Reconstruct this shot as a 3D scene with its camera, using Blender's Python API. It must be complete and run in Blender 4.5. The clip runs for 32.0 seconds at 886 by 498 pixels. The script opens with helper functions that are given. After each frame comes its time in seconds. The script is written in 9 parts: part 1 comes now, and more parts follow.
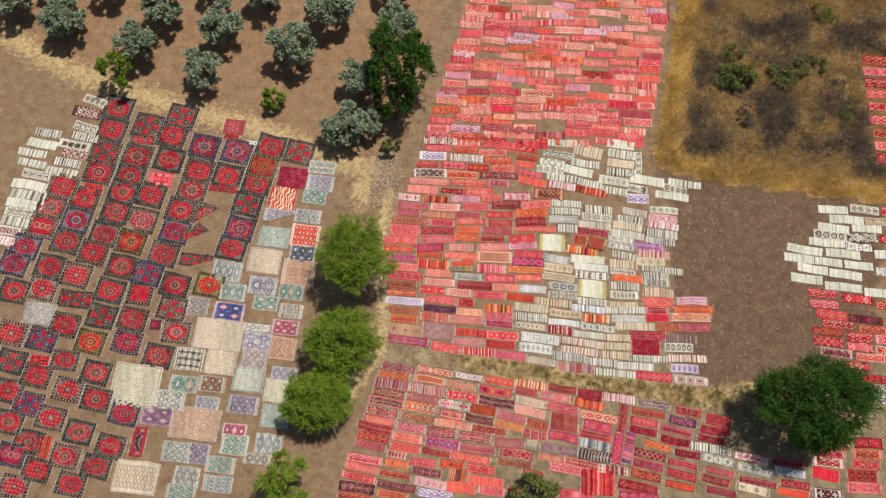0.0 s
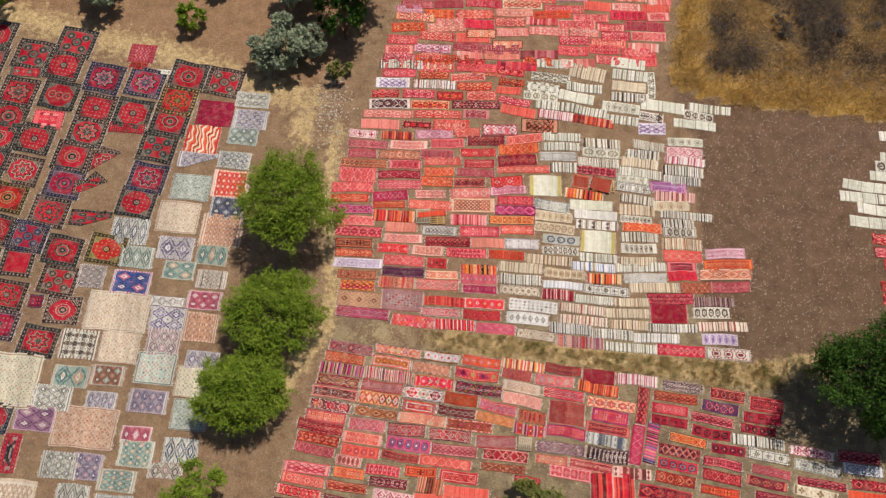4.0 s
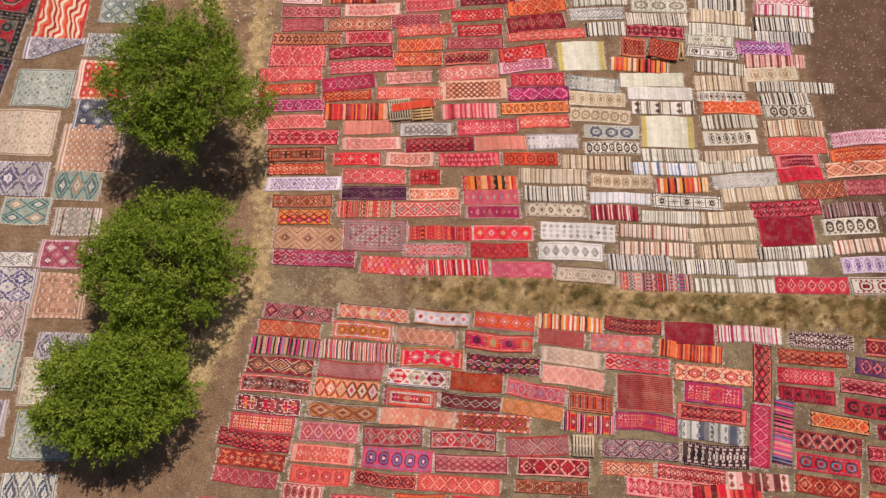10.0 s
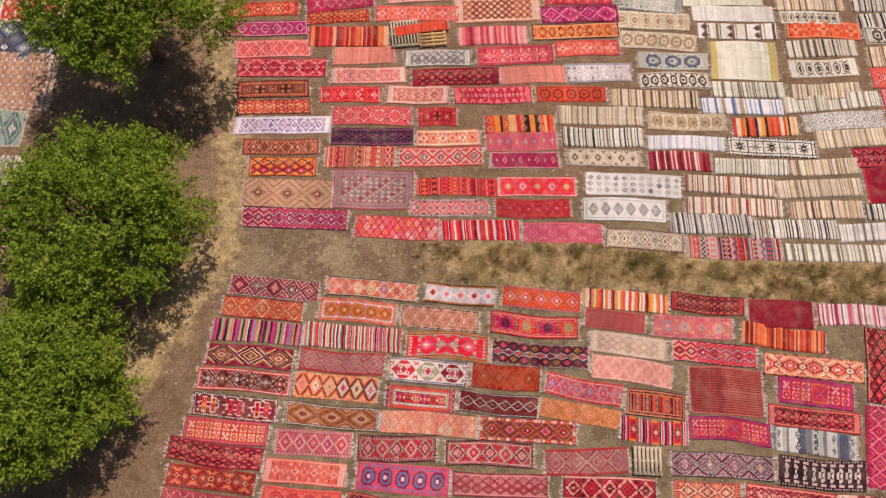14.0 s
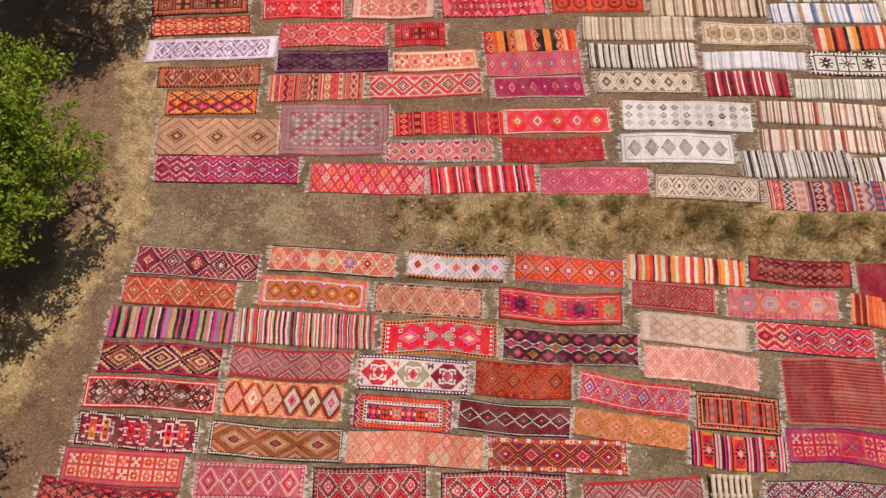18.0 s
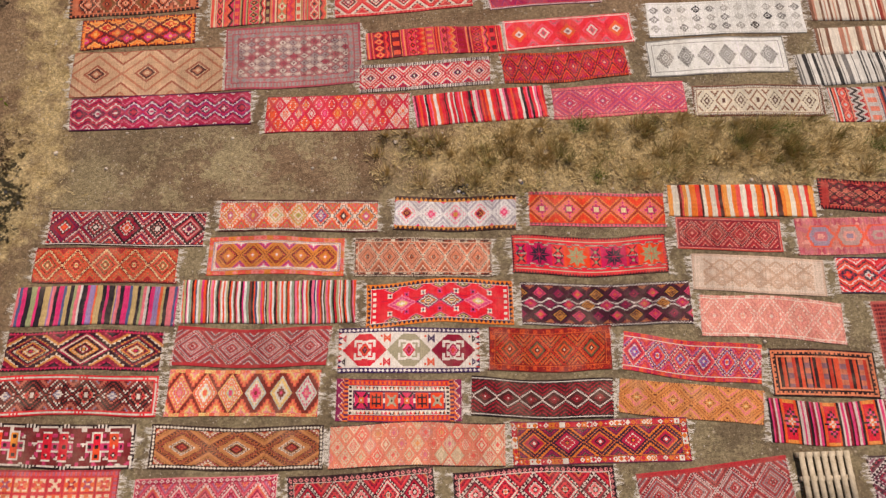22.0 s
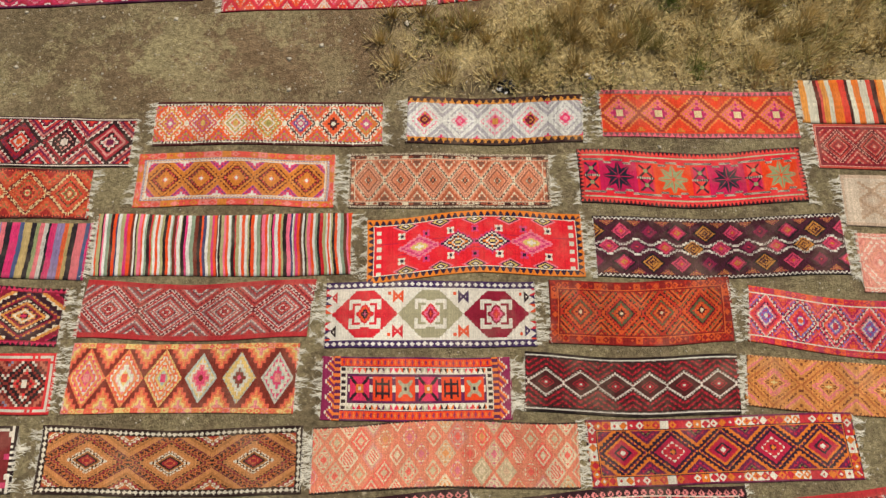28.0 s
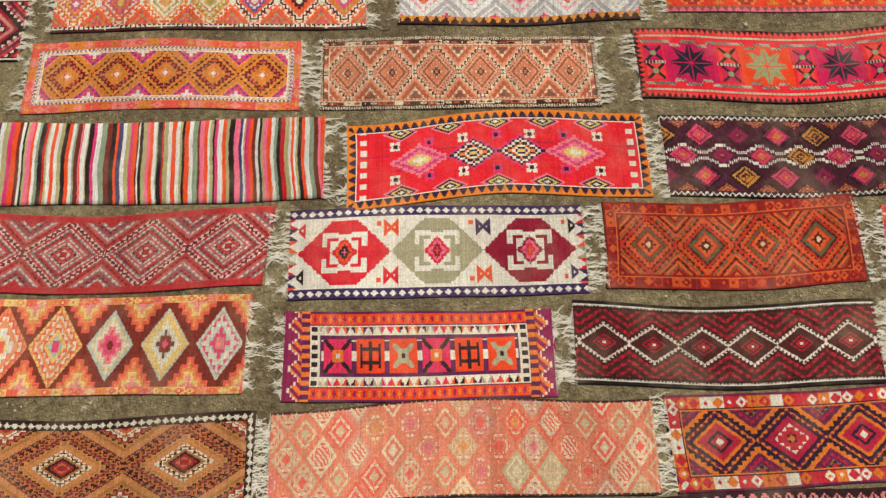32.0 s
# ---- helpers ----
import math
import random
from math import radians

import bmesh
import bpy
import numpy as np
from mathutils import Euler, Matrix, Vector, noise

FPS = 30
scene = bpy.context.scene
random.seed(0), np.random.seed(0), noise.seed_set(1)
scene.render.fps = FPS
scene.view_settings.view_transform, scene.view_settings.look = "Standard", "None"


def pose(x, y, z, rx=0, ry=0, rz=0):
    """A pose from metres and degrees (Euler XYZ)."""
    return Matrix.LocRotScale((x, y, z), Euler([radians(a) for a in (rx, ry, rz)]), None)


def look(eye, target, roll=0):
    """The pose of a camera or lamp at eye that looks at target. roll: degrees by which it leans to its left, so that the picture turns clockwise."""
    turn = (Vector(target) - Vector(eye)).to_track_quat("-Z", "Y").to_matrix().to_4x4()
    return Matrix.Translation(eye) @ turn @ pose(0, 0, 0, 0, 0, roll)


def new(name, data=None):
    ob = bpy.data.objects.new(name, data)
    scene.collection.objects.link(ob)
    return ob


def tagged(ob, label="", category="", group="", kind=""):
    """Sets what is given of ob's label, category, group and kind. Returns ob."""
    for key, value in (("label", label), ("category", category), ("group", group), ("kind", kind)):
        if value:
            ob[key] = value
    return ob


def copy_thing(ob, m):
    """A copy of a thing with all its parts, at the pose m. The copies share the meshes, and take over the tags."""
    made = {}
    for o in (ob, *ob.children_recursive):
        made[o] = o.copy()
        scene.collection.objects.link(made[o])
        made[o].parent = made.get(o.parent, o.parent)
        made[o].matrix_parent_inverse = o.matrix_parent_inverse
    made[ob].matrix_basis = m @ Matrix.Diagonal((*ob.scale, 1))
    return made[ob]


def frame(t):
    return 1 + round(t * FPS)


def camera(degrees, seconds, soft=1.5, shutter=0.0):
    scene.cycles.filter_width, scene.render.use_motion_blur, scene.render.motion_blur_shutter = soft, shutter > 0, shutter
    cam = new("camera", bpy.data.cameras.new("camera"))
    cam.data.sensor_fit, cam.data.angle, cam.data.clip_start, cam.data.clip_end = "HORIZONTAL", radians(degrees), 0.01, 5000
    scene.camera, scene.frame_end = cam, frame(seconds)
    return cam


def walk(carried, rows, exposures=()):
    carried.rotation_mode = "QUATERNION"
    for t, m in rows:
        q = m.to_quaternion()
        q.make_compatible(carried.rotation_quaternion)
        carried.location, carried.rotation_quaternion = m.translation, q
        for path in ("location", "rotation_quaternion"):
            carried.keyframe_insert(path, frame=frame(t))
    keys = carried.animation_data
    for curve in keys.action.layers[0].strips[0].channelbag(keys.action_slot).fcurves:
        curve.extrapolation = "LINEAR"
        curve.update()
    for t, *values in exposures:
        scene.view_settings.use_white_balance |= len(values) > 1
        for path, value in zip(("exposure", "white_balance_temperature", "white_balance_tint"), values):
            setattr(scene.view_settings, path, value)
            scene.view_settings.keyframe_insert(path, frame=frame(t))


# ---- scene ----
# ---- camera ----
cam = camera(65.67, 32.0, soft=1.4)
PATH = [
    (0.0, pose(0.085, -6.491, 71.409, 17.450, -0.000, -0.001)),
    (0.5, pose(0.188, -6.338, 69.278, 17.389, -0.002, -0.197)),
    (1.0, pose(0.303, -6.237, 67.120, 17.361, 0.002, -0.392)),
    (1.5, pose(0.592, -6.239, 64.888, 17.390, 0.003, -0.480)),
    (2.0, pose(1.059, -6.257, 62.675, 17.461, 0.008, -0.575)),
    (2.5, pose(1.547, -6.268, 60.589, 17.535, 0.009, -0.692)),
    (3.0, pose(2.069, -6.257, 58.682, 17.551, 0.008, -0.858)),
    (3.5, pose(2.480, -6.195, 56.696, 17.556, -0.000, -1.059)),
    (5.5, pose(2.720, -6.011, 48.155, 17.841, -0.018, -3.802)),
    (6.0, pose(2.731, -5.910, 46.013, 17.818, -0.013, -4.655)),
    (6.5, pose(2.740, -5.827, 44.229, 17.785, -0.007, -5.229)),
    (7.0, pose(2.747, -5.716, 42.626, 17.737, -0.016, -5.221)),
    (7.5, pose(2.801, -5.555, 40.723, 17.609, -0.013, -5.176)),
    (8.0, pose(2.820, -5.382, 38.883, 17.529, -0.011, -5.140)),
    (8.5, pose(2.776, -5.232, 37.381, 17.470, -0.007, -5.145)),
    (9.0, pose(2.607, -5.064, 36.145, 17.394, -0.005, -5.120)),
    (9.5, pose(2.373, -4.950, 35.123, 17.384, -0.003, -5.111)),
    (10.0, pose(2.175, -4.864, 34.224, 17.413, -0.002, -5.109)),
    (10.5, pose(2.013, -4.758, 33.301, 17.417, -0.000, -5.106)),
    (11.0, pose(1.870, -4.610, 32.383, 17.387, -0.001, -5.098)),
    (11.5, pose(1.755, -4.468, 31.511, 17.371, 0.000, -5.116)),
    (12.0, pose(1.660, -4.361, 30.726, 17.342, 0.002, -5.124)),
    (12.5, pose(1.584, -4.226, 29.770, 17.228, 0.004, -5.069)),
    (13.0, pose(1.508, -4.100, 28.647, 17.131, 0.006, -5.096)),
    (13.5, pose(1.523, -4.008, 27.456, 17.078, 0.007, -5.156)),
    (14.0, pose(1.531, -3.907, 26.208, 17.050, 0.007, -5.155)),
    (14.5, pose(1.543, -3.841, 24.881, 17.123, 0.011, -5.125)),
    (16.5, pose(1.632, -3.749, 20.541, 18.686, 0.003, -4.811)),
    (17.0, pose(1.685, -3.655, 19.684, 18.785, 0.010, -5.343)),
    (17.5, pose(1.730, -3.528, 19.109, 18.671, 0.003, -5.961)),
    (18.0, pose(1.743, -3.449, 18.445, 18.665, -0.004, -6.506)),
    (18.5, pose(1.740, -3.456, 17.773, 18.733, -0.000, -7.095)),
    (19.0, pose(1.726, -3.446, 17.163, 18.798, 0.003, -7.603)),
    (19.5, pose(1.692, -3.412, 16.707, 18.757, -0.000, -8.085)),
    (20.0, pose(1.661, -3.395, 16.232, 18.800, 0.002, -8.737)),
    (20.5, pose(1.636, -3.379, 15.724, 18.828, 0.004, -9.337)),
    (21.0, pose(1.617, -3.354, 15.255, 18.755, 0.004, -9.720)),
    (21.5, pose(1.567, -3.386, 14.744, 18.769, 0.003, -9.932)),
    (22.0, pose(1.492, -3.384, 14.271, 18.781, 0.004, -10.071)),
    (22.5, pose(1.437, -3.350, 13.758, 18.717, 0.006, -10.116)),
    (23.0, pose(1.426, -3.283, 13.236, 18.562, 0.004, -10.139)),
    (23.5, pose(1.366, -3.218, 12.790, 18.389, 0.003, -10.206)),
    (24.0, pose(1.299, -3.173, 12.281, 18.251, 0.003, -10.216)),
    (24.5, pose(1.261, -3.143, 11.865, 18.171, 0.006, -10.291)),
    (25.0, pose(1.232, -3.098, 11.464, 18.120, 0.007, -10.308)),
    (25.5, pose(1.217, -3.036, 10.901, 18.096, 0.002, -10.166)),
    (27.5, pose(1.060, -2.959, 9.713, 18.256, -0.001, -10.170)),
    (28.0, pose(1.024, -2.907, 9.430, 18.729, -0.000, -10.231)),
    (28.5, pose(0.995, -2.931, 8.973, 18.907, -0.000, -10.349)),
    (29.0, pose(0.993, -2.932, 8.593, 18.866, 0.001, -10.521)),
    (29.5, pose(1.035, -2.935, 8.238, 18.775, 0.001, -10.723)),
    (30.0, pose(1.097, -2.944, 7.852, 18.728, 0.007, -10.998)),
    (30.5, pose(1.116, -2.945, 7.441, 18.672, 0.007, -11.124)),
    (31.0, pose(1.051, -2.900, 7.095, 18.582, 0.003, -11.166)),
    (31.5, pose(0.968, -2.847, 6.757, 18.535, 0.004, -11.226)),
    (32.0, pose(0.887, -2.799, 6.489, 18.498, 0.004, -11.221)),
]
walk(cam, PATH, exposures=[(0.0, 0.06, 6750, 18), (5.0, -0.02, 7000, 25), (9.0, -0.08, 7200, 31), (17.0, -0.07, 7300, 35), (20.0, -0.05, 7350, 33), (23.0, -0.04, 7250, 23), (25.0, -0.03, 7200, 16), (28.0, -0.03, 7200, 9), (32.0, -0.04, 7200, 8)])

# The carpet field: rugs laid out to fade in the sun, trees along a track, an olive grove beyond.

# ---- world and sun ----
SUN_AZ, SUN_EL = radians(50), radians(62)      # direction to the sun, counted from +x, and its height
to_sun = Vector((math.cos(SUN_EL) * math.cos(SUN_AZ), math.cos(SUN_EL) * math.sin(SUN_AZ), math.sin(SUN_EL)))
world = bpy.data.worlds.new("sky")
scene.world = world
world.use_nodes = True
wn = world.node_tree
sky = wn.nodes.new("ShaderNodeTexSky")
sky.sky_type, sky.sun_disc = "NISHITA", False
sky.sun_elevation, sky.sun_rotation = SUN_EL, radians(90) - SUN_AZ
sky.air_density, sky.dust_density = 1.0, 1.5
wn.links.new(sky.outputs["Color"], wn.nodes["Background"].inputs["Color"])
wn.nodes["Background"].inputs["Strength"].default_value = 0.052
sun = new("sun", bpy.data.lights.new("sun", "SUN"))
sun.data.energy, sun.data.angle, sun.data.color = 3.75, radians(0.55), (1.0, 0.95, 0.87)
sun.matrix_world = look(to_sun * 90, (0, 0, 0))


# ---- materials ----
def srgb(code, k=1.0):
    """Linear colour from a six-digit hex code."""
    out = []
    for i in (0, 2, 4):
        c = int(code[i:i + 2], 16) / 255
        out.append((c / 12.92 if c <= 0.04045 else ((c + 0.055) / 1.055) ** 2.4) * k)
    return out


class Nodes:
    """A small helper to write node materials."""

    def __init__(self, name, rough=0.9, spec=0.2):
        self.mat = bpy.data.materials.new(name)
        self.mat.use_nodes = True
        self.tree = self.mat.node_tree
        self.bsdf = self.tree.nodes["Principled BSDF"]
        self.bsdf.inputs["Roughness"].default_value = rough
        self.bsdf.inputs["Specular IOR Level"].default_value = spec

    def add(self, kind, **values):
        n = self.tree.nodes.new(kind)
        for k, v in values.items():
            n.inputs[k.replace("_", " ")].default_value = v
        return n

    def link(self, a, b):
        self.tree.links.new(a, b)

    def noise(self, scale, detail=4.0, rough=0.6, coord=None):
        n = self.add("ShaderNodeTexNoise", Scale=scale, Detail=detail, Roughness=rough)
        if coord is not None:
            self.link(coord, n.inputs["Vector"])
        return n.outputs["Fac"]

    def ramp(self, fac, lo, hi, a=0.0, b=1.0):
        n = self.add("ShaderNodeMapRange")
        for i, v in ((1, lo), (2, hi), (3, a), (4, b)):
            n.inputs[i].default_value = v
        self.link(fac, n.inputs[0])
        return n.outputs[0]

    def math(self, op, a, b):
        n = self.add("ShaderNodeMath")
        n.operation = op
        for i, v in ((0, a), (1, b)):
            if isinstance(v, (int, float)):
                n.inputs[i].default_value = v
            else:
                self.link(v, n.inputs[i])
        return n.outputs[0]

    def mix(self, fac, a, b, blend="MIX"):
        n = self.add("ShaderNodeMix")
        n.data_type, n.blend_type = "RGBA", blend
        for i, v in ((0, fac), (6, a), (7, b)):
            if isinstance(v, (int, float)):
                n.inputs[i].default_value = v
            elif isinstance(v, (list, tuple)):
                n.inputs[i].default_value = (*v, 1)
            else:
                self.link(v, n.inputs[i])
        return n.outputs[2]

    def attr(self, name, out="Fac"):
        n = self.add("ShaderNodeAttribute")
        n.attribute_name = name
        return n.outputs[out]

    def place(self):
        return self.add("ShaderNodeNewGeometry").outputs["Position"]

    def bump(self, height, strength, distance):
        n = self.add("ShaderNodeBump", Strength=strength, Distance=distance)
        self.link(height, n.inputs["Height"])
        self.link(n.outputs["Normal"], self.bsdf.inputs["Normal"])

    def colour(self, c):
        if isinstance(c, (list, tuple)):
            self.bsdf.inputs["Base Color"].default_value = (*c, 1)
        else:
            self.link(c, self.bsdf.inputs["Base Color"])
        return self.mat


def cloth_material(name, grain, rough):
    """Dyed wool: the woven colours of the piece, dusted, faded in patches and ribbed by the weave."""
    m = Nodes(name, rough, 0.1)
    p = m.place()
    col = m.attr("tint", "Color")
    dust = m.ramp(m.noise(1.7, 5, 0.65, p), 0.47, 0.8, 0.0, 0.22)
    c = m.mix(dust, col, srgb("c6b298"))
    fine = m.ramp(m.noise(grain, 2, 0.7, p), 0.3, 0.7, 0.78, 1.14)
    broad = m.ramp(m.noise(3.1, 3, 0.6, p), 0.3, 0.7, 0.9, 1.08)
    shade = m.add("ShaderNodeCombineColor")
    k = m.math("MULTIPLY", fine, broad)
    for i in range(3):
        m.link(k, shade.inputs[i])
    c = m.mix(1.0, c, shade.outputs[0], "MULTIPLY")
    m.bump(m.noise(grain * 1.5, 3, 0.7, p), 0.5, 0.006)
    return m.colour(c)


CLOTH = cloth_material("flat_woven_wool", 75.0, 0.95)
PILE = cloth_material("knotted_wool_pile", 42.0, 1.0)


def yarn_material():
    m = Nodes("undyed_yarn", 0.95, 0.1)
    c = m.mix(m.noise(9.0, 3, 0.6, m.place()), srgb("b8b09c"), srgb("f0ece0"))
    return m.colour(c)


YARN = yarn_material()


def soil_material():
    """Packed soil with pale crust, dry straw where the sheet says so, and small stones."""
    m = Nodes("dry_soil", 0.97, 0.1)
    p = m.place()
    big, mid, fine = m.noise(0.09, 5, 0.6, p), m.noise(0.9, 6, 0.65, p), m.noise(14.0, 5, 0.7, p)
    earth = m.mix(m.ramp(mid, 0.3, 0.72), srgb("6a5c47"), srgb("92846a"))
    earth = m.mix(m.ramp(big, 0.35, 0.7, 0, 0.5), earth, srgb("8c7d60"))
    earth = m.mix(m.math("MULTIPLY", m.attr("warm"), 0.75), earth, m.mix(m.ramp(mid, 0.3, 0.72), srgb("7a6049"), srgb("a58a6c")))
    crust = m.ramp(m.math("ADD", m.math("MULTIPLY", m.noise(0.8, 4, 0.6, p), 0.55), m.math("MULTIPLY", m.noise(6.0, 9, 0.85, p), 0.45)), 0.496, 0.514, 0, 0.8)
    earth = m.mix(m.math("MULTIPLY", crust, m.attr("crust")), earth, srgb("b4a880"))
    earth = m.mix(m.math("MULTIPLY", m.attr("tilled"), 0.85), earth, m.mix(m.ramp(mid, 0.3, 0.7), srgb("5a4839"), srgb("7c6450")))
    earth = m.mix(m.math("MULTIPLY", m.attr("grove"), 0.8), earth, m.mix(m.ramp(mid, 0.3, 0.7), srgb("866a50"), srgb("a88a68")))
    straw = m.mix(m.ramp(m.noise(3.0, 6, 0.75, p), 0.32, 0.68), srgb("a08a5a"), srgb("e4cf9c"))
    straw = m.mix(m.ramp(m.noise(0.6, 4, 0.6, p), 0.5, 0.64, 0, 0.25), straw, srgb("766844"))
    edge = m.math("ADD", m.attr("dry"), m.math("MULTIPLY", m.math("SUBTRACT", m.noise(1.6, 6, 0.7, p), 0.5), 1.9))
    c = m.mix(m.ramp(edge, 0.38, 0.72, 0, 0.92), earth, straw)
    scrub = m.mix(m.ramp(m.noise(2.6, 8, 0.9, p), 0.36, 0.64), srgb("665030"), srgb("b4945e"))
    scrub = m.mix(m.ramp(m.noise(0.22, 6, 0.75, p), 0.5, 0.58, 0, 0.9), scrub, m.mix(m.ramp(m.noise(3.5, 7, 0.9, p), 0.4, 0.6), srgb("3a3430"), srgb("726858")))
    c = m.mix(m.math("MULTIPLY", m.attr("scrub"), 0.9), c, scrub)
    gold = m.mix(m.ramp(m.noise(5.0, 7, 0.9, p), 0.35, 0.66), srgb("886830"), srgb("cca452"))
    gold = m.mix(m.ramp(m.noise(0.8, 5, 0.7, p), 0.5, 0.66, 0, 0.6), gold, srgb("6a5a38"))
    c = m.mix(m.ramp(m.math("ADD", m.attr("gold"), m.math("MULTIPLY", m.math("SUBTRACT", m.noise(0.7, 6, 0.7, p), 0.5), 1.6)), 0.3, 0.7, 0, 0.9), c, gold)
    speck = m.add("ShaderNodeTexVoronoi", Scale=13.0)
    m.link(p, speck.inputs["Vector"])
    c = m.mix(m.ramp(speck.outputs["Distance"], 0.06, 0.16, 0.6, 0.0), c, srgb("d8ccb4"))
    pebble = m.add("ShaderNodeTexVoronoi", Scale=2.3)
    m.link(p, pebble.inputs["Vector"])
    c = m.mix(m.ramp(pebble.outputs["Distance"], 0.04, 0.09, 0.7, 0.0), c, srgb("cfc0a6"))
    grain = m.add("ShaderNodeCombineColor")
    clod = m.ramp(m.noise(4.5, 5, 0.75, p), 0.3, 0.7, 0.74, 1.2)
    g = m.math("MULTIPLY", clod, m.ramp(fine, 0.34, 0.66, 0.66, 1.42))
    for i in range(3):
        m.link(g, grain.inputs[i])
    c = m.mix(1.0, c, grain.outputs[0], "MULTIPLY")
    m.bump(m.math("ADD", fine, m.math("MULTIPLY", m.noise(45.0, 3, 0.7, p), 0.8)), 1.0, 0.06)
    return m.colour(c)


SOIL = soil_material()


def leaf_material(name, dark, light, pale):
    m = Nodes(name, 0.7, 0.15)
    r = m.add("ShaderNodeNewGeometry").outputs["Random Per Island"]
    c = m.mix(r, srgb(dark), srgb(light))
    c = m.mix(m.ramp(m.noise(1.1, 4, 0.6, m.place()), 0.42, 0.66, 0, 0.85), c, srgb(pale))
    thin = m.add("ShaderNodeBsdfTranslucent")
    m.link(c, thin.inputs["Color"])
    both = m.add("ShaderNodeMixShader", Fac=0.22)
    m.link(m.bsdf.outputs[0], both.inputs[1])
    m.link(thin.outputs[0], both.inputs[2])
    m.link(both.outputs[0], m.tree.nodes["Material Output"].inputs["Surface"])
    return m.colour(c)


LEAF_GREEN = leaf_material("fresh_leaf", "567620", "7e9c30", "96b044")
LEAF_DARK = leaf_material("dark_leaf", "2c4c16", "48702a", "466c2c")
LEAF_OLIVE = leaf_material("olive_leaf", "728468", "aebc9e", "96a688")
LEAF_BUSH = leaf_material("bush_leaf", "566a30", "8c9a54", "8c8c50")
LEAF_DRY = leaf_material("withered_twig", "5a4c3a", "948062", "7a6a50")
LEAF_GREY = leaf_material("grey_twig", "4a4844", "8a8478", "5c5850")


def plain_material(name, a, b, scale, rough=0.9):
    m = Nodes(name, rough, 0.2)
    p = m.place()
    c = m.mix(m.ramp(m.noise(scale, 5, 0.65, p), 0.3, 0.7), srgb(a), srgb(b))
    m.bump(m.noise(scale * 6, 4, 0.7, p), 0.5, 0.02)
    return m.colour(c)


BARK = plain_material("bark", "4a3d31", "7a6a58", 6.0)
STRAW = plain_material("dry_grass", "aa945e", "e8d4a2", 2.0)
GOLD = plain_material("golden_grass", "92702e", "d8b05c", 1.6)
TAN = plain_material("withered_grass", "86693c", "c2a468", 1.3)
GREENISH = plain_material("weed_green", "867e48", "bcb278", 5.0)
STONE = plain_material("pale_stone", "a99c88", "dcd2c2", 8.0)
PALLET_WOOD = plain_material("weathered_pallet_wood", "aa9c80", "d8ccb0", 7.0)


# ---- mesh helpers ----
def mesh_from(name, verts, quads, materials, face_tint=None, smooth=False, tris=False):
    """A mesh from arrays of corners and of faces that all have four (or three) corners."""
    me = bpy.data.meshes.new(name)
    n, k = len(quads), 3 if tris else 4
    me.vertices.add(len(verts))
    me.vertices.foreach_set("co", np.ascontiguousarray(verts, np.float32).ravel())
    me.loops.add(n * k)
    me.loops.foreach_set("vertex_index", np.ascontiguousarray(quads, np.int32).ravel())
    me.polygons.add(n)
    me.polygons.foreach_set("loop_start", np.arange(0, n * k, k, dtype=np.int32))
    if smooth:
        me.polygons.foreach_set("use_smooth", np.ones(n, bool))
    for mat in materials:
        me.materials.append(mat)
    me.update(calc_edges=True)
    if face_tint is not None:
        at = me.attributes.new("tint", "FLOAT_COLOR", "FACE")
        at.data.foreach_set("color", np.c_[face_tint, np.ones(n)].astype(np.float32).ravel())
    return me


def box_arrays(sx, sy, sz, at=(0, 0, 0)):
    v = np.array([(x, y, z) for z in (-.5, .5) for y in (-.5, .5) for x in (-.5, .5)]) * (sx, sy, sz) + at
    q = np.array([(0, 2, 3, 1), (4, 5, 7, 6), (0, 1, 5, 4), (2, 6, 7, 3), (0, 4, 6, 2), (1, 3, 7, 5)])
    return v, q


def joined(pieces):
    verts, quads, n = [], [], 0
    for v, q in pieces:
        verts.append(v)
        quads.append(q + n)
        n += len(v)
    return np.concatenate(verts), np.concatenate(quads)


def part(name, me, parent, label=""):
    ob = new(name, me)
    ob.parent = parent
    return tagged(ob, label)


# ---- ground ----
def near_line(x, y, pts):
    """Distance of places to a broken line."""
    best = np.full(x.shape, 1e9)
    for (ax, ay), (bx, by) in zip(pts[:-1], pts[1:]):
        dx, dy = bx - ax, by - ay
        k = np.clip(((x - ax) * dx + (y - ay) * dy) / (dx * dx + dy * dy), 0, 1)
        best = np.minimum(best, np.hypot(x - ax - k * dx, y - ay - k * dy))
    return best


def inside(x, y, pts):
    """Whether places lie in a polygon."""
    hit = np.zeros(x.shape, bool)
    for (ax, ay), (bx, by) in zip(pts, pts[1:] + pts[:1]):
        hit ^= ((ay > y) != (by > y)) & (x < (bx - ax) * (y - ay) / (by - ay + 1e-12) + ax)
    return hit


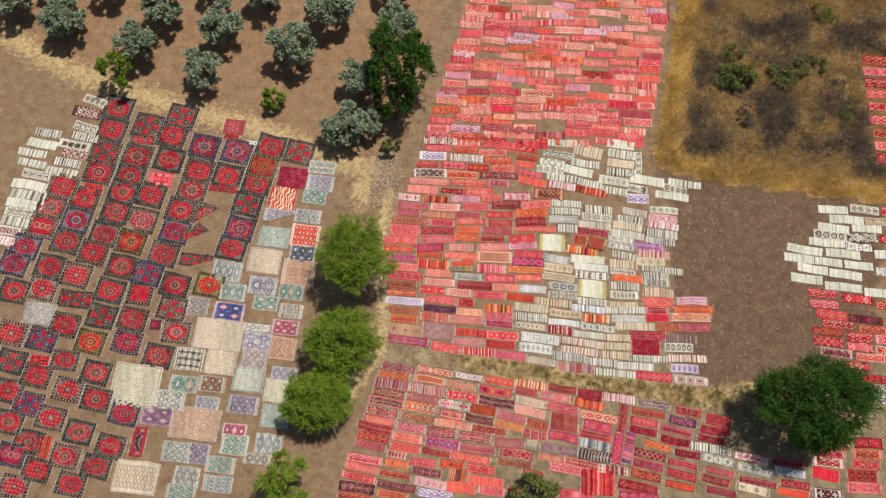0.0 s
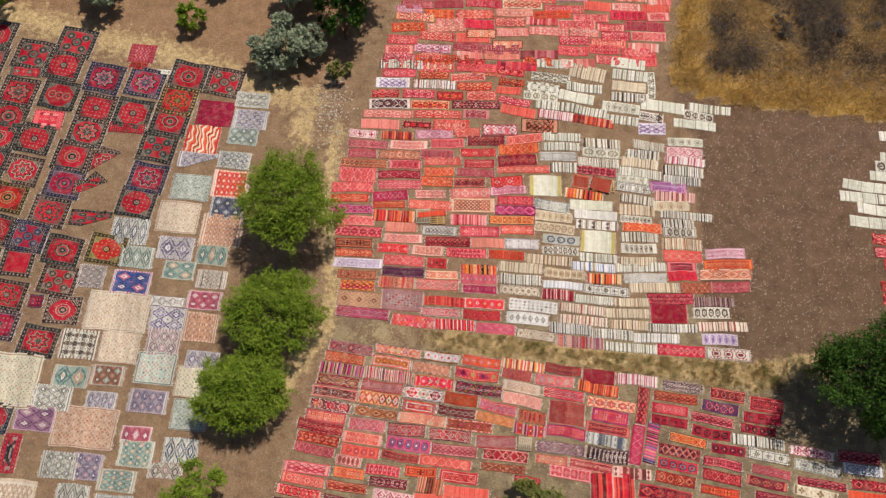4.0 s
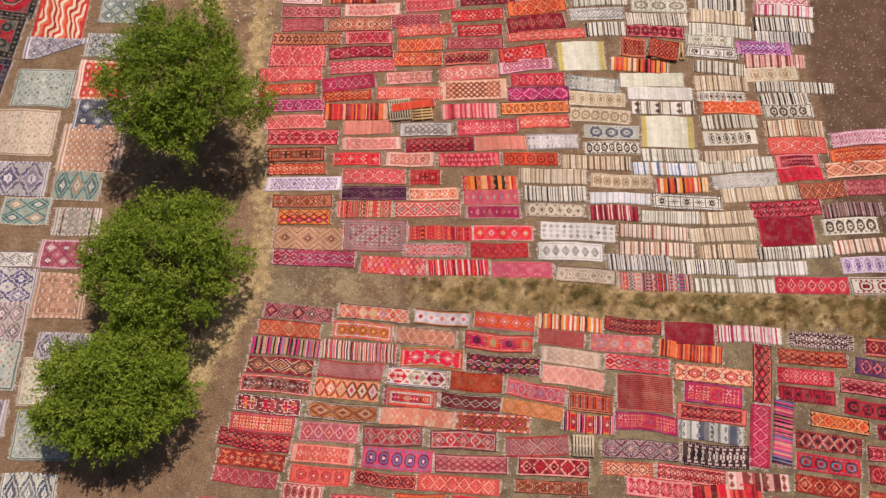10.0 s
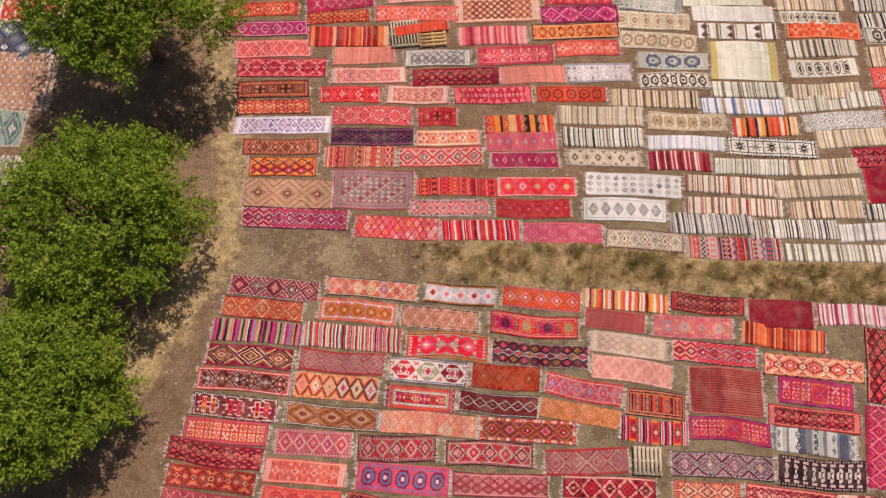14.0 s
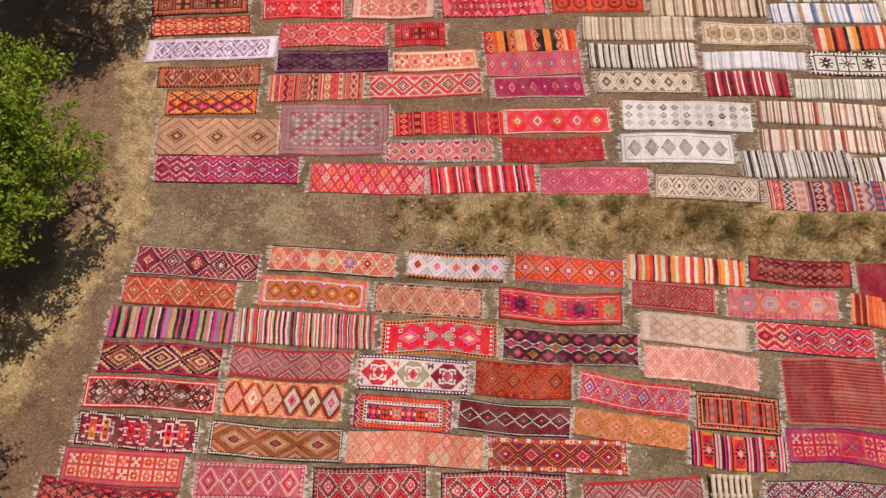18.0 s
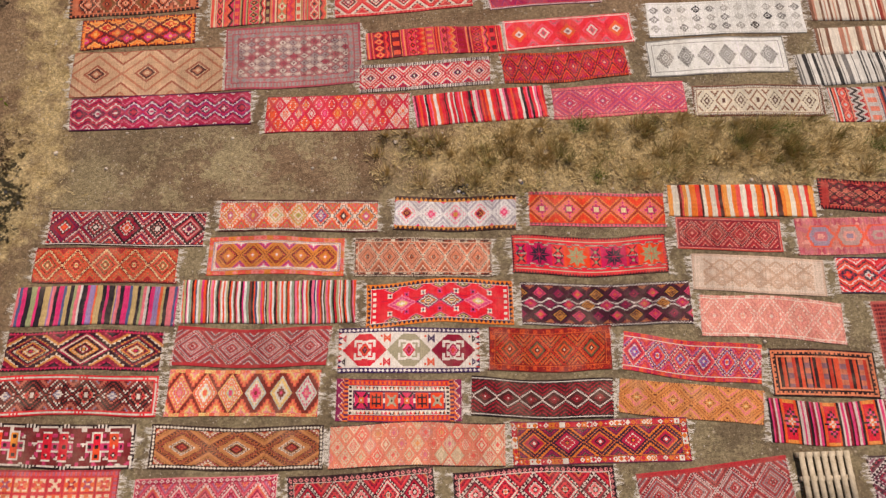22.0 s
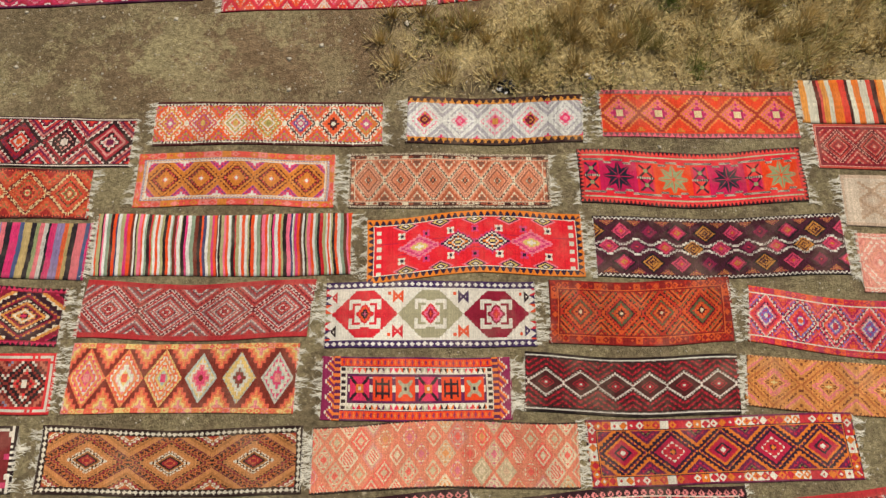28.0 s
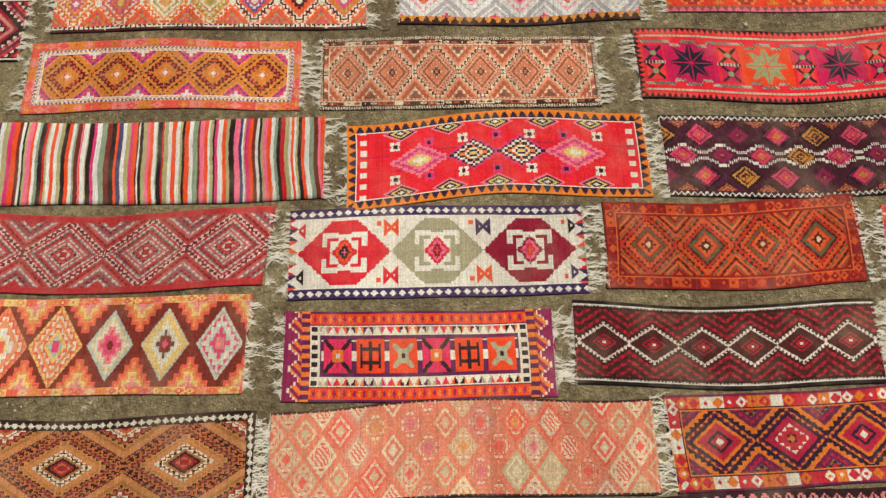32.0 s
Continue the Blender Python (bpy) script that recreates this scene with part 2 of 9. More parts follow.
GRASS_LINE = [(-2.2, 4.4), (2.7, 3.6), (6.9, 3.0), (12.9, 2.1), (18.9, 1.2), (26.6, 0.0), (36, 1.2)]            # the weedy strip between the two kilim fields
TRACK_EDGE = [(-10.5, -0.5), (-8.7, 1.9), (-6.8, 4.6), (-5.9, 7.9), (-6.7, 13.7), (-6.5, 18.6), (-5.9, 22.6)]            # straw along the track under the trees
GROVE_EDGE = [(-52.0, 42.5), (-43.1, 37.8), (-36.0, 35.2), (-29.8, 32.9), (-21.7, 30.7), (-14.4, 27.7), (-8.5, 25.4)]            # straw where the olive grove begins
DRY_FIELD = [(30.2, 53.1), (24.8, 29.6), (24.1, 26.1), (29.1, 24.2), (41.5, 22.3), (49.5, 21.4), (57.6, 20.6), (55.0, 53.1)]              # fallow field with scrub
FIELD_RIM = [(29.4, 48.1), (24.8, 29.6), (24.2, 26.1), (29.1, 24.2), (41.5, 22.3), (51.4, 21.3)]              # golden grass along its edge
TILLED = [(23.2, 28.9), (24.4, 25.4), (49.4, 21.2), (43.7, 0.3), (28.8, 0.8), (23.8, 2.6), (25.5, 20.0)]                    # bare brown field
GROVE = [(-60.7, 44.9), (-42.4, 37.8), (-36.0, 35.2), (-14.4, 27.9), (-8.5, 26.8), (-4.1, 32.6), (1.2, 54.8), (-66.4, 54.8)]                      # soil of the olive grove


def soft(d, reach):
    return np.clip(1 - d / reach, 0, 1)


def dryness(x, y):
    g = soft(near_line(x, y, GRASS_LINE), 1.9) * np.clip((x - 0.3) / 3.2, 0.15, 1)
    t = soft(near_line(x, y, TRACK_EDGE), 1.7) * np.where(y < 5, 1.0, 0.8)
    e = soft(near_line(x, y, GROVE_EDGE), 3.4) * 0.8
    f = inside(x, y, DRY_FIELD) * np.maximum(0.42, soft(near_line(x, y, FIELD_RIM), 5.5))
    s = soft(np.hypot((x + 9.0) / 2.6, (y - 23.0) / 4.6), 1.0) * 0.9
    return np.maximum.reduce([g, t, e, f, s])


axis = np.concatenate([-np.geomspace(1500, 75, 14), np.arange(-70, 70.1, 0.7), np.geomspace(75, 1500, 14)])
gx, gy = np.meshgrid(axis, axis)
n = len(axis)
gz = np.array([noise.noise(Vector((x * 0.9, y * 0.9, 0))) for x, y in zip(gx.ravel(), gy.ravel())]) * 0.005 - 0.006
gv = np.c_[gx.ravel(), gy.ravel(), gz]
i, j = np.meshgrid(np.arange(n - 1), np.arange(n - 1))
k = (j * n + i).ravel()
ground_mesh = mesh_from("ground", gv, np.c_[k, k + 1, k + n + 1, k + n], [SOIL], smooth=True)
px, py = gx.ravel(), gy.ravel()
for key, value in (
    ("dry", dryness(px, py)),
    ("tilled", inside(px, py, TILLED).astype(float)),
    ("scrub", inside(px, py, DRY_FIELD) * (1 - soft(near_line(px, py, FIELD_RIM), 4.5))),
    ("grove", inside(px, py, GROVE).astype(float)),
    ("crust", np.maximum(soft(np.hypot((px + 2.5) / 6.5, (py - 4.3) / 1.9), 1.0) * 1.05, np.where((px > -6) & (py < 5), 0.45, 0.15))),
    ("warm", np.clip(np.maximum.reduce([(-5.5 - px) / 2, (py - 5.0) / 2, soft(np.hypot((px - 0.5) / 6.5, (py - 4.1) / 1.6), 1.0) * 1.6]), 0, 1)),
    ("gold", inside(px, py, DRY_FIELD) * soft(near_line(px, py, FIELD_RIM), 5.6)),
):
    ground_mesh.attributes.new(key, "FLOAT", "POINT").data.foreach_set("value", value.astype(np.float32))
tagged(new("ground", ground_mesh), "dry brown soil with straw patches under the laid-out rugs", "ground", kind="structure")


# ---- woven patterns ----
# A palette: field, dark line, two accents, light.
PAL = {
    "r": "d8283a 68101e ee5e4e 98182e f4dccb", "m": "6e1430 2c0a1a a02a40 c2604c e4d2c0", "o": "e6603a 90241e f29250 c83444 f6dcb4",
    "R": "b63e2a 641a1a d6683c 88282e e6b48c", "c": "e87460 b04242 f29a80 d85450 f8d6c4", "p": "e2606a a02a42 f09290 c84458 f6d2c8",
    "pe": "ee9a78 8c3230 f4be8c d65468 fae6cc", "F": "b8505a 86343e c87c80 a04650 dcaca6", "b": "dcd2b2 a48a68 e6dec4 c2ac88 8c7658",
    "bp": "e89c8c c47468 f0b4a2 de8078 f4d6c8", "my": "6a1432 240a1a b83446 d0a050 e6d4ae", "pu": "cc3e5c 6a2050 e07a8a 8464a0 e6d6da",
    "wd": "8e3230 2a1418 c06a50 7c92a0 f0e4d4", "oc": "cc7c3a 9a5030 dc9a4c c8648a ecc890", "br": "9c4a2c 40201a c67c54 7c5a34 e8c8a4",
    "rw": "c42440 4a1024 e06050 d09a60 f2e8dc", "rk": "b01e36 2e0a18 d84a48 6e1430 dca088", "om": "e67e30 3a1a1c f4b04a d04a48 f4e6cc",
    "pm": "d84a86 242028 e88a96 8070a0 d8bc78", "wm": "d8607a 40222c e88a4a a04050 f2ece2", "or": "e06236 8a2a1e ee8848 c24434 f0bc8a",
    "w": "e0e6d0 88806a e8eedc b2ac94 6e685a", "wk": "e2e4d0 302826 eaecdc 8a7662 4e443e", "wr": "e2e4d2 6a1c28 ecece0 a03a40 4c3034",
    "k": "3a1626 140a10 8c2438 c8b8ac e8dcd0", "u": "5a2248 2a0e28 8e4a74 c0405a dcccd2", "ub": "7a2a5a 30143a d83a38 24406c e0c4c8",
    "pb3": "dc5c7c 8a2c58 ecb0bc 6c78a4 f0e0e4", "rb": "cc2c3a 5a1420 e87050 4a7ea0 e8d0c0", "g": "dfe2d4 80807a e6e8dc a6a69c eeeee4",
    "ww": "e8f0e8 b0bcc2 f0f6f0 c8d0d2 94a0ae", "wb": "dfe8e6 5a7898 eaf0ee 8ca4b8 b09a74", "li": "dacfdc 70508c eee6ee a48cb4 f6f0f4",
    "M": "c02858 6a1438 e06082 98264e f0b8ba", "t": "dc9c78 6a3a28 e8b08c c07a5a f2d4b8", "rg": "b88a8a 7c4a52 cca8a4 a0686c dccac2",
    "ok": "e06c2c 241818 f0a040 c8343c f4d8a0", "uk": "4a1a3c 1e0c20 6c3058 34143a 8a5a78", "pw": "f2dcd4 b84458 f8eae2 dc8c94 a84054",
    "rm": "cc2a40 4a1428 e8688a f0a850 f4e6d8", "y": "e8eed2 d4c676 f0f4e0 e2d896 c8b060", "gr": "9aa89a 4c5a5c b8c4b8 7c8c94 dce0d8",
    "D": "b0142e 1e1a1a c8343e b09884 545c54", "Dp": "a41840 221a26 c04868 b8a098 545c74", "Dw": "b41a32 2c1c1c d0504a ccb8a4 7c7060",
    "Dg": "bc2824 32241c dc7038 c8a86c 70723e", "Db": "ac1a38 1c2028 c85a5c b89c90 485c6e", "bl": "8496b0 44587e b0b8d0 c8a0a8 e8e6e8",
    "sp": "dcc8ae c0a088 e6d8c2 d0b298 ece0ce", "gl": "d2d0c8 6c6c80 e8e2e2 a49cb0 f2eeee",
    "te": "a4beb0 5a7c7c c8d8cc d0a888 eae8da",
    "ck": "e4706a b23a48 f0988a d24c58 fcd2c4", "rp": "dc3c50 8a1a34 ee7474 b42848 fcc8bc", "cr": "a01434 4c0c22 cc4658 7c1232 f2b0a8",
    "m2": "8e1c30 3c0c1c c24a40 6a1838 eaa888", "li2": "d8a0b0 a0607c e8ccd0 c0809c f6e8e6", "mv": "d07890 9c4468 e8a8b4 b85884 f4d4d4",
    "mg": "b82c6c 641448 e070a0 d84484 f4ccdc", "sm": "e4a088 c47a66 eeb49c d88e78 f4d2c0", "gy": "b0a8a0 7a6c70 ccc6bc 947e80 e0dad0",
    "og": "c83c28 6a1c20 f09038 d85090 f2cc78", "rg2": "e83a48 a81a3a f27058 d42850 f4b45c", "wn": "dcdcc6 6c5a48 e6e6d2 a08c72 4a3c34",
    "vi": "a45cae 66307e d6a8d2 bc4c92 eee0ee", "pk": "e4aca0 8a4038 f2d4c4 bc6860 6c3430", "bn": "d8c8a6 7e6248 e4d8bc b49674 5a4636",
    "wp": "e6e4d6 bc3866 f0eee2 d87494 e6a8b4", "gs": "d4d4c8 343432 e0e0d4 6e6e6a 201e1e", "gb": "d2d2c4 566074 e4e4d8 888c94 f0eee4",
    "tn": "d0b690 5c3c2c e6dcc2 d08850 2e2220", "rw2": "9c2038 6c1428 c04050 f0e4d4 e8dccc", "mk": "8c6c68 3a1a24 b4a098 6a2c38 dcd0c2",
    "pb2": "e6dcc4 8a5e48 eee6d2 c88a70 a04838", "zm": "d8583c 3a2048 f0a060 b83050 f6e2ce", "hp": "dc2c70 8a1c60 f06a98 b02888 f8d0d8",
    "up": "5c2a48 2c1028 98607a 7a3450 dcbcc0", "rw3": "c42438 4c1020 e05c4c 8a1c34 fae0cc", "cd": "8c1038 5c0c2c a41c46 bc4466 9c1840",
    "gw": "d2d2c4 70706a e2e2d6 9a9892 eeeee4", "lv": "c8c4c2 6c6486 e0deda a090a8 eceae6", "gt": "b4beb0 647874 ced6ca 98aaa4 e4e8de",
    "fm": "d44434 a8282c f0d8b0 e88858 f4e8cc", "co": "e06850 b83c38 f4d8c4 e89880 f8e8d8", "nb": "686e7e 44485a d8d6cc 868ea0 ecece2",
    "so": "dcae90 b07860 e8ccb4 cc9478 f0e0d0", "bd": "4c60a0 30407a e8dce4 d07c98 f2ecee", "wx": "e0dccc 64504a eee8dc b08478 f4eee2",
    "lw": "e2e0d6 665690 ece8e0 a090b8 f4f2ec", "rs": "c87888 984a66 e8c8cc d8a0a8 f4e6e4", "gp": "c8c0b8 8a6c74 e0d8d0 b89098 ece6de",
    "cm": "e4dabe c4a888 eee8d0 b0b89e e2b49c", "ro": "b87c62 785444 d8c0a8 9cb0a8 e8dac8", "tf": "b8c8bc 7c8c86 dce0d4 d89c88 e8a890",
    "bs": "d2b69e c4a488 d8c0a8 ccae94 dcc8b2", "pr": "a87c98 784c6e d0b4c0 c0949c e6d8d8", "lg": "a49ca8 66587c c8c2c6 b48c98 dedad8",
}
PALETTES = {key: np.array([srgb(c, 0.92) for c in text.split()]) for key, text in PAL.items()}
LIGHT = set("w wk b ww wb pw g wr li y gl te gr k wm wn gs gb bn wp tn mk pb2 gy rw2 pk gw lv gt nb so bd wx lw rs gp cm ro tf pr lg fm co bs".split())
for key, table in PALETTES.items():
    if key not in LIGHT and key[0] != "D":
        table[4] = table[4] * 0.6 + table[2] * 0.4
    warm = table[:, 0] > (2.8 if key in LIGHT else 1.6) * table[:, 1]
    table[warm] *= (1.05, 0.78, 0.79)
for key in "te lv sp gw gt gb so wx rs lg gy cm tf ro pr nb lw gp bd".split():
    PALETTES[key] *= (0.83, 0.88, 0.85)          # dusty pile
for key in "D Dp Dw Dg Db".split():
    PALETTES[key][3] *= 0.72
PALE = {"w", "wk", "b", "ww", "wb", "pw", "g", "wr"}


def dyes(text):
    """Colours of a piece; the reds a little deeper."""
    table = np.array([srgb(c, 0.92) for c in text.split()])
    warm, deep = table[:, 0] > 1.6 * table[:, 1], table[:, 0] > 3.4 * table[:, 1]
    table[warm & ~deep] *= (1.04, 0.72, 0.75)
    table[deep] *= (1.08, 0.64, 0.70)
    table[table.min(1) > 0.5] *= 0.86
    return table


def field_weave(style, L, W, u, v, n, rng):
    """Palette numbers of the commoner kilims: diamonds, zigzags, lattices, flowers, medallions, even stripes."""
    tri = lambda x: np.abs((x % 1) * 2 - 1)
    su, sv = np.minimum(u, L - u), np.minimum(v, W - v)
    edge, along = np.minimum(su, sv), np.where(sv < su, u, v)
    if style == "ws":
        at = np.cumsum(rng.uniform(0.7, 1.3, n))
        at = at / at[-1] * L
        cell = np.clip(np.searchsorted(at, u.ravel()), 0, n - 1).reshape(u.shape)
        start = np.r_[0, at][cell]
        f = (u - start) / (at[cell] - start)
        dark = rng.choice([1, 1, 3, 4, 1], n)[cell]
        thin = rng.choice([3, 3, 2, 1], n)[cell]
        wide, gap = rng.uniform(0.16, 0.40, n)[cell], rng.uniform(0.42, 0.75, n)[cell]
        idx = np.where(cell % 2 == 0, 0, 2)
        idx = np.where(np.abs(f - gap) < 0.075, thin, idx)
        return np.where(f < wide, dark, idx)
    if style == "gd":
        cols, rows = divmod(n, 10)
        end, side = L * rng.uniform(0.04, 0.10), W * 0.06
        P, Q = (L - 2 * end) / cols, (W - 2 * side) / rows
        q = min(P, Q) / 14
        ci, cj = np.floor((u - end) / P), np.floor((v - side) / Q)
        cu, cv = np.round(((u - end) % P - P / 2) / q) * q, np.round(((v - side) % Q - Q / 2) / q) * q
        d = np.abs(cu) / (P / 2) + np.abs(cv) / (Q / 2)
        odd = (ci + cj) % 2 == 0
        idx = np.where(d < 0.14, 3, np.where(d < 0.40, 4, np.where(d < 0.74, np.where(odd, 1, 3), np.where(d < 0.96, 0, np.where(d < 1.2, 1, np.where(d > 1.8, 3, 0))))))
        band = np.where(su < end * 0.4, 2, np.where(su < end * 0.7, 3, 4))
        idx = np.where(su < end, band, idx)
        return np.where((sv < side) & (su > end), np.where(tri(u / (W * 0.12)) > 0.5, 2, 3), idx)
    if style == "ov":
        a = 0.34
        p, r = np.floor(u / a + v / a), np.floor(u / a - v / a)
        m = np.maximum(np.abs((u / a + v / a) % 1 - 0.5), np.abs((u / a - v / a) % 1 - 0.5)) * 2
        h = (p * 7 + r * 13 + p * r * 3).astype(int) % 7
        idx = np.where(m > 0.82, 2, np.where(m > 0.5, 0, np.array([3, 0, 4, 1, 2, 3, 0])[h]))
        return np.where(edge < W * 0.07, np.where((edge > W * 0.025) & (edge < W * 0.05), 1, 2), idx)
    if style == "fm":
        k = u / 0.16 + 0.9 * np.sin(v * 2.3 + u * 2) + 0.5 * np.sin(v * 6.1 + u * 5)
        return np.where(np.abs(u / L - 0.5) > 0.44, 0, np.array([2, 0, 4, 3, 0, 2, 1])[np.floor(k).astype(int) % 7])
    q = W / 20
    bw = W * rng.choice([0.09, 0.13])
    ends = W * rng.choice([0.06, 0.12, 0.3])
    P, Wi = (L - 2 * ends) / n, W - 2 * bw
    iu, iv = np.round((u - ends) / q) * q, np.round((v - W / 2) / q) * q
    cell = np.clip(np.floor(iu / P), 0, n - 1).astype(int)
    cu = iu - (cell + 0.5) * P
    inner = (sv > bw) & (su > ends)
    d = np.abs(cu) / (P / 2) + np.abs(iv) / (Wi / 2)
    tooth = tri(along / (W * rng.choice([0.10, 0.15])))
    border = [np.where(tooth > 0.5, 1, 0), np.where(edge < bw * 0.45, 1, 4), np.where(tooth > edge / bw, 1, 2), np.where(edge > bw * 0.55, 4, 0), np.where(tooth > 0.5, 3, 0)][rng.integers(0, 5)]
    if style == "dx":
        seqs = [[3, 4, 2, 1, 0, 4, 1, 0, 0, 2], [4, 1, 3, 2, 4, 1, 0, 0, 3, 3], [1, 2, 3, 0, 0, 4, 0, 1, 2, 0], [2, 1, 0, 0, 3, 3, 4, 0, 0, 1]]
        a, b = rng.permutation(4)[:2]
        k = np.clip((d / 2 * 10 * 1.12).astype(int), 0, 9)
        idx = np.where(cell % 2 == 0, np.array(seqs[a])[k], np.array(seqs[b if rng.random() < 0.4 else a])[k])
    elif style == "zz":
        seq = np.array([[4, 0, 1, 0, 2, 0], [0, 1, 4, 0, 3, 0], [4, 2, 0, 1, 0, 3]][rng.integers(0, 3)])
        idx = seq[(np.abs(np.abs(cu) / (P / 2) - np.abs(iv) / (Wi / 2) * rng.choice([1.0, 1.4]) + 2.2) * 4.2).astype(int) % 6]
        idx = np.where(d < 0.55, np.where(d < 0.2, 3, np.where(d < 0.4, 4, 1)), idx)
    elif style == "d2":
        rows = 2 if n < 9 else 3
        a, b = P / 1.0, Wi / rows
        p, r = iu / a + (v - bw) / b, iu / a - (v - bw) / b
        m = np.maximum(np.abs(p % 1 - 0.5), np.abs(r % 1 - 0.5)) * 2
        h = (np.floor(p) * 5 + np.floor(r) * 3).astype(int) % 4
        fill = np.array([2, 3, 2, 0])[h]
        idx = np.where(m > 0.80, 1, np.where(m > 0.56, np.array([4, 0, 0, 4])[h], np.where(m > 0.26, fill, 4)))
    elif style == "lt":
        p, r = u / (L / n / 1.3) + v / (W / 4), u / (L / n / 1.3) - v / (W / 4)
        line = (np.abs(p % 1 - 0.5) > 0.39) | (np.abs(r % 1 - 0.5) > 0.39)
        idx = np.where(line, 1, np.where((np.abs(p % 1 - 0.5) < 0.16) & (np.abs(r % 1 - 0.5) < 0.16), 4, np.where((np.floor(p) + np.floor(r)) % 3 == 0, 2, 0)))
    elif style == "fl":
        r, th = np.hypot(cu, iv), np.arctan2(iv, cu)
        R = min(P, Wi) * 0.46
        idx = np.where(r < R * (0.72 + 0.28 * np.cos(4 * th)), np.where(r < R * 0.3, 3, np.where(cell % 2 == 0, 4, 2)), 0)
        spot = np.hypot(np.abs(cu) - P / 2, np.abs(iv) - Wi * 0.34) < W * 0.075
        idx = np.where(spot, np.where(cell % 3 == 0, 1, 4), idx)
        idx = np.where(np.abs(np.abs(iv) - Wi * 0.47) < W * 0.03, 2, idx)
    else:
        oct_ = np.maximum(np.maximum(np.abs(cu) / (P * 0.40), np.abs(iv) / (Wi * 0.40)), (np.abs(cu) / (P * 0.40) + np.abs(iv) / (Wi * 0.40)) * 0.68)
        idx = np.where(oct_ < 1, rings(np.clip(oct_, 0, 0.999), [[4, 1, 3, 1], [1, 0, 3, 1], [3, 1, 0, 3]][rng.integers(0, 3)]), 0)
        idx = np.where((oct_ > 1) & (np.abs(np.abs(iv) - Wi * 0.44) < W * 0.04) & (tri(u / (W * 0.3)) > 0.55), 3, idx)
        border = np.where((edge > bw * 0.5) & (edge < bw * 0.8), np.where(tooth > 0.4, 1, 3), 0)
    return np.where(inner, idx, border)


FIELD_STYLES = {"dx", "zz", "d2", "lt", "fl", "gm", "ws", "gd", "ov", "fm"}


def rings(d, cols):
    return np.array(cols)[np.clip((d * len(cols)).astype(int), 0, len(cols) - 1)]


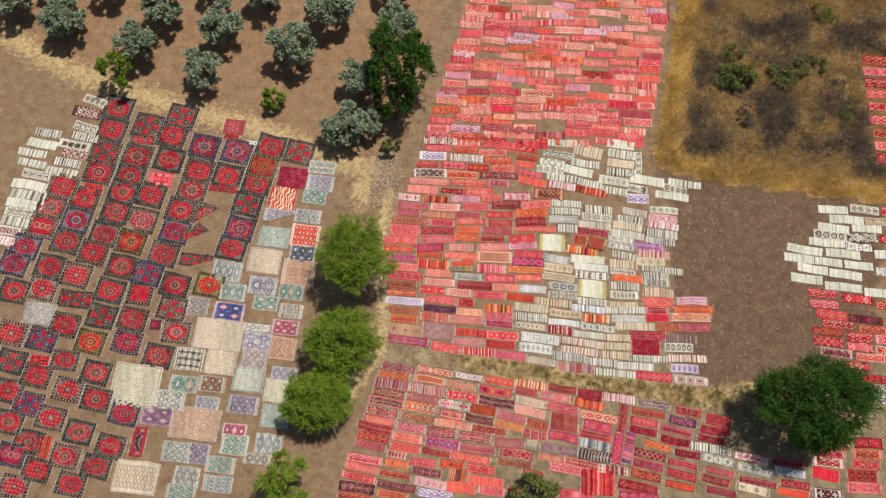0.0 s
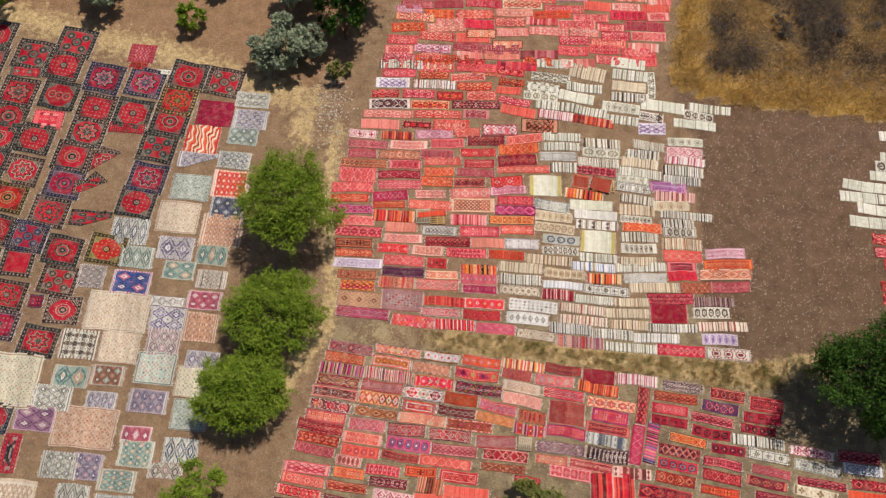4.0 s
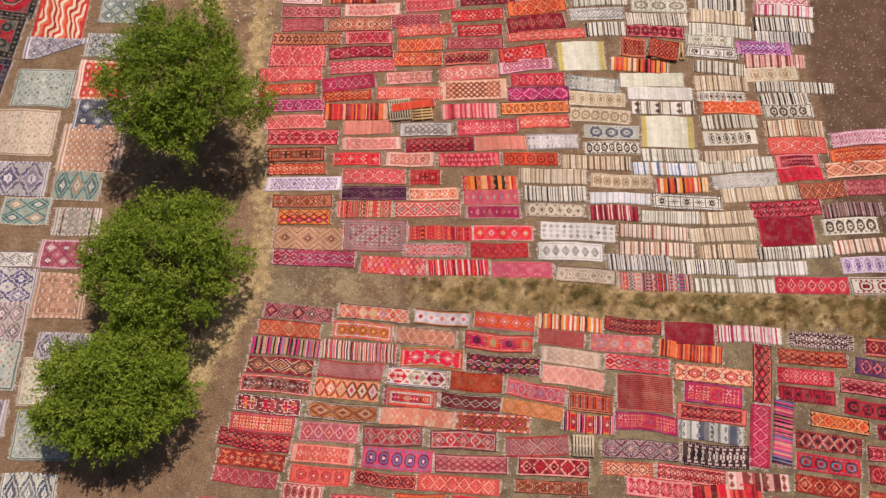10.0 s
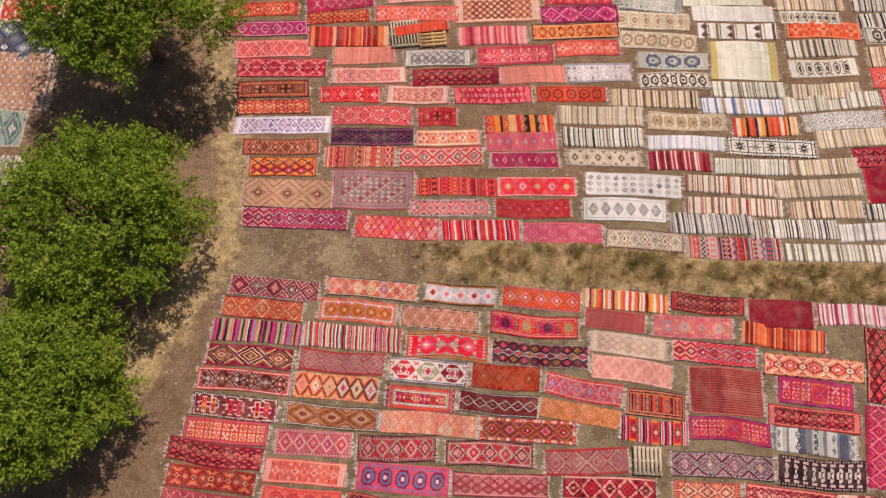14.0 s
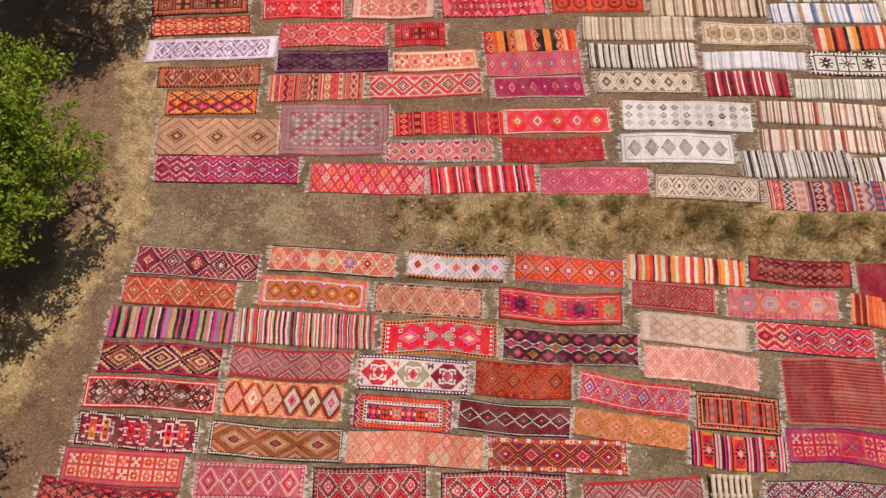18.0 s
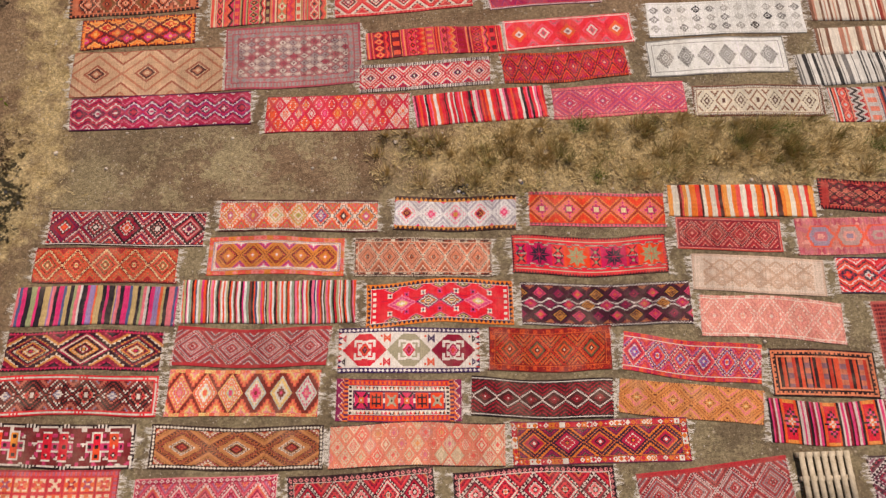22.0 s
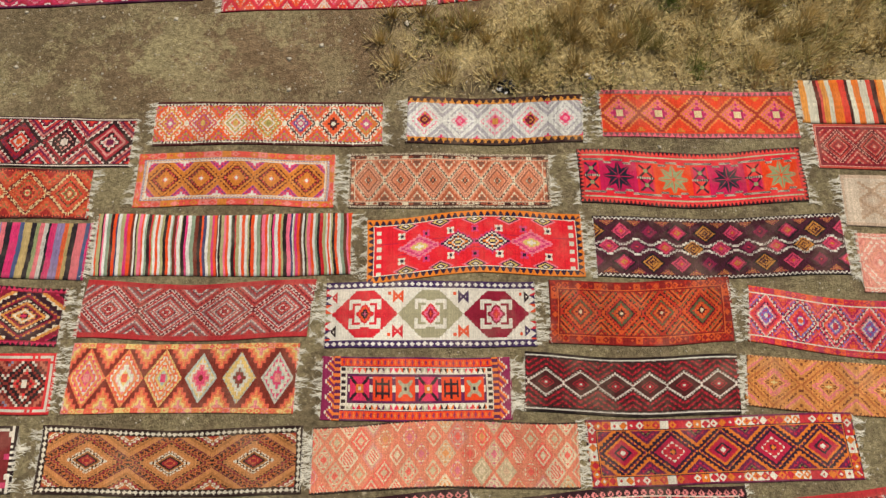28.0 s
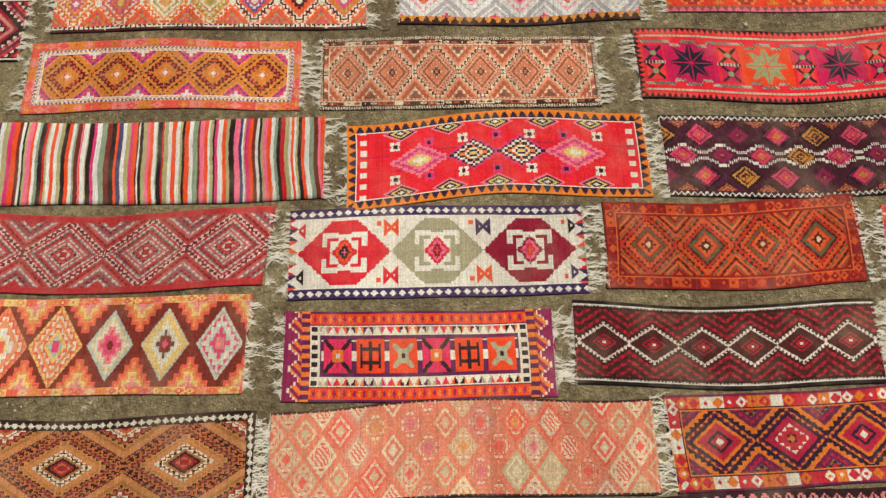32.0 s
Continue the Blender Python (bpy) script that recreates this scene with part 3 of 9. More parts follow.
def weave(style, L, W, u, v, count, rng, pale=False):
    """Palette numbers over the piece: u along it, v across it, in metres."""
    idx = np.zeros(u.shape, int)
    su, sv = np.minimum(u, L - u), np.minimum(v, W - v)
    edge = np.minimum(su, sv)
    bw = W * (0.20 if style in ("dib", "pan", "star") else 0.10)
    inner = (sv > bw) & (su > bw)
    iu, iv = u - bw, v - W / 2
    Li, Wi = L - 2 * bw, W - 2 * bw
    tri = lambda x: np.abs((x % 1) * 2 - 1)
    along = np.where(sv < su, u, v)
    tooth = tri(along / (W * 0.085))
    trim_kind = rng.integers(0, 4)
    if trim_kind == 0:
        border = np.where(edge < bw * 0.3, 1, np.where(tooth * bw * 0.7 + bw * 0.3 < edge, 2, 0))
    elif trim_kind == 1:
        border = np.where(edge < bw * 0.35, np.where(tooth > 0.5, 4, 1), np.where(edge < bw * 0.7, 0, 1))
    elif trim_kind == 2:
        border = np.where(tooth * bw < edge, 3, 1)
    else:
        border = np.where(edge < bw * 0.25, 0, np.where(tooth > 0.55, 1, 2))
    if style == "dib":
        P = Li / count
        cell = (iu // P).astype(int)
        step = W / 44
        qu = np.round(((iu % P) - P / 2) / step) * step
        qv = np.round(iv / step) * step
        d = np.abs(qu) / (P / 2) + np.abs(qv) / (Wi / 2)
        sets = [rng.permutation([0, 2, 3, 2]) for _ in range(count + 2)]
        idx = np.full(u.shape, 0)
        for c in range(-1, count + 1):
            s = sets[c + 1]
            ring = rings(d, [4, s[1], s[1], 1, s[0], s[0], 9, s[2], s[3], s[3]])
            out = rings(np.clip(d - 1, 0, 0.999), [9, 0, s[0], 1, 3, 3, 0, 2])
            idx = np.where(cell == c, np.where(d < 1, ring, out), idx)
        dot = (np.floor(u / step / 1.5) + np.floor(v / step / 1.5)) % 2
        idx = np.where(idx == 9, np.where(dot > 0, 4, 1), idx)
        idx = np.where(inner, idx, border)
        idx = np.where(~inner, np.where(edge > bw * 0.85, 4, np.where(edge > bw * 0.75, 1, np.where(edge > bw * 0.35, np.where(tooth > 0.5, 3, 0), np.where(tri(along / (W * 0.2)) > 0.45, 0, 2)))), idx)
    elif style == "lat":
        rows = int(rng.choice([2, 3]))
        pale_line = rng.random() < 0.3
        a, b = Li / count / 1.0, Wi / rows
        p, q = iu / a + iv / b, iu / a - iv / b
        fp, fq = np.abs(p % 1 - 0.5), np.abs(q % 1 - 0.5)
        d = np.maximum(fp, fq) * 2
        hashv = ((np.floor(p) * 7 + np.floor(q) * 13) % 5).astype(int)
        acc = np.array([2, 4, 3, 2, 0])[hashv]
        line = 4 if pale_line else 2
        idx = np.where(d > 0.88, 1, np.where(d > 0.76, line, np.where(d > 0.5, 0, np.where(d > 0.26, acc, 1))))
        idx = np.where(inner, idx, border)
        idx = np.where(edge < bw * 0.3, 0, idx)
    elif style in ("str", "ikat"):
        widths = rng.uniform(0.35, 1.6, count * 2)
        cuts = np.cumsum(widths) / widths.sum() * L
        seq = [int(x) for x in rng.choice([0, 0, 1, 2, 3, 4], count * 2)]
        for s in range(1, len(seq)):
            if seq[s] == seq[s - 1]:
                seq[s] = (seq[s] + 1 + s % 3) % 5
        if pale:
            # broad light bands parted by groups of thin dark ones
            seq, run = [], []
            for s in range(count):
                seq += [0 if s % 2 else 2, int(rng.choice([1, 3, 4, 3])), 2, int(rng.choice([3, 1, 3]))]
                run += [rng.uniform(1.2, 2.4), rng.uniform(0.3, 0.8), rng.uniform(0.2, 0.4), rng.uniform(0.15, 0.35)]
            cuts = np.cumsum(run) / sum(run) * L
        band = np.clip(np.searchsorted(cuts, u.ravel()), 0, len(seq) - 1).reshape(u.shape)
        idx = np.array(seq)[band]
        if style == "ikat":
            wide = L / count
            d = np.abs(u % wide - wide / 2) / (wide * 0.32) + np.abs((v % (W / 2)) - W / 4) / (W * 0.22)
            turn = (np.floor(u / wide) % 2).astype(int)
            idx = np.where((d < 1) & (turn == 0), rings(d, [4, 1, 3, 4]), idx)
    elif style == "star":
        panel = Li / count
        cu, cell = (iu % panel) - panel / 2, np.floor(iu / panel).astype(int)
        r, th = np.hypot(cu, iv), np.arctan2(iv, cu)
        R = min(panel, Wi) * 0.47
        petals = R * (0.62 + 0.38 * np.cos(8 * th))
        idx = np.zeros(u.shape, int)
        idx = np.where(cell % 2 == 0, 0, 2)
        idx = np.where(r < petals, np.where(cell % 2 == 0, 1, 4), idx)
        idx = np.where(r < R * 0.16, 2, idx)
        idx = np.where(np.abs(cu) > panel * 0.47, 1, idx)
        idx = np.where(inner, idx, np.where(edge > bw * 0.86, 4, np.where(edge > bw * 0.72, 1, np.where(tooth * bw * 0.7 < edge, 2, 1))))
    elif style == "pan":
        panel = Li / count
        cu, cell = np.abs((iu % panel) - panel / 2) / panel * 2, np.floor(iu / panel).astype(int)
        cv = np.abs(iv) / Wi * 2
        m = np.maximum(cu, cv)
        idx = rings(m, [4, 1, 2, 3, 0, 1, 0])
        cross = (np.minimum(cu, cv) < 0.22) & (m < 0.8)
        idx = np.where((cell % 2 == 1) & cross, 1, np.where((cell % 2 == 1) & (m < 0.72), 2, idx))
        idx = np.where(inner, idx, border)
    elif style == "pl":
        idx = np.where(tri(v / (W / 26)) > 0.72, 3, 0)
        idx = idx if W > 1.3 and count == 2 else np.where(np.sin(u * 17) > 0.96, 3, 0)
        idx = np.where(su < W * 0.05, 2, idx)
    elif style == "cream":
        idx = np.where(su < L * 0.11, 1, 0)
        idx = np.where(np.abs(su - L * 0.11) < 0.02, 3, idx)
    elif style in ("med", "frame"):
        # a dark border of rosettes between pale guard lines, spandrels in the corners, one of five fields
        m = edge / min(W, L)
        along = np.where(sv < su, u, v)
        reach = np.abs(m - 0.078) / 0.045 + tri(along / 0.33 + 0.25) * 1.6
        rose = np.where(reach < 0.45, int(rng.choice([3, 4, 3])), np.where(reach < 0.95, int(rng.choice([4, 4, 3])), 1))
        idx = np.where(m < 0.15, rose, 0)
        idx = np.where((m < 0.012) | (np.abs(m - 0.143) < 0.010), np.where(tri(along / 0.1) > 0.4, 4, 3), idx)
        field = m > 0.152
        if style == "frame":
            return np.where(field & (tri(u / 0.3) > 0.86) & (tri(v / 0.3) > 0.86), 2, idx)
        cu, cv = np.abs(u - L / 2) / (L * 0.33), np.abs(v - W / 2) / (W * 0.33)
        kind = int(rng.choice(5, p=[0.3, 0.08, 0.2, 0.17, 0.25]))
        corner = field & (cu + cv > rng.uniform(1.45, 1.6))
        idx = np.where(corner, np.where(tri((u + v) / 0.22) > 0.6, int(rng.choice([3, 0])), int(rng.choice([1, 4, 1]))), idx)
        eight = np.maximum(np.maximum(cu, cv), (cu + cv) * 0.71)
        if kind == 1:
            c3 = np.abs(((u - L / 2) / (L * 0.2) + 0.5) % 1 - 0.5) * L * 0.2
            r = np.hypot(c3, v - W / 2) / (W * 0.125)
            idx = np.where(field & (cu < 0.92) & (r < 1), rings(np.clip(r, 0, 0.999), [3, 1, 0, 2, 3]), idx)
        elif kind == 2:
            dots = (tri(u / 0.36) + tri(v / 0.36) > 1.55) & ~corner
            idx = np.where(field & dots, 3, idx)
            idx = np.where(eight < 0.3, rings(np.clip(eight / 0.3, 0, 0.999), [4, 3, 1]), idx)
        elif kind == 3:
            disc = np.hypot(cu - 0.62, cv - 0.58) / 0.36
            idx = np.where(field & (disc < 1), rings(np.clip(disc, 0, 0.999), [3, 4, 1, 4]), idx)
            idx = np.where(eight < 0.42, rings(np.clip(eight / 0.42, 0, 0.999), [2, 1, 4, 4, 1]), idx)
        else:
            size = 0.62 if kind == 0 else 0.8
            star = eight / size + (0.12 * np.cos(8 * np.arctan2(cv, cu)) if kind == 4 else 0)
            body = [[3, 1, 4, 2, 3, 1], [2, 3, 1, 1, 3, 0, 0, 3], [4, 1, 3, 0, 0, 1, 3], [3, 4, 1, 0, 2, 0, 1, 4]][int(rng.integers(0, 4))]
            idx = np.where(field & (star < 1), rings(np.clip(star, 0, 0.999), body), idx)
            bud = (tri(u / 0.42 + 0.2) + tri(v / 0.40 + 0.4) > 1.72) & (star > 1.1) & ~corner
            idx = np.where(field & bud, np.where(tri(u / 0.84) > 0.5, 3, 1), idx)
    return idx


# ---- the nearest kilims, each with its own colours and bands ----
# colours; number of diamonds; rings of the diamonds from the middle out, set by set; rings of the gaps; bands of the border from the edge in.
# a ring is one colour, or two that alternate (a/b); a band is width, kind (s plain, t teeth, c checks, m motifs), its colours, its repeat, and L for long sides only.
HERO = {
    "h1": ("d88a3c 4a2020 e8743c c46894 f4ecd8 d8b060 a89c58 f0a078 5c5090", 7, "4 3 5/3 0 4/3 0/5 4/2|5 3/5 0 3 4/0 3/2 4/0|5 7/5 4 6/5 4 5/7 0/4|6 5/6 4 5/0 6/4 2/5 4/5|4 3 8/4 3/8 2 1/4 4/1|4 1 2/1 2 7/2 1/4 4/1|4 3 2/3 0/6 0 1/4 4/1", "4/2 2/0 3/2 0/6 2/3 5/0", "0.035 s 1 L;0.06 d 4 1 0.07 L"),
    "h2": ("dcd8d6 3c2420 d8a848 e65088 b4aeb4 f0b0c0 6a1838 f2f0ea", 5, "2/6 6 3/2 7 5/7 7|5 3 5/7 7 4/7 7|2 3/2 5 7 5/7 7", "7 4 4 7 4 0 3/0 3", "0.03 s 1 L;0.10 t 2 1 0.13 L"),
    "h3": ("e6582e a84a34 f09a50 c23a7a f0d2a0 8c6a68 d8903c f08a98", 5, "4 3/4 3 7/5 2/3 7 2 1", "1 2 0 0 0 0 6/0 6 4/6",
           "0.09 t 5 7 0.11 L;0.02 s 0 L"),
    "h4": ("d4943a 5a1c1c e4ae54 d8489a f2eade e06a58 6a4a8c e89a90", 5, "4 2/5 0 0 1/0 1/5 0/1 2/0", "0/1 0 2/0 6/3 3/5 4/3 4", "0.10 x 5 0 7 5 0.16;0.012 s 0;0.035 v 4 6 0.05;0.03 v 4 2 0.06;0.012 s 4"),
    "h5": ("d8986c 4a2a20 e8b890 b8704c f4e4c6 86644e d08458", 6, "6 1 3/4 0 0 6/2 5 2 5/2 2 4/3", "4/1 2 3/0 3 6/4 5 2/5", "0.045 v 4 1 0.022;0.012 s 1;0.045 x 1 4 3 1 0.1 L;0.012 s 4;0.03 t 2 3 0.05 L"),
    "h11": ("b04a44 6e3036 b86a62 8e7e80 d0b8b0 b03a3c 905a5c", 4, "5 4/1 0 1/2 4/3 2 3/4 0 6/1 4/3 5 1/4", "4/1 0 5/1 2 3/4 6 1/0 4/3 0 1/5", "0.05 s 5 L;0.04 t 0 5 0.07 L"),
    "h13": ("bc3c20 3c1a14 d0682c 8a2018 e8c8a0 5c5a36 d87c34", 4, "4 3 2/1 6 3/0 5 2/3 2 1/2 0|4 1 6/3 2 5/0 5 3/1 0 2/1 2", "1/0 5/2 2 3/1 6 0/5 3 2/6", "0.03 s 3;0.10 x 0 3 2 3 0.1;0.010 s 6;0.02 s 3"),
    "h14": ("f0ac68 84402e f2cc80 ea6a94 f6eeda ec8260 ccd6ca f2aca4", 6, "7 3/7 0 4/3 0 2/3 5/0|5 2/5 4 7/4 0 5/4 0/5|3 6/3 2 4/5 0 5/4 2/0|1 3 7/3 4/7 2/4 6 1|3 1 6/1 4 2/4 2 6/2 1|7 3/7 6/3 4 3/4 4/6 1", "1 5/1 0/5 2/0 7/2 4/7", "0.07 x 7 5 2 0 0.11 L"),
    "h17": ("ac8448 2e1e18 c89c5c 9c3038 f2e8d2 6e2c3e c47c44", 3, "3 6/3 3 1 0 1/4 4/0 2 2 2/0 1/2 3/0 0/5 1/6", "1/6 5/0 2 2 0 1/2 3/0 4/3 4/0 6 3", "0.03 s 1;0.065 d 4 1 0.085;0.012 s 1"),
    "h19": ("b0204a 2c1830 dc8a30 c03040 f2ead8 6a2050 84703c", 5, "4 3/0 1 0 3/0 2 1 2/5|2 0/1 3 4/3 0 0 1 2/5", "1 2/1 2 5 0/5 5 1/6 2/0", "0.03 s 5 L;0.125 x 3 4 2 3 0.13;0.012 s 1;0.012 s 2"),
    "h20": ("c83a50 5a2048 e8808c 7a62a8 ecdccc b02a60 e0703c c89aa8", 6, "4 5/3 3 7/4 1/0 0 2/6|6 3/4 5 2/0 6 4/3 0/1|0 4/5 3 2/5 6 1/4 0/2", "1/4 3/0 2/6 5 0/6 6 2",
            "0.11 x 6 0 5 6 0.09 L;0.012 s 4 L"),
    "h21": ("d0a054 7c4c2c dcb068 dc8c88 e8ca88 b47840", 4, "4 0 1/0 2 3 3/2 0 1/0 0 5", "0 1/0 0 3 2 0 1/0 0", "0.03 t 1 2 0.04 L"),
    "h22": ("9c1c34 2a1018 d4503c 6a1c4c ecdcd0 c89a90 e07838", 5, "6 2 1/4 0/1 0 3 3/0|4 1 0/4 1/0 4/1 3 0|6 4/6 2 1/4 0 0/3 1|4 1/4 5/1 1 4/1 0 0/1|3 5/3 1/4 0/1 5 0 1", "4/1 5/0 3 0/2 1/4 0/3 2", "0.03 s 1 L;0.02 s 4 L;0.02 s 1 L"),
    "h23": ("8e1a3c 301020 d8a850 c83868 f0e0c4 5a3a50 e0784c", 3, "3 2/1 4 1/2 0 2 4/1 1 0 5/2|2 4/1 0 1 4/2 2 1 0/1 4 3/0", "1 4/1 2 0 3/0 1 5", "0.06 t 3 1 0.09 L;0.02 s 0 L"),
    "h24": ("8e3c32 2a1618 c07c62 8c8aa4 f0e4d4 dc3a40 5e2622", 6, "3 4 3/4 6 2/6 4/6 1 0|4 2/4 6 5/6 2 4/1 1 0", "1 4/1 0 0/6 2 3/2 0 6", "0.025 s 5;0.075 d 4 5 0.085;0.02 s 5;0.012 s 1"),
    "h25": ("c85a34 6a2420 d88450 a83830 e8c894 7c7444 dc6a4c", 5, "4 3/2 5 6/4 0 1/5 6 2/0 4/3|6 5/4 3 2/1 6 0/5 2/3 0 1/4", "1/4 0 2/0 5/6 6/2 3 0/3", "0.025 s 1 L;0.05 t 6 1 0.06 L"),
    "h26": ("d65a70 8c2040 f09ca0 b83a60 f4dcd0 e88a5c a87a98", 5, "4 3/2 2 1/3 0 5 2/4|5 6/4 3 2/1 0 4 1/2", "1/4 2/0 0 6 3/2 5 0", "0.03 s 2;0.08 m 4 3 0.13;0.02 s 1"),
    "h31": ("e0ac94 cc8c7a e8b8a4 d89c88 ecd0bc e4b494", 5, "4 3/2 2 5/0 0 4/2 2/0|5 2/4 3 0/2 0 4/3 2/0", "4/2 0 2/0 3 5/2 0", "0.06 x 0 2 3 4 0.1 L;0.015 s 4 L"),
    "h36": ("b43438 6a1c28 c86450 8e2a38 e2b4a0 98443e", 4, "4 2/0 3 0 4/2 1 0/2 4/3 1", "1/4 0 2/4 3 0 4/2 1", "0.05 s 2;0.015 s 4;0.05 s 3;0.012 s 4"),
    "h35": ("6e3652 2c1828 9c7c8c b43c5a ece0d8 c89a80 5a3a5c", 4, "4 3 1/4 4/1 2 3/1 4/1 0 1/4|4 5 1/4 4/1 0 5/1 4/1 6 1/4", "4/1 0 3/1 4/1 2 1/4 0", "0.03 s 1 L;0.03 d 4 1 0.05 L"),
    "h37": ("d83850 2a1220 e8806c 7a3a78 f2e6d8 b02040", 6, "4 1 0/3 4 0 2/4 5", "2/4 0 4 3/0 5", "0.13 c 4 1 0.055 L;0.02 s 5 L"),
    "h38": ("e83a44 8a1838 f06a7c e8763c f2dcd0 9c7c78", 5, "5 4 3 3 0 0|5 2 4 0 2 0", "0 0 0 2 5/2 2 0", "0.06 t 4 0 0.06;0.03 s 0"),
    "h39": ("c82c34 3c1028 e0642c a01c58 e8b890 c83c60", 8, "4 3 2/3 0 3 2/1 0", "1 2 0/3 2/0 3 5", "0.09 c 2 1 0.05 L;0.02 s 3 L"),
    "h40": ("d8687c 8c3a68 e8908c a85c90 ecc8c0 c8506c", 4, "4 3 5/0 0 3/4 0 2/5 0 3 0", "2/0 3 0 5/4 0 2 3/0 0", "0.08 t 2 0 0.12 L;0.02 s 1 L"),
    "h41": ("a82c5c 5a1848 c84c5c 7c3078 e8c0c0 d86a60", 8, "4 3 5/3 0 0|5 2 4/2 0 0", "0 0 3 2 0 5/0", "0.07 d 4 1 0.07;0.02 s 5"),
    "h42": ("dc7888 9c4878 e8a088 7c80a4 f0dccc d85c68 c8a060", 8, "6 4/3 5 0 2/0|4 3 2 5/0 0|2 1/4 3 0 5", "0 5 0/2 3 0 6", "0.08 t 5 2 0.1 L"),
    "h44": ("c83c44 4a1420 e0806c 7a2c48 ecd8c4 d85c50", 5, "4 3 0/4 1 4 2/0 5", "0 4 1/4 2 0 5", "0.09 t 2 0 0.12 L;0.02 s 4 L"),
    "h45": ("f8fcf0 64645f ccd0c2 8e8e86 fcfff4", 6, "4 1 4 1/3 4/3 3/1 1/0 0", "0 0 0 0 0 2", "0.03 s 3;0.09 s 0;0.02 s 3;0.03 s 0"),
    "h46": ("e0d8bc 5c4434 ccbe9e 8a6c50 e8e2cc", 7, "4 1 0 1/4 0|1 4/1 0 0 3", "0 4 1/0 3 0 0", "0.03 s 3;0.07 t 4 1 0.06;0.03 s 3;0.03 s 0"),
    "h47": ("d2c8ac 5a4a40 e0d6bc 8c7a68 e6e0ca", 6, "4 3 1 0 0|3 1 4 3/0 0", "0 0 2 3/0 1 0", "0.09 t 4 1 0.08;0.02 s 3"),
    "h27": ("b81c3a 2c0c18 e04c50 d88a5c f0dccc 6a1430 e8a09c", 5, "4 2/1 6 1/4 0 5 1/4|3 1/4 2 5/2 0 4 1/2", "1/4 0 2 5/0 0 3 1", "0.04 s 1;0.09 m 6 1 0.12;0.02 s 4"),
}


def hero_weave(name, L, W, u, v):
    colours, n, sets, gaps, bands = HERO[name]
    tri = lambda x: np.abs((x % 1) * 2 - 1)
    su, sv = np.minimum(u, L - u), np.minimum(v, W - v)
    bu = bv = 0.0
    edging = []
    for band in bands.split(";"):
        b = band.split()
        wide = float(b[0]) * W
        edging.append((bv, wide, b))
        bv += wide
        if b[-1] != "L":
            bu += wide
    P, Wi = (L - 2 * bu) / n, W - 2 * bv
    iu, iv = u - bu, v - W / 2
    cu, cell = (iu % P) - P / 2, np.clip(np.floor(iu / P), 0, n - 1).astype(int)
    if name == "h3":
        step = W / 22
        cu, iv = np.round(cu / step) * step, np.round(iv / step) * step
    d = np.abs(cu) / (P / 2) + np.abs(iv) / (Wi / 2)
    across = np.abs(iv) / (Wi / 2) - np.abs(cu) / (P / 2)

    def ringed(k, text):
        toks = [t.split("/") for t in text.split()]
        at = np.clip((k * len(toks)).astype(int), 0, len(toks) - 1)
        teeth = tri(across * max(len(toks), 5) * 0.45) < k * len(toks) - at
        return np.where(teeth, np.array([int(t[0]) for t in toks])[at], np.array([int(t[-1]) for t in toks])[at])

    choices = sets.split("|")
    idx = ringed(np.clip(d - 1, 0, 0.999), gaps)
    for k, text in enumerate(choices):
        idx = np.where((d < 1) & (cell % len(choices) == k), ringed(np.clip(d, 0, 0.999), text), idx)
    for start, wide, b in edging:
        long_only = b[-1] == "L"
        edge = sv if long_only else np.minimum(su, sv)
        along = u if long_only else np.where(sv < su, u, v)
        here = (edge >= start) & (edge < start + wide)
        k = (edge - start) / wide
        a = int(b[2])
        if b[1] == "s":
            val = np.full(u.shape, a)
        else:
            c, rep = int(b[3]), (float(b[4]) if b[1] != "x" else 1.0) * W
            if b[1] == "t":
                val = np.where(tri(along / rep) < k, a, c)
            elif b[1] == "d":
                val = np.where(tri(along / rep) + np.abs(k - 0.5) * 2 < 1, a, c)
            elif b[1] == "v":
                val = np.where((along / rep + np.abs(k - 0.5)) % 1 < 0.5, a, c)
            elif b[1] == "x":
                tones = np.array([int(t) for t in b[2:6]])
                rep = float(b[6]) * W
                at = np.floor(along / rep).astype(int)
                spot = tri(along / rep) + np.abs(k - 0.5) * 2
                val = np.where(spot < 0.4, tones[(at * 7 + 2) % 4], np.where(spot < 1.0, tones[(at * 5 + at // 3 + 1) % 4], tones[(at * 3 + at // 4) % 4]))
            elif b[1] == "c":
                val = np.where((along / rep) % 1 < 0.5, a, c)
            else:
                m = tri(along / rep + 0.5) * -1 + 1
                spot = tri(along / rep) + np.abs(k - 0.5) * 1.5
                val = np.where(spot < 0.35, c, np.where(spot < 0.85, a, c))
        idx = np.where(here, val, idx)
    return idx, dyes(colours)


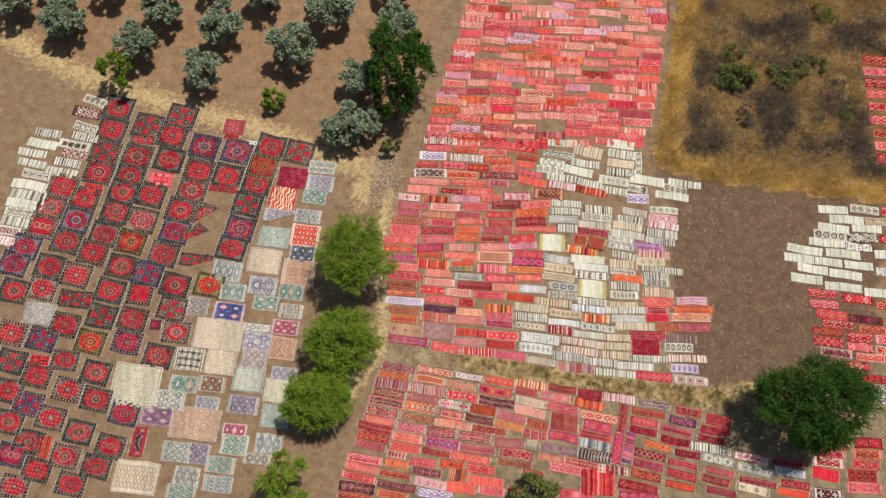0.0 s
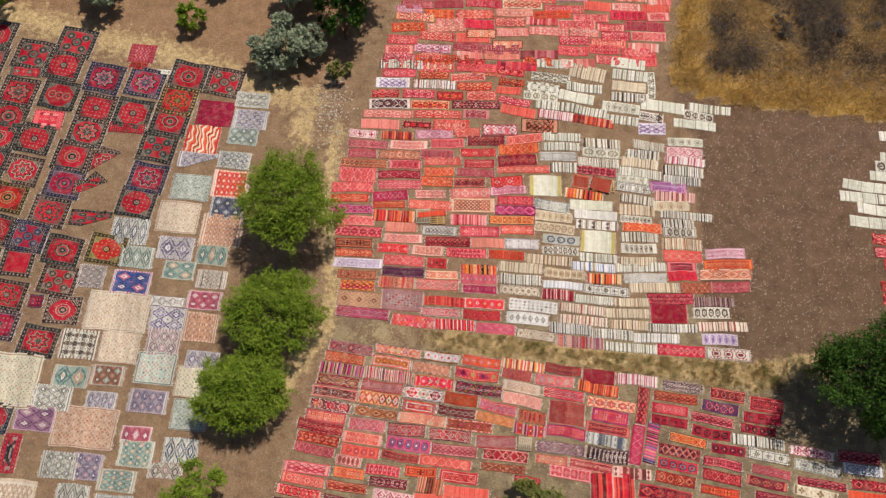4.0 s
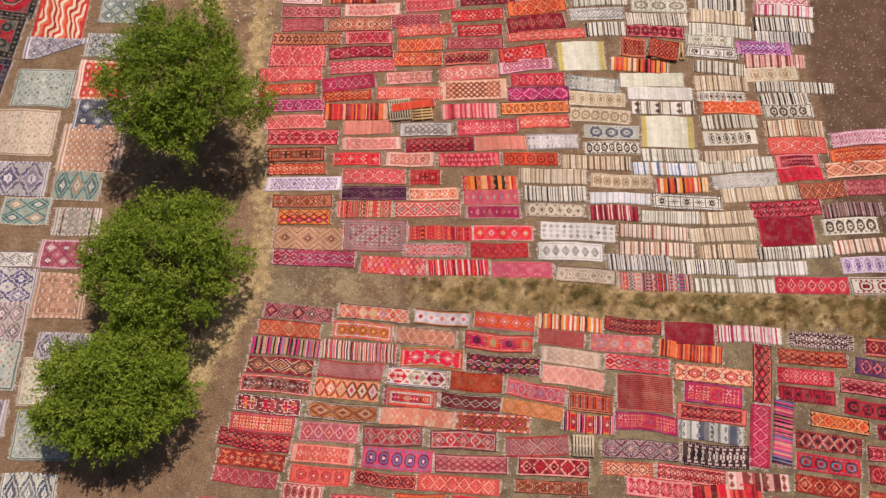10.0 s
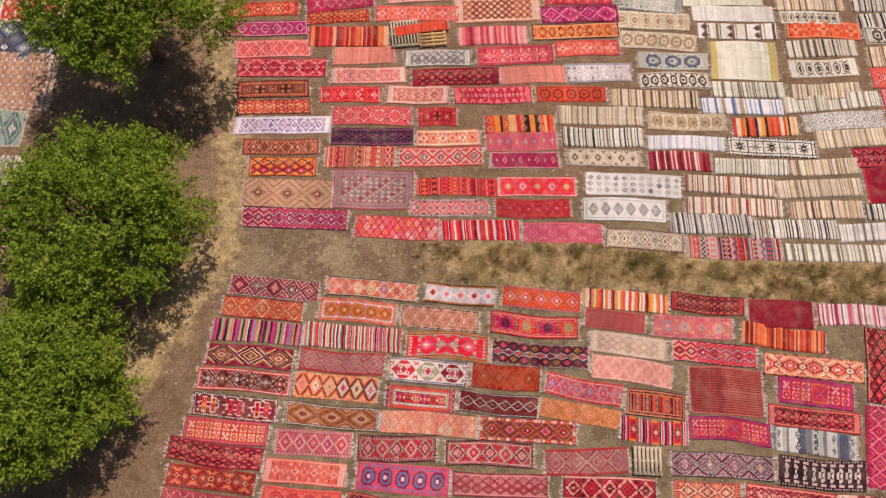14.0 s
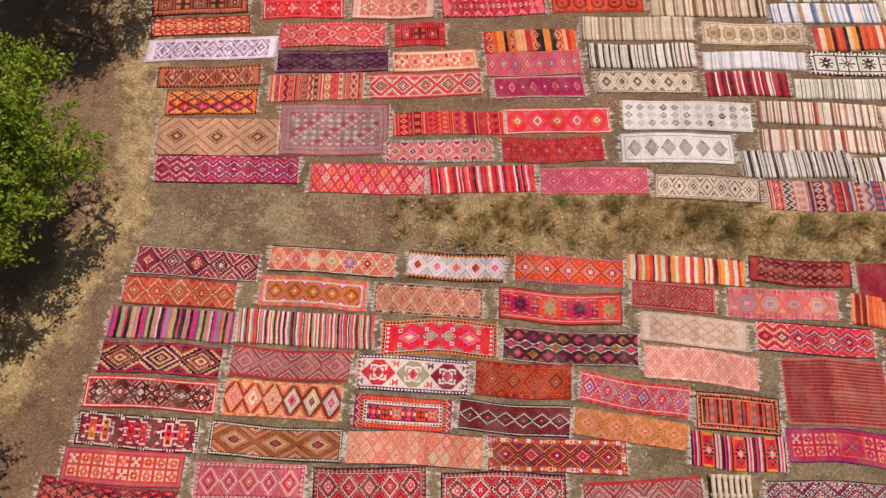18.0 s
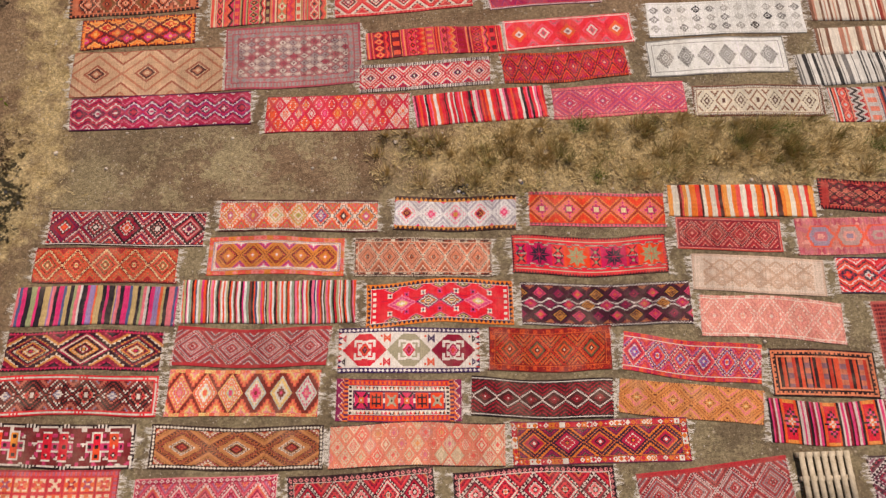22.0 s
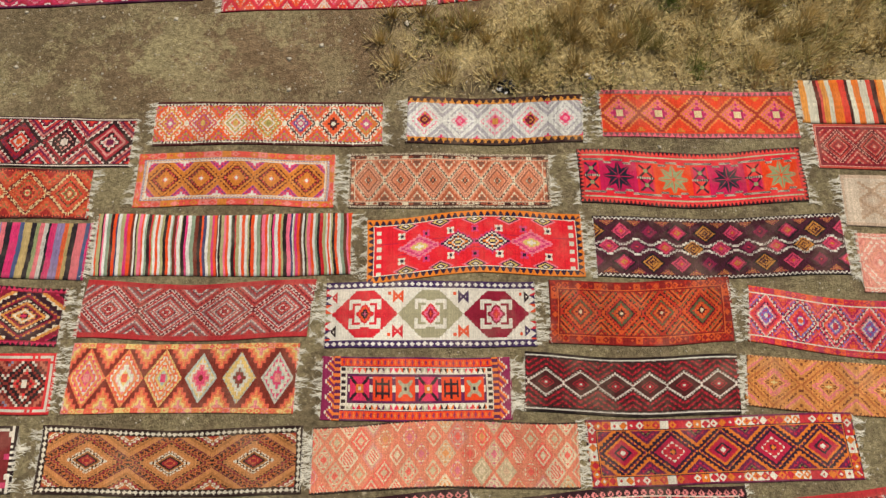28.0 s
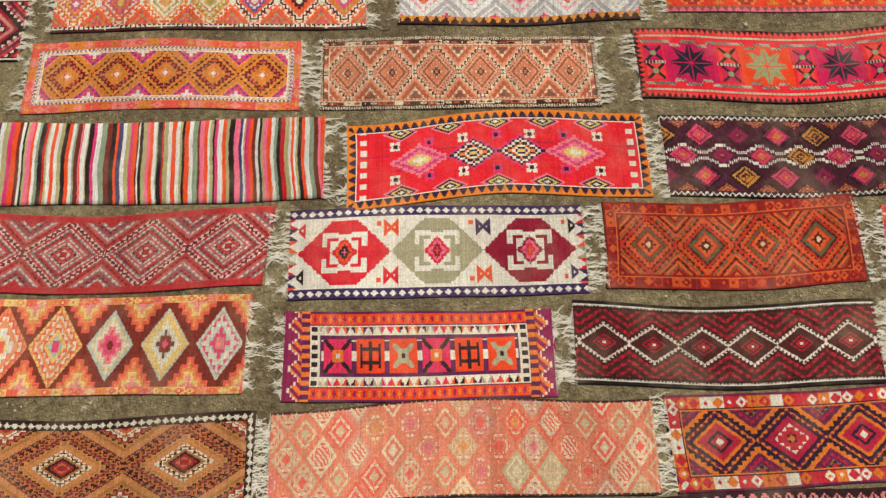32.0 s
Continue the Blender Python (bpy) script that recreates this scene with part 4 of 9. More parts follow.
def star_weave(L, W, u, v):
    """Crimson and orange panels with eight-leaved stars, small squares between them, a toothed frame."""
    tri = lambda x: np.abs((x % 1) * 2 - 1)
    table = dyes("ec2c40 3a1020 cc1866 f4561c 1c1a30 9aa678 f0584e d8c8b0")
    sv, su = np.minimum(v, W - v), np.minimum(u, L - u)
    P = (L - 0.16 * W) / 4
    iu, iv = u - 0.08 * W, v - W / 2
    cell, cu = np.floor(iu / P).astype(int), (iu % P) - P * 0.64
    notch = np.where((np.abs(np.abs(cu) - P * 0.18) < P * 0.07), 0.05, 0.0) * W
    big = np.abs(cu) < P * 0.34
    even = cell % 2 == 0
    r, th = np.hypot(cu, iv), np.arctan2(iv, cu)
    off = np.abs(((th + np.pi / 8) % (np.pi / 4)) - np.pi / 8)
    leaf = (off * r < 0.40 * np.minimum(r, W * 0.29 - r)) & (r < W * 0.27) & (off * r > W * 0.006)
    idx = np.zeros(u.shape, int)
    mid = np.abs(iv) < W * 0.285 - notch
    idx = np.where(big & mid, np.where(even, 2, 3), idx)
    idx = np.where(big & mid & leaf, np.where(even, 4, 5), idx)
    du, dv = np.abs((iu % P) - P * 0.15) / (P * 0.12), np.abs(np.abs(iv) - W * 0.13) / (W * 0.11)
    q = np.maximum(du, dv)
    side = np.where((iv > 0) == even, 2, 6)
    motif = np.where(q < 0.3, 5, np.where(np.abs(du - dv) < 0.22, np.where(even, 4, 1), side))
    idx = np.where(~big & mid & (q < 1), motif, idx)
    idx = np.where(~big & (np.abs(iv) < W * 0.02), np.where((u / (W * 0.04)) % 1 < 0.5, 4, 7), idx)
    rail = np.abs(np.abs(iv) - W * 0.30 + notch)
    idx = np.where(rail < W * 0.02, np.where(((u + iv) / (W * 0.04)) % 1 < 0.55, 4, 7), idx)
    idx = np.where(np.abs(sv - W * 0.115) < W * 0.016, np.where((u / (W * 0.05)) % 1 < 0.6, 7, 5), idx)
    edge, along = np.minimum(su, sv), np.where(sv < su, u, v)
    idx = np.where(edge < W * 0.075, np.where(tri(along / (W * 0.07)) * 0.9 + 0.1 < edge / (W * 0.075), 6, 1), idx)
    return idx, table


def flower_weave(L, W, u, v):
    """Red ground, pink stepped lozenges, small white-eyed motifs, an orange frame with dark teeth."""
    tri = lambda x: np.abs((x % 1) * 2 - 1)
    table = dyes("e62438 2c1a3c f08ca0 e8942c f6ead8 b41c4c e0c070 d04a86")
    iv = v - W / 2
    sv, su = np.minimum(v, W - v), np.minimum(u, L - u)
    idx = np.zeros(u.shape, int)
    for c, (a, b, tones) in {0.24: (0.10, 0.2, "4 6 2 7 2"), 0.42: (0.09, 0.2, "6 1 4 3 1 4 1 7"), 0.58: (0.09, 0.2, "6 1 4 3 1 4 1 7"), 0.76: (0.10, 0.2, "4 6 2 7 2")}.items():
        q = W / 36
        d = np.abs(np.round((u - c * L) / q) * q) / (a * L) + np.abs(np.round(iv / q) * q) / (b * W)
        idx = np.where(d < 1, rings(d, [int(t) for t in tones.split()]), idx)
    for k in range(7):
        for s in (-1, 1):
            du, dv = np.abs(u - (0.16 + 0.113 * k) * L), np.abs(iv - s * W * 0.2)
            m = np.maximum(du, dv) / (W * 0.055)
            idx = np.where((m < 1) & (np.minimum(du, dv) / (W * 0.055) > m * 0.5 - 0.25), np.where(m < 0.4, 1, 4 if k % 2 == 0 else 7), idx)
    for k in range(5):
        for s in (-1, 1):
            d = np.abs(u - (0.18 + 0.16 * k) * L) / (0.06 * L) + np.abs(iv - s * W * 0.36) / (W * 0.1)
            idx = np.where(d < 1, rings(d, [4, 1, 6, 1, 2]), idx)
    line = np.abs(iv - W * 0.1 * np.sign(np.sin(u / L * 22))) < W * 0.008
    idx = np.where(line & (idx == 0), 5, idx)
    idx = np.where((su < L * 0.065) & (tri(v / (W * 0.13)) > 0.5) & (su > L * 0.045), 4, idx)
    edge = np.minimum(su, sv)
    along = np.where(sv < su, u, v)
    idx = np.where(edge < W * 0.11, np.where(edge > W * 0.095, 4, np.where(tri(along / (W * 0.1)) > edge / (W * 0.1), 3, 1)), idx)
    idx = np.where(edge < W * 0.025, 3, idx)
    return idx, table


def plum_weave(L, W, u, v):
    """Dark plum ground with three rows of lozenges, a white comb round the middle row and white zigzag edges."""
    tri = lambda x: np.abs((x % 1) * 2 - 1)
    table = dyes("3a1022 180a14 7e1a4a c85074 f0e8dc b8903c c03c4c 4a1838")
    iv = v - W / 2
    sv = np.minimum(v, W - v)
    P = L / 9
    tooth = tri((u + v) / (W * 0.07)) > tri(u / (W * 0.035))
    idx = np.where(np.abs(np.sin(u / P * 6.28) * 0.5 + iv / W * 9) % 2 < 1, np.where(tooth, 7, 0), 0)
    for row in (-1, 0, 1):
        shift = P / 2 if row else 0
        cell = np.floor((u + shift) / P).astype(int)
        cu = ((u + shift) % P) - P / 2
        d = np.abs(cu) / (P * 0.45) + np.abs(iv - row * W * 0.25) / (W * 0.17)
        tones = np.array([[5, 6, 3, 2, 3, 0], [5, 0, 5, 0, 5, 1], [3, 5, 6, 3, 2, 1], [6, 7, 2, 2, 7, 0]])[(cell * 3 + row) % 4]
        pick = np.clip((d * 6).astype(int), 0, 5)
        saw = tri((cu - iv) / (W * 0.06)) * 0.12
        pick = np.clip(((d + saw) * 6).astype(int), 0, 5)
        idx = np.where(d < 1, np.take_along_axis(tones, pick[..., None], -1)[..., 0], idx)
    for s in (-1, 1):
        half = tri(u / P + 0.5) < 0.42
        d = tri(u / P) + np.abs(iv - s * W * 0.47) / (W * 0.16)
        idx = np.where(d < 0.8, np.where((d * 8).astype(int) % 2 == 0, 5, 2), idx)
    lane = W * 0.035 + W * 0.085 * (np.floor(tri(u / P + 0.5) * 3.99) / 3)
    comb = np.abs(np.abs(iv) - lane) < W * 0.018
    idx = np.where(comb & ((u / (W * 0.024)) % 1 < 0.6), 4, idx)
    zig = np.abs(sv - W * 0.035 - W * 0.02 * (tri(u / (W * 0.07)) * 2 - 1)) < W * 0.009
    idx = np.where(sv < W * 0.07, np.where(zig, 4, np.where(sv < W * 0.035, 1, 0)), idx)
    return idx, table


def chain_weave(L, W, u, v):
    """Brown-black ground with broken red rows, six thin white saw-edged lozenges, white sawn edges."""
    tri = lambda x: np.abs((x % 1) * 2 - 1)
    table = dyes("46201c 1c100e b01c34 701a24 ece4d6 301614")
    iv = v - W / 2
    sv = np.minimum(v, W - v)
    P = (L - 0.12 * W) / 6
    cu = ((u - 0.06 * W) % P) - P / 2
    d = np.abs(cu) / (P / 2) + np.abs(iv) / (W * 0.2)
    across = np.abs(cu) / (P / 2) - np.abs(iv) / (W * 0.2)
    broken = (np.floor(across * 4.2 + np.sin(u * 7.3) * 0.8) + np.floor(d * 3.3 + np.sin(v * 11 + u * 3) * 0.5)) % 2
    row = (d * 2.0 + 0.15) % 1 < 0.42
    idx = np.where(row, np.where(broken > 0, 2, 3), np.where((np.floor(u * 28) + np.floor(v * 28)) % 4 == 0, 5, 0))
    idx = np.where((d < 1), np.where((d < 0.5) & ((d * 7).astype(int) % 2 == 1), 2, 0), idx)
    saw = tri(across * 3.5)
    idx = np.where((d > 1.0) & (d < 1.09 + 0.26 * (saw - 0.3).clip(0)), 4, idx)
    idx = np.where((d < 0.1), 4, idx)
    idx = np.where(sv < W * 0.105, np.where(sv < W * 0.04, 1, np.where(sv < W * 0.052 + W * 0.022 * tri(u / (W * 0.04)), 4, 5)), idx)
    return idx, table


def frame_weave(L, W, u, v):
    """Orange border with small lozenges, a white band of triangles, plum inner field with figured boxes."""
    tri = lambda x: np.abs((x % 1) * 2 - 1)
    table = dyes("e85420 5c2058 f0e4d0 e88a3c d8386c 2a1420 a8a084 8a2a60")
    sv, su = np.minimum(v, W - v), np.minimum(u, L - u)
    k, along = sv / W, u
    idx = np.full(u.shape, 1)
    idx = np.where(k < 0.155, 0, idx)
    idx = np.where((k > 0.03) & (k < 0.145) & (tri(along / (W * 0.055)) + np.abs(k - 0.088) * 14 < 0.7), np.where((along / (W * 0.055)) % 2 < 1, 7, 3), idx)
    idx = np.where((k < 0.022) | (np.abs(k - 0.155) < 0.010), 1, idx)
    white = (k > 0.165) & (k < 0.265)
    tooth = tri(along / (W * 0.10)) > (k - 0.17) / 0.09
    tone = np.array([0, 5, 3, 1, 6, 4])[np.floor(along / (W * 0.10)).astype(int) % 6]
    idx = np.where(white, np.where(tooth & (np.abs(k - 0.215) < 0.036), tone, 2), idx)
    inner = (k >= 0.275) & (su > W * 0.42)
    n = 6
    P = (L - 0.84 * W) / n
    iu = u - 0.42 * W
    cell, cu = np.floor(iu / P).astype(int) % n, np.abs((iu % P) / P - 0.5) * 2
    cv = np.abs(v - W / 2) / (W * 0.225)
    m = np.maximum(cu, cv)
    field = np.array([4, 0, 0, 4, 0, 0])[cell]
    ray = np.where(np.abs(cu - cv) < 0.16, 5, field)
    hook = (np.abs(cv - 0.35) < 0.1) & (cu < 0.6) | (np.abs(cu - 0.55) < 0.1) & (cv < 0.6) | (cu < 0.1) & (cv < 0.75)
    star = (m < 0.34) | ((np.abs(cu - cv) < 0.2) & (m < 0.62))
    fig = np.where(cell % 3 == 0, np.where(m < 0.3, np.where(m < 0.14, 2, 3), ray), np.where(cell % 3 == 1, np.where(hook, 5, field), np.where(star, np.where(m < 0.12, 5, 6 if n else 2), field)))
    box = np.where(m < 0.84, fig, 1)
    part_small = (cu > 0.84) & (cv < 0.8) & (np.floor(v / (W * 0.11)) % 2 == 0)
    idx = np.where(inner, np.where(part_small, 2, box), idx)
    ends = su < W * 0.3
    stepd = np.floor(tri(v / (W * 0.24)) * 4) / 4 * W * 0.13
    idx = np.where(ends & (su < W * 0.30), np.where(su < W * 0.06 + stepd, 7, np.where(su < W * 0.08 + stepd, 2, np.where(su < W * 0.2, np.where(tri((u + v) / (W * 0.12)) > 0.5, 7, 3), np.where(tri(v / (W * 0.1)) > 0.5, 3, 1)))), idx)
    post = (su > W * 0.30) & (su < W * 0.40) & (k > 0.165)
    idx = np.where(post, np.where((np.abs(su - W * 0.35) < W * 0.034) & (tri(v / (W * 0.1)) > 0.45), 5, 2), idx)
    return idx, table


def medallion_weave(L, W, u, v):
    """White field, three large stepped hexagons with hooked crosses, navy long borders with white diamonds."""
    tri = lambda x: np.abs((x % 1) * 2 - 1)
    table = dyes("f0e8da 8c1438 e0602c cc2438 f4ede2 a09a7c 3c2c60 e07ca0 2a1a20")
    iv, sv, su = v - W / 2, np.minimum(v, W - v), np.minimum(u, L - u)
    idx = np.zeros(u.shape, int)
    P = (L - 0.2 * W) / 3
    iu = u - 0.1 * W
    cell = np.clip(np.floor(iu / P), 0, 2).astype(int)
    cu = (iu % P) - P / 2
    q = W / 52
    au, av = np.abs(np.round(cu / q) * q), np.abs(np.round(iv / q) * q)
    H = W * 0.36
    body = np.array([3, 5, 1])[cell]
    hexa = (av < H) & (au < P * 0.5 - av * (P * 0.36 / H))
    idx = np.where(hexa, body, idx)
    arm = (np.abs(av - W * 0.19) < W * 0.035) & (au < P * 0.24) & (au > P * 0.07) | (np.abs(au - P * 0.22) < P * 0.028) & (av < W * 0.21) & (av > W * 0.07)
    cross = (av < W * 0.13) & (au < P * 0.15) | (av < W * 0.2) & (au < P * 0.06)
    idx = np.where(hexa & (arm | cross), 0, idx)
    d = au / (P * 0.14) + av / (W * 0.17)
    heart = np.array([[7, 8, 2, 3], [2, 1, 7, 3], [2, 3, 7, 1]])[cell, np.clip((d * 4).astype(int), 0, 3)]
    idx = np.where(d < 1, heart, idx)
    for s in (-1, 1):
        for g in (0, 1, 2, 3):
            du, dv = np.abs(iu - g * P), np.abs(iv - s * W * 0.26)
            mark = (np.abs(du - dv) < W * 0.022) & (du < W * 0.075) | (np.abs(du - W * 0.06) < W * 0.014) & (dv < W * 0.05)
            idx = np.where(mark & ~hexa, [8, 3, 2, 6][(g + (s > 0)) % 4], idx)
            dot = (np.maximum(np.abs(iu - g * P + P * 0.13), np.abs(iv - s * W * 0.31)) < W * 0.022)
            idx = np.where(dot & ~hexa, 2, idx)
    k = np.abs(sv - W * 0.055) / (W * 0.045)
    dia = tri(u / (W * 0.095)) + k
    idx = np.where(sv < W * 0.11, np.where(dia < 0.8, 4, 6), idx)
    end = su < W * 0.1
    idx = np.where(end & (sv > W * 0.11), np.where(tri(v / (W * 0.13)) > su / (W * 0.1), np.array([2, 6, 3, 5])[np.floor(v / (W * 0.13)).astype(int) % 4], 4), idx)
    return idx, table


FADED = "d89c78 3a2a22 cfac8c e07c66 d0a090 c4b08c d8a868 d48890 dcc4a4 d89070"
VIVID = "d43850 b02c40 e0603c e8783c c83c70 d88a8c e8a04c e86a98 ecd0c4 c83448"


def pastel_weave(L, W, u, v, tones=FADED):
    """A lattice of hooked lozenges in mixed tones with sawn long edges."""
    tri = lambda x: np.abs((x % 1) * 2 - 1)
    table = dyes(tones)
    sv = np.minimum(v, W - v)
    a, b = u / (L / 11), v / (W / 4)
    p, q = a + b * 0.5, a - b * 0.5
    i, j = np.floor(p).astype(int), np.floor(q).astype(int)
    fp, fq = np.abs(p - i - 0.5) * 2, np.abs(q - j - 0.5) * 2
    m = np.maximum(fp, fq)
    h = (i * 7919 + j * 104729 + i * j * 31) % 97
    tone, heart = np.array([0, 9, 2, 0, 4, 5, 9, 8, 0, 3])[h % 10], np.array([3, 6, 5, 7, 8, 2, 3])[h % 7]
    hooks = np.floor((fp + fq) * 5) % 2
    idx = np.where(m > 0.86, np.where(hooks > 0, 9, 0), np.where(m > 0.66, tone, np.where(m > 0.5, np.where(hooks > 0, heart, 8), np.where(m > 0.28, tone, heart))))
    lines = (h % 9 == 0) & (m < 0.5)
    idx = np.where(lines, np.where((p * 8 % 1) < 0.5, 8, 3), idx)
    idx = np.where(sv < W * 0.018 + W * 0.012 * tri(u / (W * 0.05)), 1, idx)
    return idx, table


# stripes: colours by letter, then the order and the widths in which they recur
STRIPES = {
    "s1": ("w f4f0ea m d8408c o ec6226 k 241618 t b0a878 r c42430 b 6e3420 n 3c3c68 y d0a048 g 8a9c84 p f08aa8", "wtkowgbpowtkmwotkpwgbkonwtmobwktpowgkrtwo", 0.034),
    "s2": ("m e0408c k 241c26 t c8ac74 l 9a84b4 p f0909a b 52608c o e88048 g a0a878 w ece4dc", "mktlpkmbtkgpwkmlotkpbmkg", 0.075),
    "s4": ("r d82a40 w f0e4d8 k 2a1a20 p e87a98 o e8602c c b81834 d 6a1430", "rwkrpoworckrwpdroc", 0.05),
    "s3": ("o ee9030 w f4ecd4 r e2503c k 46201a y f2bc58 c ea7060 b 6a2c20", "wowrkoywocwrywbcywork", 0.085),
}


def stripe_weave(name, L, u, v, rng):
    text, order, pitch = STRIPES[name]
    keys, cols = text.split()[::2], dyes(" ".join(text.split()[1::2]))
    n = int(L / pitch)
    wide = rng.uniform(0.55, 1.5, n) * np.where(rng.random(n) < 0.2, 0.45, 1.0)
    cuts = np.cumsum(wide) / wide.sum() * L
    start = rng.integers(0, len(order))
    seq = np.array([keys.index(order[(start + k + (k // len(order)) * 5) % len(order)]) for k in range(n)])
    lean = u + (v - v.mean()) * rng.normal(0.02, 0.02) + 0.006 * np.sin(v * 9 + u * 3)
    band = np.clip(np.searchsorted(cuts, lean.ravel()), 0, n - 1).reshape(u.shape)
    return seq[band], cols


def bar_weave(L, W, u, v):
    """Orange bars and dark uprights inside a crenellated orange frame with a black edge."""
    tri = lambda x: np.abs((x % 1) * 2 - 1)
    table = dyes("cc6036 2c1614 d89464 8a6e74 b84428 c0805c")
    sv, su = np.minimum(v, W - v), np.minimum(u, L - u)
    edge, along = np.minimum(su, sv), np.where(sv < su, u, v)
    P = (L - 0.36 * W) / 5
    k = ((u - 0.18 * W) % P) / P
    idx = np.where(k < 0.17, 1, np.where(k < 0.42, 0, np.where(k < 0.46, 1, np.where(k < 0.78, np.where(tri(v / (W * 0.22)) > 0.5, 3, 5), np.where(k < 0.82, 1, 4)))))
    k = edge / W
    idx = np.where(k < 0.18, np.where(k < 0.03, 1, np.where((k > 0.07) & (k < 0.12) & (tri(along / (W * 0.1)) > 0.5) | (np.abs(k - 0.12) < 0.012), 1, 2)), idx)
    return idx, table


def block_weave(L, W, u, v):
    """Dark brown field with three hooked crosses of orange and red blocks, black and white toothed edges."""
    tri = lambda x: np.abs((x % 1) * 2 - 1)
    table = dyes("782c2c 241416 e8622c d8283c f0e6d6 c84c7c 8a3c30 e8a83c")
    iv, sv, su = v - W / 2, np.minimum(v, W - v), np.minimum(u, L - u)
    P = (L - 0.2 * W) / 3
    iu = u - 0.1 * W
    cell, cu = np.clip(np.floor(iu / P), 0, 2).astype(int), (iu % P) - P / 2
    au, av = np.abs(cu), np.abs(iv)
    idx = np.where((np.sin(u * 19) * np.sin(v * 17)) > 0.7, 5, np.where((np.sin(u * 13 + 2) * np.sin(v * 23)) > 0.75, 4, 0))
    pillar = (np.abs(au - W * 0.2) < W * 0.095) & (av < W * 0.3)
    bridge = (au < W * 0.42) & (av < W * 0.1)
    rim = ((np.abs(au - W * 0.2) < W * 0.115) & (av < W * 0.32)) | ((au < W * 0.44) & (av < W * 0.12))
    idx = np.where(rim, 4, idx)
    idx = np.where(pillar, np.where(iv * cu > 0, np.array([7, 3, 2])[cell], np.array([2, 3, 3])[cell]), idx)
    idx = np.where(bridge & ~pillar, 5, idx)
    for a, b in ((0.2, 0.2), (0.0, 0.0), (0.2, 0.0), (0.36, 0.0)):
        d = np.abs(au - W * a) + np.abs(av - W * b)
        idx = np.where(d < W * 0.055, np.where(d < W * 0.025, 4, 1), idx)
    edge, along = np.minimum(su, sv), np.where(sv < su, u, v)
    idx = np.where(edge < W * 0.07, np.where(tri(along / (W * 0.08)) < edge / (W * 0.07) - 0.15, 4, 1), idx)
    return idx, table


def banded_weave(L, W, u, v):
    """Cross bands of black, red and pink with three stepped lozenges."""
    table = dyes("d8243c 221418 f0dcd0 e0508c e8702c e8a84c 8a1830")
    seq = np.array([1, 3, 6, 2, 3, 1, 4, 0, 0, 0, 0, 0, 4, 1, 2, 3, 2, 6])
    f = u / L * 3
    idx = seq[np.clip(((f % 1) * len(seq)).astype(int), 0, len(seq) - 1)]
    cu, q = np.abs((f % 1) - 0.55) * L / 3, W / 18
    d = np.round(cu / q) * q / (W * 0.19) + np.round(np.abs(v - W / 2) / q) * q / (W * 0.33)
    idx = np.where(d < 1, rings(d, [5, 2, 4, 1, 3, 1]), idx)
    far = np.abs(v - W / 2) > W * 0.42
    return np.where(far & (idx == 0), 5, idx), table


def grid_weave(L, W, u, v):
    """Salmon ground ruled into a fine grid of small dark red cells."""
    tri = lambda x: np.abs((x % 1) * 2 - 1)
    table = dyes("c07464 602028 ac5a4c 7c3428 bc7464")
    cell = (tri(v / (W / 19)) > 0.42) & (tri(u / (L / 48)) > 0.3)
    brown = np.sin(u * 1.7 + 4.2 + np.sin(v * 9) * 0.15) > 0.1
    idx = np.where(cell, np.where(brown, 3, 1), np.where(brown & (tri(v / (W / 19)) < 0.42), 0, 2))
    edge = np.minimum(np.minimum(u, L - u), np.minimum(v, W - v))
    return np.where(edge < W * 0.03, 4, idx), table


def hexagon_weave(L, W, u, v):
    """Faded salmon kilim with four hexagons outlined in orange and a toothed long edge."""
    tri = lambda x: np.abs((x % 1) * 2 - 1)
    table = dyes("d49484 bc6470 ea7c58 a48c9c e4b8a4 cc848a c09c92")
    q = W / 26
    P = L * 0.215
    iu, iv = np.round((u - L * 0.07) / q) * q, np.round((v - W / 2) / q) * q
    cell = np.clip(np.floor(iu / P), 0, 3).astype(int)
    cu = np.abs(iu - (cell + 0.5) * P)
    d = np.maximum(np.abs(iv) / (W * 0.24), cu / (P * 0.48) * 1.15 + np.abs(iv) / (W * 0.24) * 0.4)
    fill = np.array([3, 6, 5, 6])[cell]
    shade = np.sin(u * 7 + 1.3 * np.sin(v * 11)) * np.sin(v * 13 + u * 3)
    idx = np.where(shade > 0.5, 5, np.where(shade < -0.55, 4, 0))
    idx = np.where(d < 1.25, np.where(d < 1, fill, 2), idx)
    idx = np.where(d < 0.62, np.where(d < 0.3, np.array([4, 3, 5, 3])[cell], np.array([5, 4, 6, 4])[cell]), idx)
    sv = np.minimum(v, W - v)
    tooth = tri(u / (W * 0.17))
    idx = np.where((sv < W * 0.2) & (tooth * W * 0.12 > np.abs(sv - W * 0.11)), np.where(np.floor(u / (W * 0.17)) % 3 == 0, 1, 5), idx)
    return np.where(sv < W * 0.03, np.where(tri(u / (W * 0.06)) > 0.5, 1, 4), idx), table


